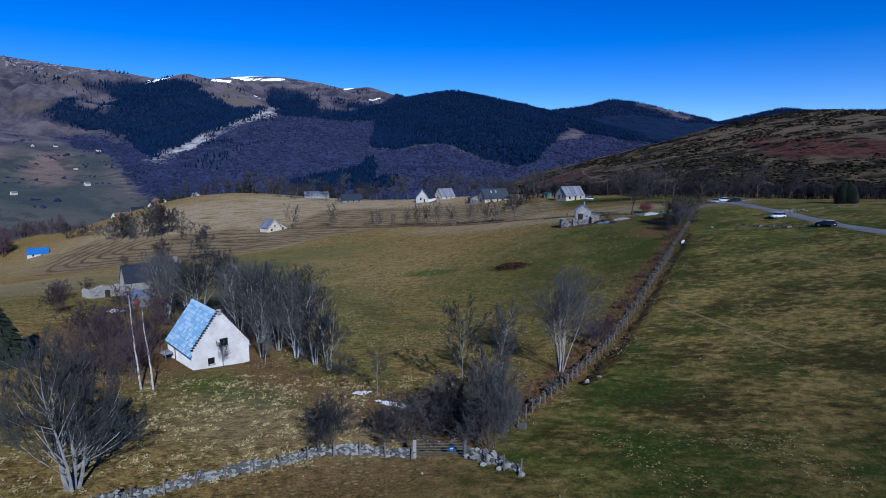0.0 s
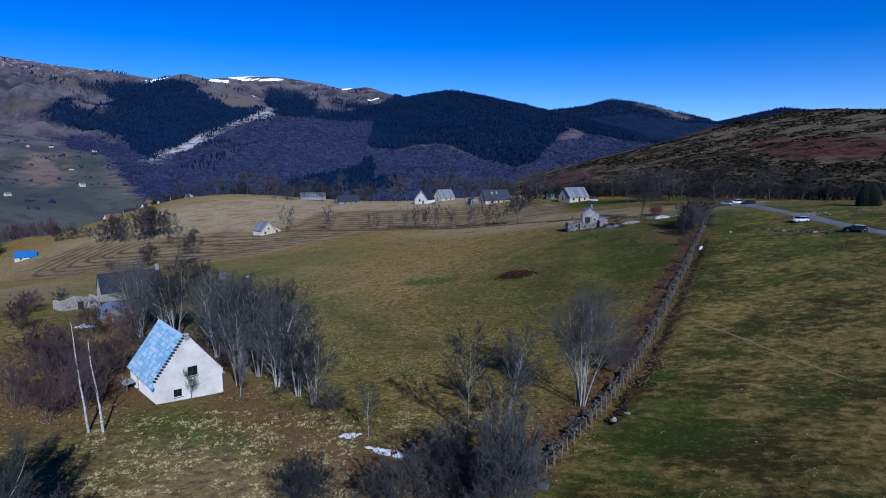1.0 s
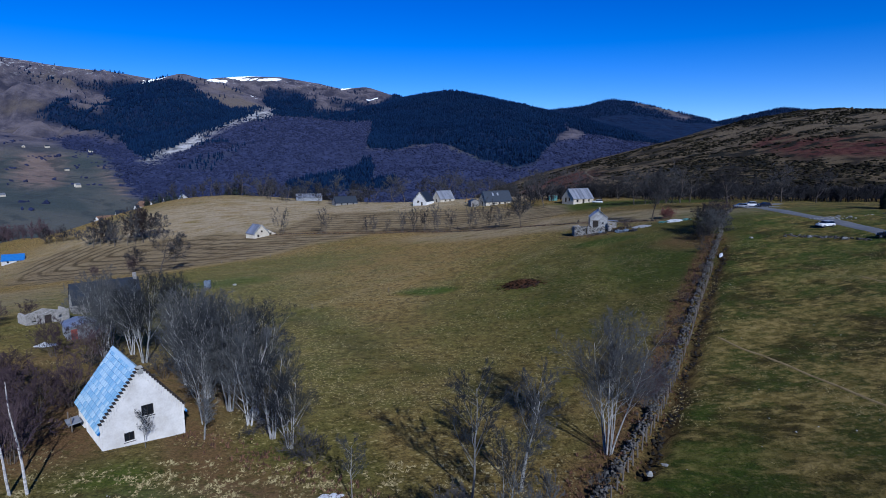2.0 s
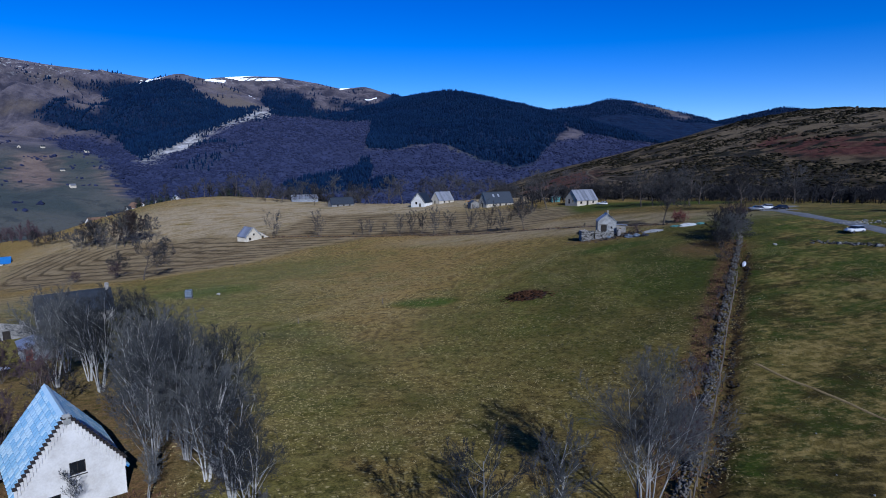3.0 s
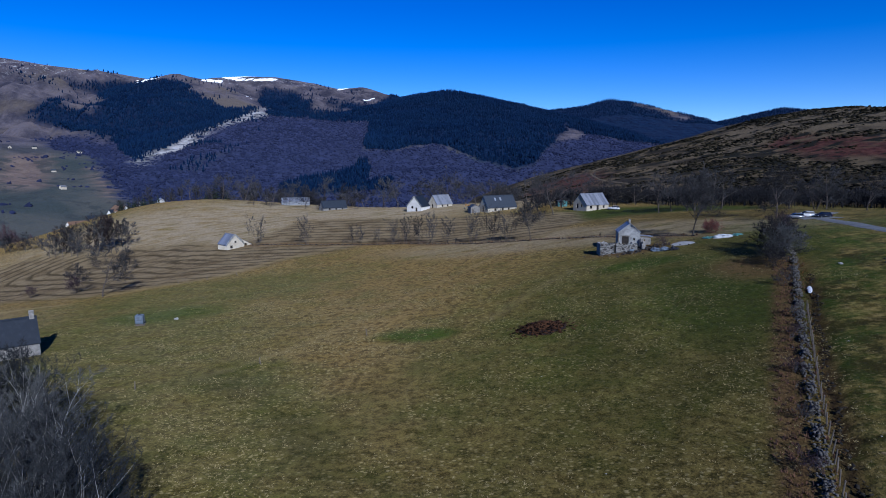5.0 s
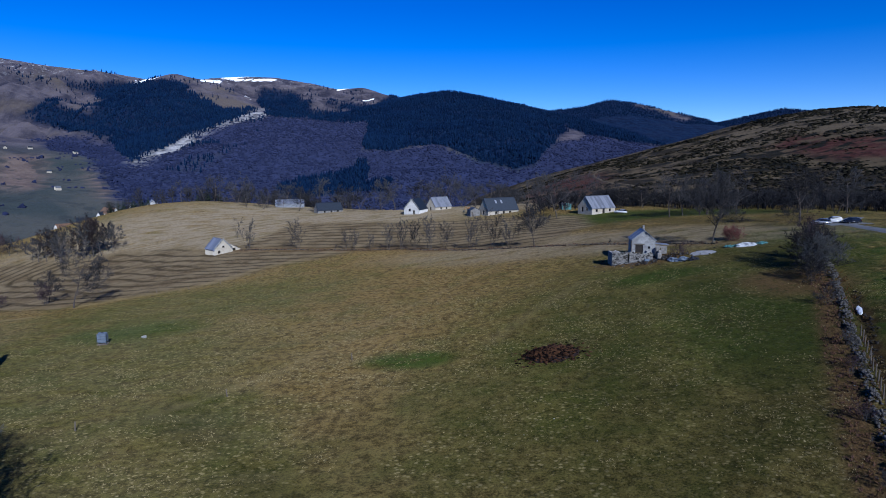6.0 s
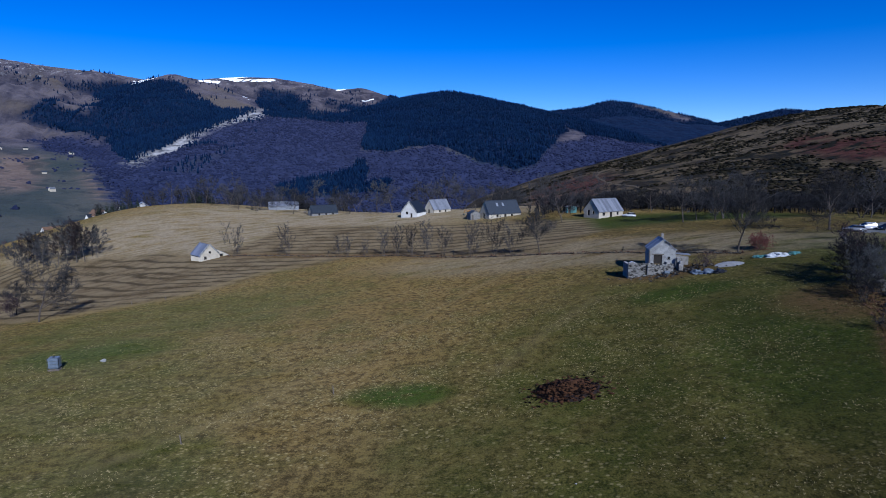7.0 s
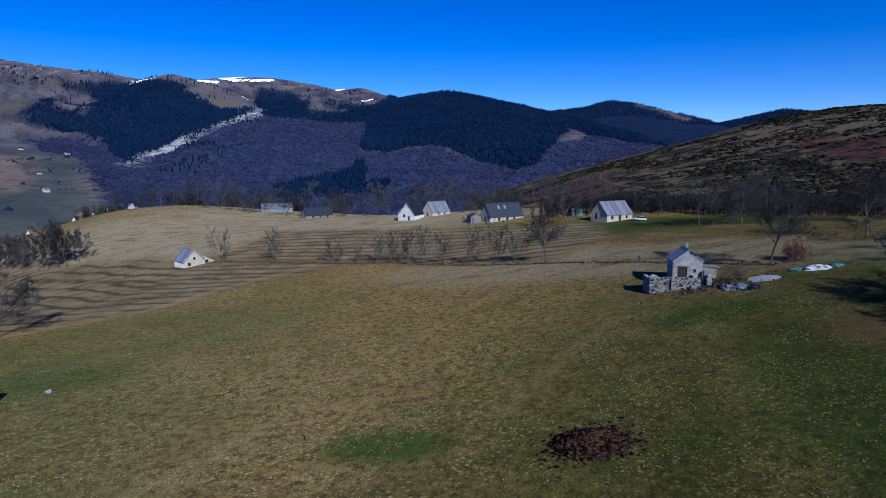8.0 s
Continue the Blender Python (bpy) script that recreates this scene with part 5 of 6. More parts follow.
def lean_shed(name, x, y, z, yaw, w, n, h0, h1, wall_mat, roof_mat, door, label):
    ob = thing(name, x, y, z, yaw, label, "shed")
    part("front_wall", wall_strips(bmesh.new(), -w / 2, w / 2, -0.8, lambda q: h1 - (h1 - h0) * abs(q) / (w / 2), 0, 0.12, [(-w / 2 + 0.5, -w / 2 + 1.4, -0.5, 1.85)], (0.0,)), wall_mat, ob)
    part("back_wall", boxed(-w / 2, w / 2, n - 0.12, n, -0.8, h0), wall_mat, ob)
    for q in (-w / 2, w / 2 - 0.12):
        part("side_wall", boxed(q, q + 0.12, 0.12, n - 0.12, -0.8, h0), wall_mat, ob)
    part("door", boxed(-w / 2 + 0.5, -w / 2 + 1.4, 0.04, 0.09, -0.5, 1.85), door, ob, "faded red plank door")
    for s in (-1, 1):
        part("roof_sheet", prism(bmesh.new(), [(0, h1 + 0.02), (s * (w / 2 + 0.25), h0 - 0.05), (s * (w / 2 + 0.25), h0 + 0.02), (0, h1 + 0.09)], -0.25, n + 0.25), roof_mat, ob)
    return ob


lean_shed("metal_shed", -59.8, 116.2, -3.2, 40, 4.6, 5.6, 2.0, 2.6, grey_sheet, zinc, red_paint, "pale blue-grey metal shed with red door")

# the ruined hut on the slope, with its walled yard
def ruined_hut():
    ob = gabled("ruined_hut", 44.9, 190.2, 6.1, -8, 4.8, 4.4, 3.0, 4.9, hut_render, grey_sheet, "small ruined stone hut with patched metal roof", front=[(-1.7, -0.1, 0.0, 2.0, "door"), (0.9, 1.35, 1.2, 1.7, "window")], over=0.15, sheets=5, category="hut", door_mat=dark_wood, foot=1.6)
    part("lintel", boxed(-2.0, 0.2, -0.06, 0.1, 2.02, 2.22), timber, ob)
    part("corner_post", boxed(-2.6, -2.4, -0.12, -0.004, -0.6, 2.8), timber, ob)
    part("chimney", boxed(0.3, 0.75, 3.4, 3.85, 4.5, 5.8, 0.03), masonry, ob)
    for k, (u, v, n, mat) in enumerate(((0.4, -0.5, 2.6, white_plastic), (1.05, -0.35, 1.9, zinc), (1.7, -0.2, 2.9, rusty), (0.75, 1.6, 2.0, zinc))):
        slope = Matrix.Translation((0, 0, 4.95)) @ Matrix.Rotation(math.atan2(1.9, 2.4), 4, "Y") @ Matrix.Rotation(radians(5 * k - 8), 4, "Z")
        part("loose_sheet", turned(boxed(u, u + 0.5, v, v + n, 0.19 + 0.02 * k, 0.215 + 0.02 * k), slope), mat, ob, "loose crooked roof sheet")
    part("lean_to_wall", wall_strips(bmesh.new(), 2.35, 5.2, -1.2, lambda x: 1.9 - 0.15 * (x - 2.3), 1.6, 2.0, [(3.0, 3.9, -0.2, 1.2)]), masonry, ob)
    part("lean_to_sheet", turned(boxed(2.4, 5.5, 1.4, 3.6, 2.2, 2.26), Matrix.Rotation(radians(4), 4, "Y")), grey_sheet, ob)
    for k, (x, y) in enumerate(((2.7, -0.8), (2.95, -2.0), (2.6, -3.0))):
        part("buttress", boxed(x - 0.35, x + 0.35, y - 0.4, y + 0.4, -1.6, 1.7 - 0.5 * k, 0.08), masonry, ob)
    return ob


hut = ruined_hut()

mini = gabled("field_barn", -85.5, 301.6, -11.6, 46, 7.4, 8.5, 1.7, 5.6, render_cream, zinc, "small cream stone barn with steep zinc roof", front=[(-2.4, -1.3, 0.2, 1.4, "door"), (-0.4, 0.5, 2.4, 3.2, "window")], over=0.3, rake=0.0, sheets=7, category="barn")
skew(mini, 7.4, 1.7, 5.6, 9, stone_pale)
lean = thing("barn_annex", -82.4, 305.6, -11.3, 46, "low cream stone annex beside the field barn", "shed")
part("front_wall", wall_strips(bmesh.new(), -1.6, 3.0, -1, lambda x: 3.0 - 0.75 * (x + 1.6) * 0.75, 0, 0.4, [(-0.8, 0.5, -0.2, 1.4)], (0.5,)), render_cream, lean)
part("back_wall", boxed(-1.6, 3.0, 3.6, 4.0, -1, 0.9), render_cream, lean)
part("roof_sheet", prism(bmesh.new(), [(-1.7, 3.1), (3.3, 0.3), (3.3, 0.38), (-1.7, 3.2)], -0.1, 4.2), zinc, lean)

gabled("farmhouse", 59.8, 303.2, 4.4, -63, 8.5, 12.0, 2.1, 6.4, render_cream, zinc, "cream farmhouse with pale zinc sheet roof", front=[(-2.2, -0.9, 0.3, 2.3, "door"), (0.6, 1.6, 1.0, 2.2, "window")], east=[(-4.2, -3.0, 0.6, 1.6, "window"), (-0.6, 0.6, -0.2, 1.8, "door"), (2.8, 3.8, 0.6, 1.6, "window")], west=[(-4, -2, 0, 1.8, "door"), (1, 2, 0.7, 1.7, "window")], over=0.4, sheets=12)
slate_barn = gabled("slate_farmhouse", 21.5, 336.0, 0.4, -63, 8.0, 16.5, 2.1, 7.4, render_cream, slate, "long stone farmhouse with slate roof and skylights", front=[(-1.0, 0.4, 0, 2.1, "door")], east=[(-4.5, -3.4, 0.6, 1.7, "window"), (-0.5, 0.7, -0.2, 1.85, "door"), (3, 4.1, 0.6, 1.7, "window")], over=0.35, category="farmhouse")
for v in (5.2, 8.2):
    part("skylight", turned(boxed(1.2, 2.9, v, v + 0.9, 0.13, 0.2), Matrix.Translation((0, 0, 7.42)) @ Matrix.Rotation(math.atan2(5.3, 4.0), 4, "Y")), zinc, slate_barn, "pale skylight strip in the slates")
lean_shed("stone_annex", 17.6, 334.8, 0.2, 20, 4.6, 4.0, 2.4, 3.6, masonry, slate, timber, "low stone annex beside the slate farmhouse")
white_gable = gabled("white_barn", -12.5, 358.6, -1.3, -24, 8.2, 10.5, 2.2, 7.2, render_wall, slate, "white-gabled barn with steep dark slate roof", front=[(-1.6, -0.4, 1.4, 2.6, "window"), (0.8, 1.9, -0.2, 1.9, "door")], over=0.3, rake=0.0, category="barn")
skew(white_gable, 8.2, 2.2, 7.2, 12, stone_pale)
gabled("zinc_barn", -3.0, 369.5, -0.6, -52, 7.5, 10.5, 2.1, 6.6, render_cream, zinc, "cream barn with pale zinc sheet roof", front=[(-1.0, 0.3, 0, 2.0, "door")], east=[(-2, -1, 0.8, 1.7, "window"), (1.5, 2.5, 0.8, 1.7, "window")], over=0.35, sheets=9, category="barn")
gabled("dark_barn", -71.0, 414.0, -6.2, -62, 8.0, 15.0, 2.0, 6.0, masonry, slate, "low stone barn with dark slate roof", front=[(-1.0, 0.3, 0, 2.0, "door")], east=[(-4, -3, 0.8, 1.7, "window"), (0, 1, 0.8, 1.7, "window"), (4, 5, 0.8, 1.7, "window")], over=0.35, category="barn")
gabled("long_shed", -104.0, 448.0, -5.4, -75, 10.0, 18.0, 2.6, 4.8, grey_sheet, zinc, "long farm shed with pale sheet roof", front=[(-2.0, 2.0, 0, 2.6, "door")], over=0.4, sheets=14, category="shed")
gabled("blue_roofed_barn", -262.0, 371.0, gz(-262, 371) + 0.3, -62, 7.0, 11.5, 2.4, 5.6, render_wall, blue_paint, "white barn with bright blue metal roof", front=[(-1.0, 0.6, 0, 2.2, "door")], east=[(-3, -2, 1, 2, "window"), (2, 3, 1, 2, "window")], over=0.4, sheets=8, category="barn")
FAR_HOUSE = "small white house with slate roof in the valley"
rng = random.Random(8)
for k, (x, y) in enumerate([(-236, 480), (-225, 482), (-214, 481), (-200, 485), (-250, 477), (-264, 476), (-46, 940), (-34, 960), (-60, 955), (20, 930), (-90, 980), (-120, 990)]):
    gabled("valley_house", x, y, gz(x, y) + 0.3, rng.uniform(-70, 70), 8.5, 12, 4.5, 8.0, render_wall, (slate, rusty, slate, grey_sheet)[k % 4], FAR_HOUSE, front=[(-1.5, -0.5, 1, 2.3, "window"), (0.8, 1.8, -0.2, 2.0, "door")], east=[(-3, -2, 1, 2.3, "window"), (2, 3, 1, 2.3, "window")], over=0.4, foot=3.0)
for k, (x, y) in enumerate([(-796, 1388), (-907, 1338), (-881, 1369), (-623, 1042), (-753, 1226), (-683, 945)]):
    gabled("hillside_barn", x, y, gz(x, y), rng.uniform(-60, 60), 6, 8.5, 2.6, 5.2, render_cream, (slate, grey_sheet)[k % 2], "pale hillside barn across the valley", front=[(-1, 0.4, 0, 2, "door")], over=0.4, foot=4.0, category="barn")

# ---- road, walls, gate and what lies in the fields ----
def ribbon(name, pts, width, lift, material, label, category):
    """A strip laid on the ground along a smooth line."""
    fine = []
    for i in range(len(pts) - 1):
        p0, p1, p2, p3 = (Vector(pts[max(0, min(len(pts) - 1, i + d))]) for d in (-1, 0, 1, 2))
        for k in range(12):
            t = k / 12
            fine.append(0.5 * (2 * p1 + (p2 - p0) * t + (2 * p0 - 5 * p1 + 4 * p2 - p3) * t * t + (3 * p1 - p0 - 3 * p2 + p3) * t ** 3))
    verts, faces, m = [], [], 7
    for i, p in enumerate(fine):
        d = (fine[min(i + 1, len(fine) - 1)] - fine[max(i - 1, 0)]).normalized()
        side = Vector((-d.y, d.x))
        for k in range(m):
            off = (k / (m - 1) - 0.5) * width * (1 + 0.04 * math.sin(i * 0.7))
            q = p + side * off
            rim = k in (0, m - 1)
            verts.append((q.x, q.y, gz(q.x, q.y) + (-0.12 if rim else lift + 0.03 * (1 - abs(2 * k / (m - 1) - 1)))))
        if i:
            for k in range(m - 1):
                faces.append(((i - 1) * m + k, i * m + k, i * m + k + 1, (i - 1) * m + k + 1))
    return tagged(new(name, raw_mesh(name, verts, faces, material, True)), label, category, kind="structure")


ribbon("road", ROAD, 4.4, 0.14, asphalt, "narrow worn grey asphalt lane across the pasture", "road")
ribbon("parking_area", [(94.5, 209), (100, 209.5), (106, 211)], 9.0, 0.12, asphalt, "small asphalt parking area beside the lane", "pavement")

ribbon("footpath", [(37.5, 98.6), (37.7, 97.5), (38.3, 93.5), (39.5, 89.8), (41.3, 81), (42.5, 75.8), (43.9, 71.3)], 0.45, 0.05, bare_earth, "thin trodden earth path across the grazed pasture", "path")
ribbon("footpath", [(68.5, 115.6), (70.3, 107.7), (72.4, 100), (75.5, 93)], 0.35, 0.05, bare_earth, "thin trodden earth path across the grazed pasture", "path")


def stone_wall(name, pts, high, thick, size, material, label, limit, seed, tumble=0.25, gaps=0.08):
    """A dry-stone wall: single stones where it is nearest, the rest joined."""
    rng = random.Random(seed)
    rows = []
    for x, y, a in along(pts, size * 0.72):
        z = gz(x, y)
        top = high * (1 + tumble * math.sin(x * 1.3 + y * 0.8) + rng.uniform(-0.2, 0.2))
        for k in range(max(1, int(top / (size * 0.62)))):
            for s in (-1, 1):
                if rng.random() < (gaps if limit else 0.45):
                    continue
                off = s * thick * rng.uniform(0.0, 0.46) * (1 - 0.25 * k * size / high)
                w = size * rng.uniform(0.75, 1.45)
                rows.append((x - math.sin(a) * off + rng.uniform(-0.1, 0.1), y + math.cos(a) * off + rng.uniform(-0.1, 0.1), z + 0.1 + k * size * 0.6, w, w * rng.uniform(0.6, 1.15), a + rng.uniform(-0.5, 0.5), rng.uniform(-0.2, 0.2)))
    wall = thing(name, *pts[0], gz(*pts[0]), 0, label, "wall", kind="structure")
    back = Matrix.Translation(-wall.matrix_basis.translation)
    metres = []
    for k, (v, f) in enumerate(STONES):
        metres.append(raw_mesh("stone", [tuple(q) for q in v], [tuple(q) for q in f], material))
    for k, r in enumerate(rows[:limit]):
        shared("stone", metres[k % len(metres)], wall, back @ pose(r[0], r[1], r[2], rng.uniform(-14, 14), rng.uniform(-14, 14), math.degrees(r[5])) @ Matrix.Diagonal((r[3], r[3], r[4], 1)))
    if len(rows) > limit:
        rest = scatter("stone_rest", STONES, rows[limit:], material, "tumbled stones of the wall", "", wall)
        rest.matrix_basis = back
    return wall


stone_wall("wall_front", FRONT_WALL[::-1], 0.75, 0.5, 0.27, stone_pale, "low pale dry-stone wall along the front field", 300, 3, 0.12)
stone_wall("wall_gate", [(2.0, 45.1), (3.6, 44.3), (5.8, 42.9)], 0.8, 0.6, 0.4, stone_pale, "short pale dry-stone wall beside the gate", 120, 4)
stone_wall("wall_east", WALL_LINE, 0.40, 1.3, 0.22, stone_dark, "long tumbled grey dry-stone wall between the pastures", 300, 5, 0.7, 0.42)
stone_wall("wall_far", [(62.0, 194.6), (45.0, 214.0), (28.6, 232.6), (-12.0, 271.4), (-53.0, 289.8), (-80.0, 305.0)], 0.22, 1.0, 0.42, stone_shaded, "low overgrown field wall below the farms", 0, 6, 0.4)
stone_wall("wall_lane", [(66.5, 161.5), (73, 175), (82, 192), (91.5, 208)], 0.4, 1.0, 0.5, stone_dark, "low tumbled field wall near the parked cars", 0, 7, 0.4)


def boulder(x, y, size, seed, label="pale boulder lying in the grass"):
    v, f = pebble(seed, 0.7, 18)
    ob = new("boulder", raw_mesh("boulder", [tuple(q) for q in v], [tuple(q) for q in f], stone_pale))
    ob.matrix_basis = pose(x, y, gz(x, y) + 0.2 * size, 5, 8, seed * 40) @ Matrix.Diagonal((size, size, size, 1))
    return tagged(ob, label, "stone", "boulders in the pasture")


for k, (x, y, s) in enumerate([(5.9, 42.0, 0.6), (7.3, 51.6, 0.85), (3.2, 43.6, 0.5), (4.3, 42.9, 0.45), (-20.0, 79.2, 1.5), (-17.6, 76.2, 0.7), (-18.9, 77.9, 0.8), (-3.0, 59.4, 0.7), (16.4, 64.8, 0.6), (18.2, 66.3, 0.5), (82.0, 140.5, 1.0), (80.0, 143.5, 0.9), (78.2, 146, 0.9), (74.8, 149, 0.7), (69, 152, 0.7), (98.5, 163.5, 1.0), (99.5, 165, 0.9), (98, 167, 1.1), (99, 168.5, 0.8), (111, 168, 0.9), (-54, 172, 0.8)]):
    boulder(x, y, s, 30 + k)
rng = random.Random(12)
scatter("roadside_rubble", STONES, [(x, y, gz(x, y) + 0.1, s, s * 0.8, rng.random() * 6.3, 0) for x, y, s in [(q, 150 - 1.35 * (q - 76) + rng.gauss(0, 1.1), rng.uniform(0.2, 0.6)) for q in [76 + 9 * rng.random() for _ in range(190)]]], stone_dark, "grey rubble heaped beside the lane", "rubble")
scatter("pale_rocks", STONES, [(x, y, gz(x, y) + 0.1, s, s * 0.8, rng.random() * 6.3, 0) for x, y, s in [(rng.gauss(95.5, 2.0), rng.gauss(166, 1.9), rng.uniform(0.25, 0.75)) for _ in range(60)] + [(rng.gauss(112, 3.5), rng.gauss(167.5, 1.0), rng.uniform(0.25, 0.6)) for _ in range(14)] + [(rng.uniform(8, 60), rng.uniform(45, 130), rng.uniform(0.08, 0.2)) for _ in range(40)] + [(rng.uniform(-30, 5), rng.uniform(40, 62), rng.uniform(0.1, 0.22)) for _ in range(40)]], stone_pale, "pale field stones scattered over the turf", "stones")


def fence_post(x, y, h, label, group, lean=0.0):
    ob = new("fence_post", POST)
    ob.matrix_basis = pose(x, y, gz(x, y) - 0.2, lean, lean * 0.7, 37 * x) @ Matrix.Diagonal((1, 1, h, 1))
    return tagged(ob, label, "post", group)


bm_post = bmesh.new()
rod(bm_post, (0, 0, 0), (0, 0, 1.0), 0.075, 0.06, 7)
POST = bpy.data.meshes.new("fence_post")
bm_post.to_mesh(POST)
bm_post.free()
POST.materials.append(timber)
for k, (x, y, a) in enumerate(along(FRONT_WALL, 2.1)):
    fence_post(x + 0.35, y - 0.5, 1.5, "weathered timber fence post in front of the stone wall", "posts along the front wall", rng.uniform(-5, 5))
for k, (x, y, a) in enumerate(along(WALL_LINE[:6], 1.7)):
    fence_post(x + 0.75, y - 0.4, 1.45, "weathered timber fence post beside the long wall", "posts along the long wall", rng.uniform(-6, 6))
for x, y in ((3.4, 44.0), (4.7, 43.2), (5.9, 42.6)):
    fence_post(x, y - 0.4, 1.5, "weathered timber fence post beside the gate", "posts by the gate", rng.uniform(-4, 4))
for x, y in ((-26.5, 138.0), (-40.5, 128.5), (-12.0, 150), (-70, 230), (-62, 233), (-78, 228), (105, 160), (-46, 112)):
    fence_post(x, y, 1.3, "lone weathered post standing in the pasture", "posts in the pasture", rng.uniform(-4, 4))


def field_gate():
    x0, x1, y = -2.3, 1.8, 45.1
    z = gz(0, y)
    ob = thing("field_gate", (x0 + x1) / 2, y, z, 0, "closed tubular steel field gate with a round blue sign", "gate")
    w = (x1 - x0) / 2 - 0.15
    for h in (0.25, 0.5, 0.75, 1.0, 1.25):
        part("rail", rod(bmesh.new(), (-w, 0, h), (w, 0, h), 0.025), galvanised, ob)
    for x in (-w, 0.0, w):
        part("upright", rod(bmesh.new(), (x, 0.03, 0.15), (x, 0.03, 1.32), 0.03), galvanised, ob)
    part("brace", rod(bmesh.new(), (-w, 0.04, 0.2), (0, 0.04, 1.25), 0.02), galvanised, ob)
    for x in (-w - 0.15, w + 0.15):
        part("gate_post", box(bmesh.new(), x - 0.14, x + 0.14, -0.14, 0.14, -0.4, 1.5, 0.03), stone_pale, ob, "squared pale stone gate post")
    bm = bmesh.new()
    rod(bm, (0.95, -0.045, 0.85), (0.95, -0.075, 0.85), 0.24, 0.24, 20)
    sign = part("sign", bm, blue_paint, ob, "round blue sign with a white bar")
    part("sign_bar", boxed(0.83, 1.07, -0.085, -0.078, 0.82, 0.89), paint_white, sign)
    return ob


field_gate()


def mound(name, x, y, rx, ry, h, material, label, category, seed, lumps=0.25, yaw=0.0):
    """A low heap with an uneven surface and outline."""
    ob = thing(name, x, y, gz(x, y), yaw, label, category)
    verts, faces, n, m = [], [], 40, 14
    c, s = math.cos(radians(yaw)), math.sin(radians(yaw))
    for i in range(m + 1):
        for k in range(n):
            a, r = math.tau * k / n, i / m
            edge = 1 + (0.16 + 0.3 * lumps) * noise.noise((math.cos(a) * 1.6 + seed, math.sin(a) * 1.6, seed))
            px, py = rx * r * edge * math.cos(a), ry * r * edge * math.sin(a)
            hz = h * max(0, 1 - r ** 1.7) * (1 + lumps * noise.noise((px * 0.9, py * 0.9, seed))) + lumps * 0.35 * noise.noise((px * 2.6, py * 2.6, seed + 3)) * (1 - r * 0.6)
            verts.append((px, py, hz - (0.15 if i == m else 0.0)))
    vs = np.array(verts)
    vs[:, 2] += turf_z(x + vs[:, 0] * c - vs[:, 1] * s, y + vs[:, 0] * s + vs[:, 1] * c) - gz(x, y)
    verts = [tuple(q) for q in vs]
    for i in range(m):
        for k in range(n):
            j = (k + 1) % n
            faces.append((i * n + k, (i + 1) * n + k, (i + 1) * n + j, i * n + j))
    shared("body", raw_mesh("body", verts, faces, material, True), ob, Matrix())
    return ob


heap = mound("manure_heap", 16.4, 142.9, 3.8, 2.8, 0.8, dung_wet, "dark brown manure heap in the pasture", "heap", 2.0, 0.5)
rng = random.Random(3)
rows = []
for _ in range(2200):
    a, r = rng.random() * math.tau, abs(rng.gauss(0, 0.52))
    px, py = 4.0 * r * math.cos(a), 3.0 * r * math.sin(a)
    hz = 1.3 * max(0, 1 - r ** 1.7)
    s = rng.choice((0.14, 0.2, 0.28, 0.42)) * rng.uniform(0.8, 1.3)
    rows.append((px, py, 0.72 * hz + rng.uniform(0, 0.12) + gz(16.4 + px, 142.9 + py) - gz(16.4, 142.9), s, s * 0.6, rng.random() * 6.3, rng.uniform(-0.3, 0.3)))
scatter("clod", STONES, rows, dung, "loose clods of dung and straw", "", heap)

mound("snow_patch", -8.9, 61.9, 1.1, 0.6, 0.12, snow_mat, "small patch of old snow on the bank", "snow", 5.0, 0.9, 20)
mound("snow_patch", -4.6, 57.8, 2.6, 0.7, 0.12, snow_mat, "long patch of old snow on the bank", "snow", 6.0, 0.9, -28)
mound("snow_patch", 57.6, 141.8, 1.9, 0.34, 0.07, snow_mat, "long patch of old snow in the ditch", "snow", 7.0, 0.3, 61)
mound("gravel_heap", 55.8, 186.2, 2.8, 2.0, 0.5, grey_gravel, "low flat heap of blue-grey gravel", "heap", 8.0, 0.2)
mound("white_tarpaulin", -62.3, 110.6, 1.7, 1.0, 0.5, white_plastic, "crumpled white tarpaulin on the grass", "tarpaulin", 9.0, 0.6, 30)
YARD_TOP = gz(41, 187.3) + 1.72
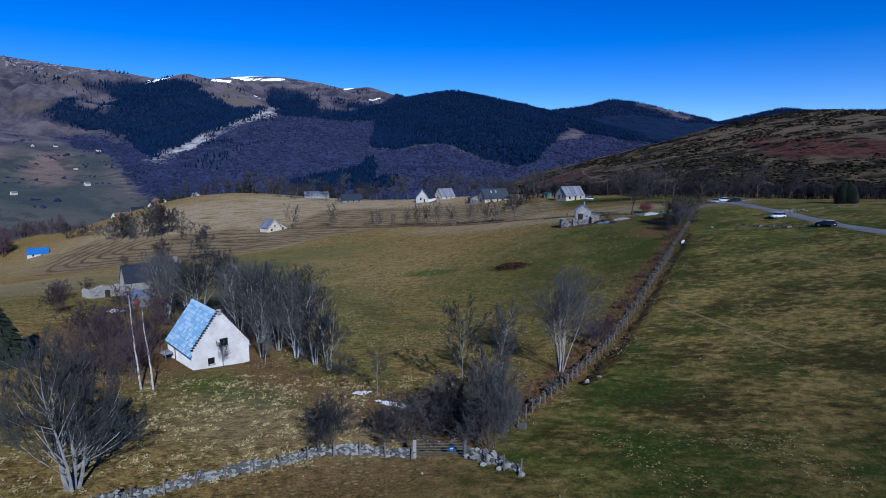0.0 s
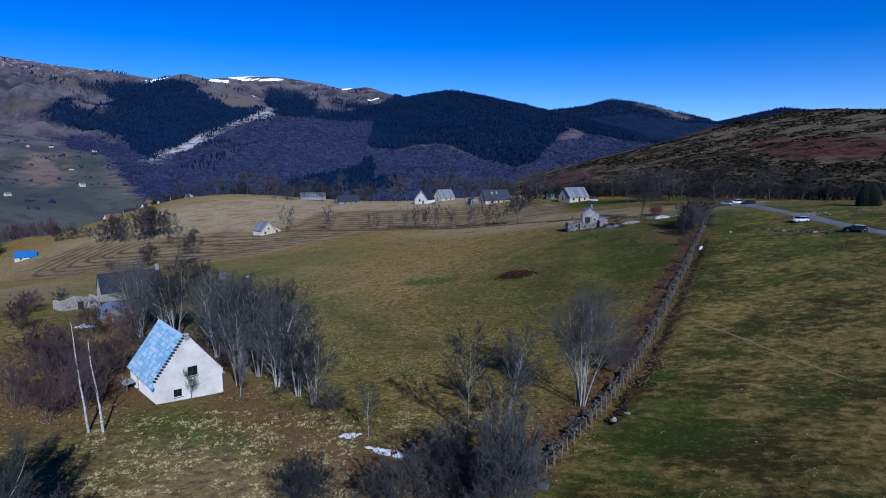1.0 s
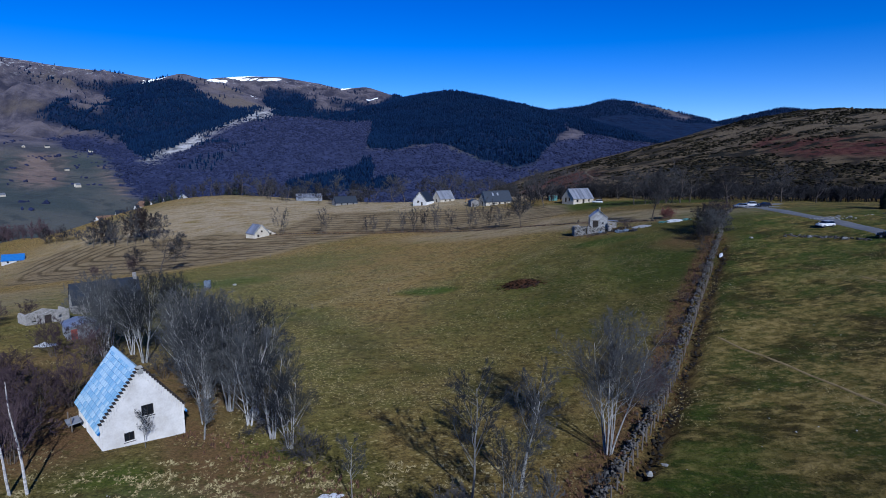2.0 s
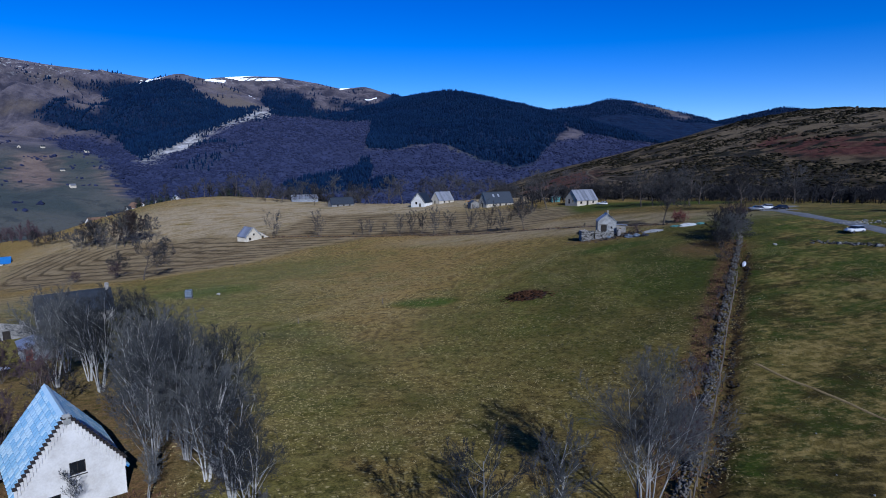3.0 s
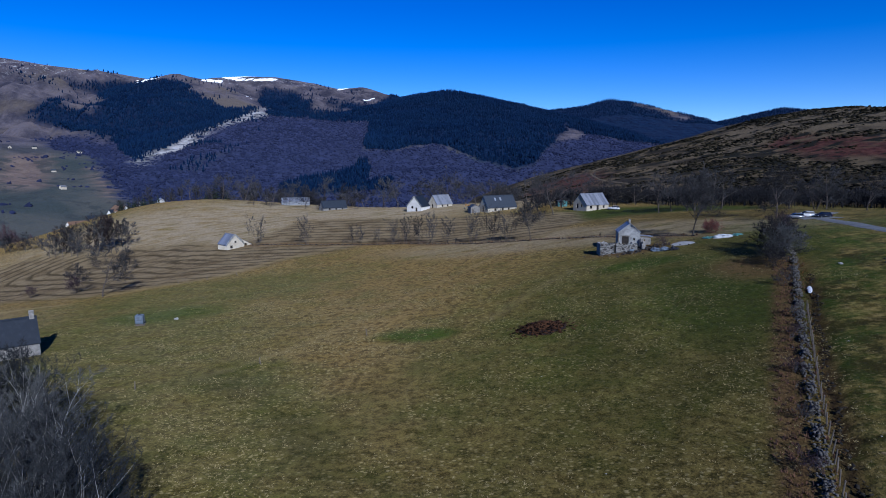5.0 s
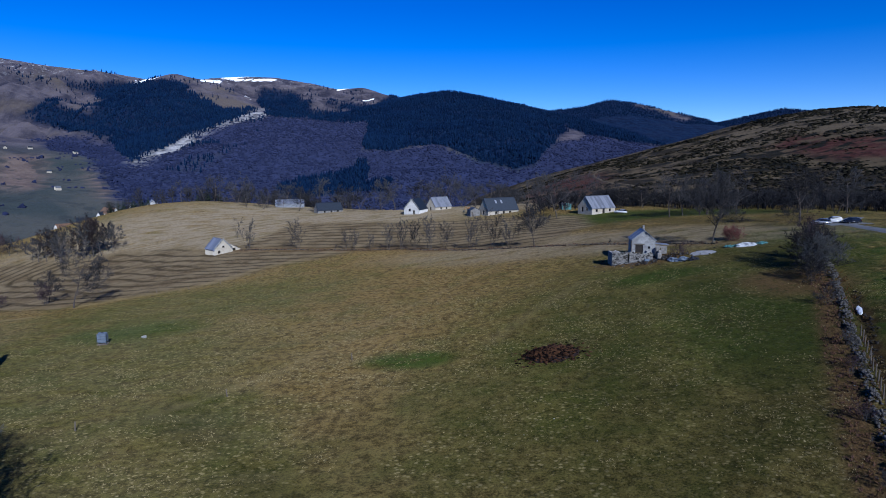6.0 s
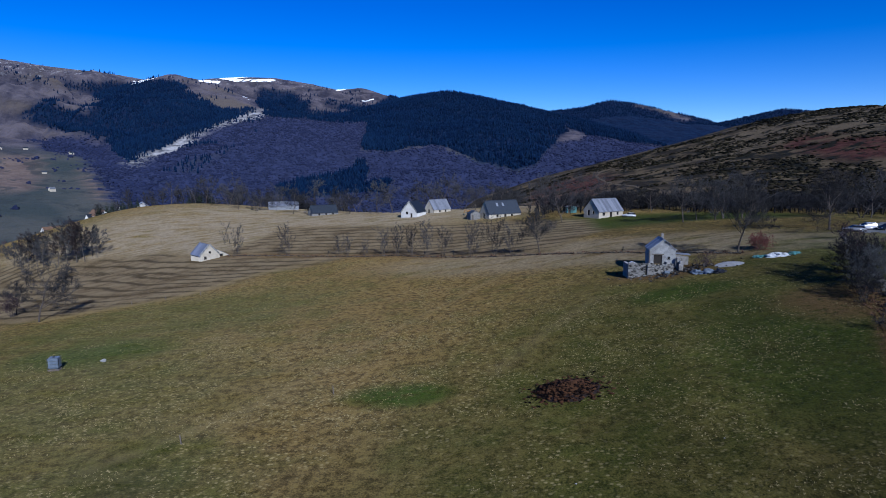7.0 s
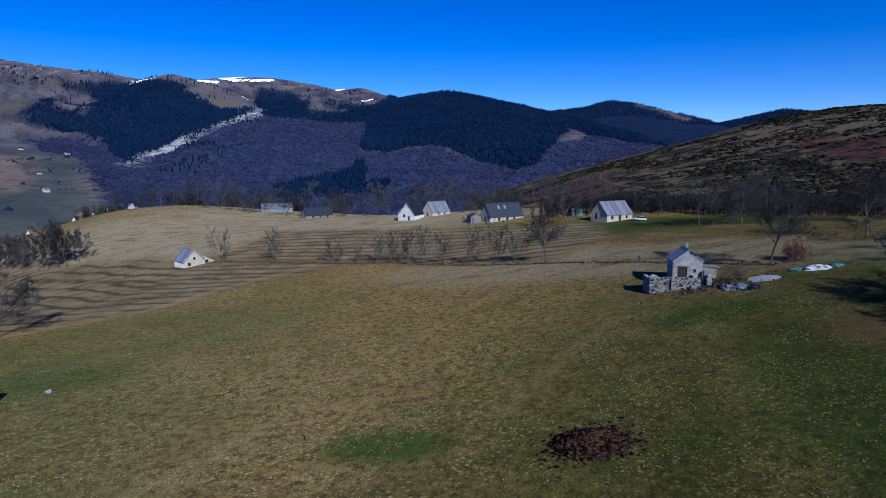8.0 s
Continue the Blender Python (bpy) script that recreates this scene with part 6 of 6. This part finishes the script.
for k, (x, y, rx, ry, h, m, lab) in enumerate([(66.0, 187.6, 2.3, 1.0, 0.9, white_plastic, "crumpled heap of white plastic film"), (63.0, 188.6, 1.7, 0.8, 0.5, teal_plastic, "crumpled heap of teal plastic film"), (69.2, 188.2, 1.6, 0.8, 0.4, teal_plastic, "crumpled heap of teal plastic film"), 
                                               (50.4, 182.8, 1.6, 1.0, 0.9, tank_mat, "slumped heap under a blue-grey tarpaulin"), (52.2, 182.0, 1.4, 0.9, 0.6, black_plastic, "slumped heap under a black tarpaulin"), (48.7, 183.6, 1.1, 0.8, 0.9, tank_mat, "slumped heap under a blue-grey tarpaulin"), (38.7, 189.4, 0.9, 0.55, 0.8, white_plastic, "crumpled white plastic sack in the ruined yard")]):
    film = mound("plastic_heap", x, y, rx, ry, h * 0.6, m, lab, "plastic sheeting", 11.0 + k, 1.2, 13 * k)
    if "yard" in lab:
        film.location.z = YARD_TOP
    folds = []
    for _ in range(26):
        a, r = rng.random() * math.tau, rng.random() ** 0.6
        px, py, s = rx * 1.15 * r * math.cos(a), ry * 1.15 * r * math.sin(a), rng.uniform(0.25, 0.75)
        folds.append((px, py, h * 0.6 * (1 - r * r) + 0.05, s, s * rng.uniform(0.35, 0.9), rng.random() * 6.3, rng.uniform(-0.6, 0.6)))
    scatter("crumpled_fold", STONES, folds, m, "creased folds of film", "", film)


def yard_wall():
    ob = thing("yard_wall", 37.4, 187.3, gz(41, 187.3) - 0.2, -2, "tall ruined rubble yard wall below the hut", "wall")
    part("front_face", wall_strips(bmesh.new(), 0, 8.4, -1.0, lambda x: 2.6 + 0.22 * math.sin(x * 1.9) - 0.05 * x, 0, 0.6, [(3.2, 3.6, 0.2, 2.2)], (1, 2, 4.5, 5.5, 6.5, 7.5)), masonry, ob)
    part("yard_fill", boxed(0.605, 7.795, 0.605, 3.6, -1.0, 1.9, 0.1), bare_earth, ob, "rough earth filling the yard")
    part("side_face", boxed(0.0, 0.6, 0.6, 3.6, -1.0, 2.3), masonry, ob)
    part("side_face", boxed(7.8, 8.4, 0.6, 3.2, -1.0, 2.4), masonry, ob)
    r = random.Random(4)
    metres = [raw_mesh("stone", [tuple(q) for q in v], [tuple(q) for q in f], stone_pale if k % 3 == 0 else stone_dark) for k, (v, f) in enumerate(STONES)]
    for k in range(210):
        x, z = r.uniform(0.15, 8.25), r.uniform(-0.2, 2.55)
        if 3.1 < x < 3.7 and 0.1 < z < 2.3:
            continue
        s = r.uniform(0.28, 0.62)
        shared("stone", metres[k % 6], ob, pose(x, 0.02, z, r.uniform(-15, 15), r.uniform(-15, 15), r.uniform(-20, 20)) @ Matrix.Diagonal((s, 0.35, s * 0.8, 1)))
    part("upright_slab", turned(boxed(-0.5, 0.5, -0.15, 0.15, 0, 1.9, 0.05), pose(7.0, -0.5, -0.6, 8, 0, 4)), tank_mat, ob, "blue-grey metal door leaning on the wall")
    return ob


yard_wall()
r = random.Random(6)
scatter("ruin_rubble", STONES, [(x, y, gz(x, y) + 0.1, s, s * 0.8, r.random() * 6.3, 0) for x, y, s in [(r.gauss(46.5, 4.5), r.gauss(187.5, 2.2), r.uniform(0.15, 0.6)) for _ in range(340)]], stone_dark, "fallen stones strewn round the ruined hut", "rubble")


def water_tank(x, y):
    ob = thing("water_tank", x, y, gz(x, y) + 0.05, 12, "grey-blue plastic water tank in a metal cage", "tank")
    part("tank", boxed(-0.75, 0.75, -0.6, 0.6, 0.35, 2.1, 0.12), tank_mat, ob)
    part("cap", rod(bmesh.new(), (0, 0, 2.105), (0, 0, 2.2), 0.2, 0.2, 12), black_plastic, ob)
    part("pallet", boxed(-0.8, 0.8, -0.65, 0.65, -0.1, 0.16), timber, ob)
    for sx in (-0.79, 0.79):
        for sy in (-0.64, 0.64):
            part("cage_post", rod(bmesh.new(), (sx, sy, 0.16), (sx, sy, 2.12), 0.03), galvanised, ob)
    for h in (0.6, 1.1, 1.6, 2.08):
        for sy in (-0.65, 0.65):
            part("cage_rail", rod(bmesh.new(), (-0.82, sy, h), (0.82, sy, h), 0.022), galvanised, ob)
    return ob


water_tank(-59.6, 168.3)


# ---- vehicles ----
def car(x, y, yaw, paint, label, roof=None, n=4.3, w=1.78, tall=1.5, lift=0.0):
    ob = thing("car", x, y, gz(x, y) + lift, yaw, label, "car", "parked cars")
    h = w / 2
    prof = [(-n / 2, 0.35), (-n / 2 + 0.05, 0.78), (-n / 2 + 0.45, 0.95), (-0.25 * n, 1.0), (0.28 * n, 0.98), (n / 2 - 0.15, 0.82), (n / 2, 0.55), (n / 2 - 0.05, 0.32)]
    bm = prism(bmesh.new(), [(a, b * tall / 1.5) for a, b in prof], -h, h)
    bmesh.ops.bevel(bm, geom=list(bm.edges), offset=0.07, segments=2, affect="EDGES")
    body = part("body", bm, paint, ob, flat=False)
    k = tall / 1.5
    cab = [(-0.44 * n, 0.97 * k), (-0.36 * n, 1.42 * k), (0.06 * n, 1.45 * k), (0.25 * n, 0.97 * k)]
    bm = bmesh.new()
    low, high = h - 0.06, h - 0.24
    ring = [[bm.verts.new((a, s * (low if b < 1.1 * k else high), b)) for a, b in cab] for s in (-1, 1)]
    bm.faces.new(ring[0]), bm.faces.new(ring[1][::-1])
    for i in range(4):
        j = (i + 1) % 4
        bm.faces.new((ring[0][j], ring[0][i], ring[1][i], ring[1][j]))
    part("glasshouse", bm, glass_dark, ob, "dark tinted window glass")
    part("roof", boxed(-0.35 * n, 0.055 * n, -high - 0.02, high + 0.02, 1.435 * k, 1.49 * k, 0.02), roof or paint, ob)
    for sx in (-0.30 * n, 0.31 * n):
        for sy in (-1, 1):
            wheel = part("wheel", rod(bmesh.new(), (sx, sy * (h - 0.2), 0.33), (sx, sy * (h + 0.01), 0.33), 0.33, 0.33, 18), rubber, ob)
            part("rim", rod(bmesh.new(), (sx, sy * (h - 0.1), 0.33), (sx, sy * (h + 0.02), 0.33), 0.2, 0.18, 12), alloy, wheel)
    for sy in (-1, 1):
        part("headlight", boxed(n / 2 - 0.16, n / 2 + 0.005, sy * 0.62 - 0.17, sy * 0.62 + 0.17, 0.62 * k, 0.76 * k, 0.02), lamp_glass, ob)
        part("tail_light", boxed(-n / 2 - 0.005, -n / 2 + 0.12, sy * 0.7 - 0.12, sy * 0.7 + 0.12, 0.7 * k, 0.88 * k, 0.02), lamp_red, ob)
        part("mirror", boxed(0.19 * n, 0.24 * n, sy * (h + 0.08) - 0.09, sy * (h + 0.08) + 0.09, 0.98 * k, 1.12 * k, 0.02), paint, ob)
    part("bumper", boxed(n / 2 - 0.12, n / 2 + 0.03, -h + 0.1, h - 0.1, 0.3, 0.46, 0.03), rubber, body)
    part("number_plate", boxed(n / 2 + 0.032, n / 2 + 0.04, -0.26, 0.26, 0.44, 0.55), paint_white, ob)
    return ob


car(87.0, 154.6, 200, paint_white, "white estate car parked on the verge", n=4.4)
car(88.4, 136.9, 146, paint_black, "dark car with a white roof beside the lane", paint_white, 4.4, tall=1.55)
car(94.6, 208.6, 165, paint_silver, "silver hatchback in the parking area")
car(98.6, 210.4, 170, paint_white, "white van-like car in the parking area", tall=1.8)
car(101.8, 208.4, 190, paint_black, "black hatchback in the parking area")
car(72.5, 297.5, 160, paint_white, "white pickup beside the cream farmhouse", n=4.9, tall=1.7)


def excavator(x, y):
    ob = thing("excavator", x, y, gz(x, y), 150, "small yellow excavator parked beside the farm", "excavator")
    for s in (-0.9, 0.9):
        bm = boxed(-1.6, 1.6, s - 0.22, s + 0.22, 0, 0.7, 0.2)
        part("track", bm, rubber, ob)
    part("body", boxed(-1.5, 0.9, -0.95, 0.95, 0.75, 1.7, 0.12), yellow_paint, ob)
    cab = part("cab", boxed(-0.2, 1.0, 0.1, 0.95, 1.7, 2.8, 0.08), yellow_paint, ob)
    part("cab_glass", boxed(1.001, 1.02, 0.2, 0.85, 1.9, 2.65), glass_dark, cab)
    part("boom", rod(bmesh.new(), (0.8, -0.3, 1.5), (2.8, -0.3, 3.0), 0.18, 0.14, 6), yellow_paint, ob)
    part("arm", rod(bmesh.new(), (2.8, -0.3, 3.0), (3.6, -0.3, 1.2), 0.14, 0.1, 6), yellow_paint, ob)
    part("bucket", turned(boxed(-0.35, 0.35, -0.4, 0.4, -0.4, 0.3, 0.08), pose(3.6, -0.3, 0.9, 0, 20, 0)), galvanised, ob)
    return ob


excavator(16.0, 346.0)
lean_shed("green_shed", 56.5, 322.0, gz(56.5, 322) + 0.2, 0, 4.0, 4.0, 2.2, 2.8, teal_plastic, grey_sheet, timber, "small green shed beside the farm")

# ---- grass tussocks, heath and woods ----
def tuft(seed, blades):
    r = random.Random(seed)
    v, f = [], []
    for _ in range(blades):
        a, t = r.random() * math.tau, r.uniform(0.25, 1.0)
        c, s = math.cos(a), math.sin(a)
        bx, by = 0.18 * c * r.random(), 0.18 * s * r.random()
        w = r.uniform(0.07, 0.13)
        i = len(v)
        v += [(bx - s * w, by + c * w, -0.05), (bx + s * w, by - c * w, -0.05), (bx + c * 0.5 * t, by + s * 0.5 * t, 1.05 - 0.75 * t)]
        f.append((i, i + 1, i + 2))
    return np.array(v), np.array(f, int)


def sown(count, area, keep, size, tall, seed):
    """Places on the ground: area is x0, x1, y0, y1; keep gives the odds at x, y."""
    r = np.random.RandomState(seed)
    x, y = r.uniform(area[0], area[1], count * 4), r.uniform(area[2], area[3], count * 4)
    ok = r.random_sample(len(x)) < keep(x, y)
    x, y = x[ok][:count], y[ok][:count]
    s = r.uniform(size[0], size[1], len(x))
    return np.stack([x, y, ground_z(x, y), s, s * r.uniform(tall[0], tall[1], len(x)), r.uniform(0, 6.28, len(x)), np.zeros(len(x))], 1)


def off_paths(x, y):
    return 1 - np.maximum.reduce([band(x, y, ROAD, 2.5, 1.0), band(x, y, WALL_LINE, 0.8, 0.6), patch(x, y, 16.4, 142.9, 5, 4, 0, 0.1), patch(x, y, -31.5, 76.5, 7.5, 7.5, 0, 0.1)])


TUFTS = [tuft(k, 5) for k in range(5)]
clumpy = sown(1700, (-34, 6, 36, 68), lambda x, y: smooth(fbm(x, y, 1.4, 2, 61) + 0.25 * fbm(x, y, 14, 2, 62), -0.3, 0.4) * off_paths(x, y) * (y > 0.5 * x + 48), (0.45, 1.05), (0.16, 0.28), 1)
scatter("pale_tussocks", TUFTS, clumpy, straw, "pale dry grass tussocks dotting the turf", "grass")
open_field = sown(20000, (-75, 62, 58, 185), lambda x, y: smooth(fbm(x, y, 5, 3, 63) + 0.5 * fbm(x, y, 30, 2, 64), -0.1, 0.8) * off_paths(x, y) * (y > 1.85 * x + 40), (0.18, 0.45), (0.25, 0.5), 2)
scatter("meadow_tussocks", TUFTS, open_field, straw, "dry grass tufts over the open meadow", "grass")
grazed = sown(12000, (8, 95, 35, 160), lambda x, y: smooth(fbm(x, y, 6, 3, 65), 0.0, 0.8) * off_paths(x, y) * (y < 1.85 * x + 38), (0.2, 0.42), (0.2, 0.4), 3)
scatter("pasture_tussocks", TUFTS, grazed, straw, "dry grass tufts over the grazed pasture", "grass")
bank = np.concatenate([sown(6500, (2, 66, 50, 165), lambda x, y: np.maximum(band(x, y, [(p[0] - 1.5, p[1] + 0.8) for p in WALL_LINE], 0.7, 1.6), 0.4 * band(x, y, WALL_LINE, 1.0, 0.6)), (0.35, 0.8), (0.5, 0.9), 4),
                       sown(900, (-30, 4, 46, 80), lambda x, y: band(x, y, [(-24, 74), (-17, 69.5), (-10, 64.5), (-4, 59), (1, 53)], 0.8, 2.0), (0.35, 0.8), (0.5, 0.9), 5),
                       sown(5000, (-84, 64, 190, 310), lambda x, y: band(x, y, [(62, 195.4), (28.6, 233.3), (-12, 272), (-53, 290.5), (-82, 306)], 0.8, 1.5), (0.5, 1.0), (0.5, 0.9), 6)])
scatter("dead_bracken", TUFTS, bank, bracken, "dead russet bracken along the banks and walls", "bracken")

ribbon("moor_track", [(172, 660), (150, 625), (137, 590), (132, 540), (131, 504), (134, 452), (139, 420)], 2.2, 0.25, moor_earth, "pale trodden earth track climbing the moor", "path")
dead_grass = sown(2600, (8, 68, 50, 160), lambda x, y: band(x, y, [(p[0] + 1.1, p[1] - 0.45) for p in WALL_LINE], 0.35, 0.5), (0.3, 0.6), (0.5, 0.9), 14)
scatter("bank_grass", TUFTS, dead_grass, russet_grass, "rust-coloured dead grass between wall and ditch", "grass")
CLUMPS = [pebble(200 + k, 0.9, 6) for k in range(6)]
# dark lumps added along the ditch to draw its black line
wet = sown(4200, (14, 64, 62, 152), lambda x, y: band(x + 0.4 * np.sin(y * 0.45), y, DITCH, 0.25, 0.3), (0.28, 0.55), (0.5, 0.9), 12)
wet[:, 2] -= 0.22
scatter("ditch_lumps", CLUMPS, wet, rushes, "low dark lumps added along the ditch as its black line", "rushes")
heath_at = sown(21000, (60, 760, 335, 690), lambda x, y: smooth(x + 0.3 * (y - 330), 70, 110) * smooth(fbm(x * 0.45, y, 16, 3, 70) + 0.5 * fbm(x * 0.5, y, 60, 2, 71) + 0.75 * inside(x, y, MOOR_DARK, 14) - 0.15 * inside(x, y, MOOR_RUSSET, 12) + 0.10 * inside(x, y, MOOR_PALE, 14) - 0.4 * inside(x, y, MOOR_WEST, 10), 0.02, 0.35), (1.8, 5.0), (0.35, 0.6), 7)
scatter("heath_bushes", CLUMPS, heath_at, gorse, "dark low heath bushes over the moor", "bushes")
crest_at = sown(60, (330, 900, 660, 700), lambda x, y: np.ones_like(x) * 0.3, (2.0, 4.0), (0.9, 1.6), 8)
scatter("crest_bushes", CLUMPS, crest_at, gorse, "dark bushes along the moor's crest", "bushes")


def fuzzy_tree(seed, spikes=70):
    """A small bare tree for far woods: stem and fine upright twigs."""
    r = random.Random(seed)
    v, f = [], []

    def spike(p, q, w):
        d = (Vector(q) - Vector(p)).normalized()
        a = d.orthogonal().normalized()
        a.rotate(Matrix.Rotation(r.random() * 6.28, 3, d))
        i = len(v)
        v.extend([tuple(Vector(p) + a * w), tuple(Vector(p) - a * w), tuple(q)])
        f.append((i, i + 1, i + 2))
    for _ in range(3):
        spike((0, 0, -0.05), (r.gauss(0, 0.05), r.gauss(0, 0.05), 0.9), 0.022)
    for _ in range(spikes):
        z = r.uniform(0.2, 0.8)
        a, n = r.random() * 6.28, r.uniform(0.15, 0.42) * (1.15 - 0.7 * z)
        b = Vector((math.cos(a) * n * 0.35, math.sin(a) * n * 0.35, z))
        spike(b, (math.cos(a) * n, math.sin(a) * n, z + r.uniform(0.05, 0.3)), 0.016)
    return np.array(v), np.array(f, int)


FUZZ = [fuzzy_tree(k) for k in range(5)]
foot = sown(1500, (40, 520, 290, 420), lambda x, y: band(x, y, [(60, 322), (100, 318), (160, 306), (260, 300), (520, 300)], 8, 22) * np.where(x < 100, (y > 318), 1), (5, 8.5), (0.9, 1.1), 9)
scatter("moor_edge_wood", FUZZ, foot, twig_dark, "bare grey woodland along the foot of the moor", "woodland")
scrub = sown(360, (-82, 62, 194, 307), lambda x, y: band(x, y, [(62, 195.6), (28.6, 234.5), (-12, 273), (-33, 283.5), (-80, 306)], 0.5, 0.7) * np.where((x > -33) & (x < 29), 1.0, 0.25) * (0.35 + 0.65 * (fbm(x, y, 9, 2, 84) > -0.1)), (1.2, 2.6), (0.9, 1.2), 31)
scatter("hedge_scrub", FUZZ, scrub, twig_dark, "dark leafless scrub along the overgrown field wall", "scrub")
bramble = sown(420, (4, 68, 50, 166), lambda x, y: band(x, y, [(p[0] - 0.4, p[1] + 0.2) for p in WALL_LINE], 0.6, 0.5) * (fbm(x, y, 7, 2, 85) > -0.15), (0.5, 1.25), (0.7, 1.1), 32)
scatter("wall_brambles", FUZZ, bramble, twig_dark, "dark bare brambles growing through the tumbled wall", "scrub")
slope_wood = sown(700, (-470, -225, 380, 560), lambda x, y: smooth(fbm(x, y, 60, 2, 81) + 0.3 * smooth(-x, 300, 360), 0.0, 0.3) * (1 - smooth(x + 0.2 * (y - 420), -300, -282)) * (1 - (np.abs(x / y + 0.695) < 0.04) * (y < 445)), (9, 15), (0.9, 1.1), 10)
scatter("slope_wood", FUZZ, slope_wood, twig_purple, "bare purplish woodland on the western slope", "woodland")
edge_wood = sown(500, (-240, 120, 455, 640), lambda x, y: 0.6 * smooth(y, 455, 470) * (x < 60), (9, 15), (0.9, 1.1), 11)
scatter("valley_edge_wood", FUZZ, edge_wood, twig_grey, "bare woodland dropping into the valley", "woodland")


def spire(seed):
    r = random.Random(seed)
    v, f = [], []
    for z0, z1, w in ((0.08, 0.62, 0.24), (0.38, 1.0, 0.16)):
        i = len(v)
        k = 5
        for j in range(k):
            a = math.tau * (j + r.uniform(-0.3, 0.3)) / k
            v.append((w * r.uniform(0.75, 1.2) * math.cos(a), w * r.uniform(0.75, 1.2) * math.sin(a), z0 + r.uniform(-0.05, 0.05)))
        v.append((r.uniform(-0.02, 0.02), r.uniform(-0.02, 0.02), z1))
        f += [(i + j, i + (j + 1) % k, i + k) for j in range(k)]
    return np.array(v), np.array(f, int)


SPIRES = [spire(k) for k in range(5)]


def forest(count, area, which, size, tall, seed):
    r = np.random.RandomState(seed)
    x, y = r.uniform(area[0], area[1], count * 5), r.uniform(area[2], area[3], count * 5)
    z = ground_z(x, y)
    ok = r.random_sample(len(x)) < cover(x, y, z)[which]
    x, y, z = x[ok][:count], y[ok][:count], z[ok][:count]
    s = r.uniform(size[0], size[1], len(x))
    return np.stack([x, y, z - 0.5, s, s * r.uniform(tall[0], tall[1], len(x)), r.uniform(0, 6.28, len(x)), np.zeros(len(x))], 1)


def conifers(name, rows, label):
    scatter(name, SPIRES, rows, conifer_hazed, label, "forest")


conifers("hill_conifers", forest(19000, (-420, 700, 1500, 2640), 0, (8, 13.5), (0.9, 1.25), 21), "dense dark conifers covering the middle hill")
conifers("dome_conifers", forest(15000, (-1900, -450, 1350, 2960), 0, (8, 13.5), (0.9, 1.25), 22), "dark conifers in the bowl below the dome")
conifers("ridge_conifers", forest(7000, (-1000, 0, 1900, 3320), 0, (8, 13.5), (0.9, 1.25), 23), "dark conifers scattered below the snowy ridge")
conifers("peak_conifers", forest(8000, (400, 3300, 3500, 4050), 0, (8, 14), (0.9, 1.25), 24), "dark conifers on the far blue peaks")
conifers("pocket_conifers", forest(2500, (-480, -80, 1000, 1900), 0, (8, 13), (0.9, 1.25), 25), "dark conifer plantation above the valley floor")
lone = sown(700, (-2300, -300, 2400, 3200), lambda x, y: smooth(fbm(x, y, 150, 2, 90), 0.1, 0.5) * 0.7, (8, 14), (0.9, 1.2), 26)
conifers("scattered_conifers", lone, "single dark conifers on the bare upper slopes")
CROWNS = [pebble(300 + k, 1.0, 7) for k in range(5)]
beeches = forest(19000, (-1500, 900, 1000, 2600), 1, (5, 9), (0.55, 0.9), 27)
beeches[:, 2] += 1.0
scatter("beech_forest", CROWNS, beeches, beech_hazed, "bare purplish beech forest on the lower slopes, tinted by haze", "forest")
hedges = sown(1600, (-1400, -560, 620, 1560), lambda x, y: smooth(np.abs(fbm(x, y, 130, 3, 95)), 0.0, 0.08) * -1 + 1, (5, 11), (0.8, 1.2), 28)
scatter("hillside_hedges", CROWNS, hedges, beech_hazed, "dark hedges and copses between hillside fields", "hedges")
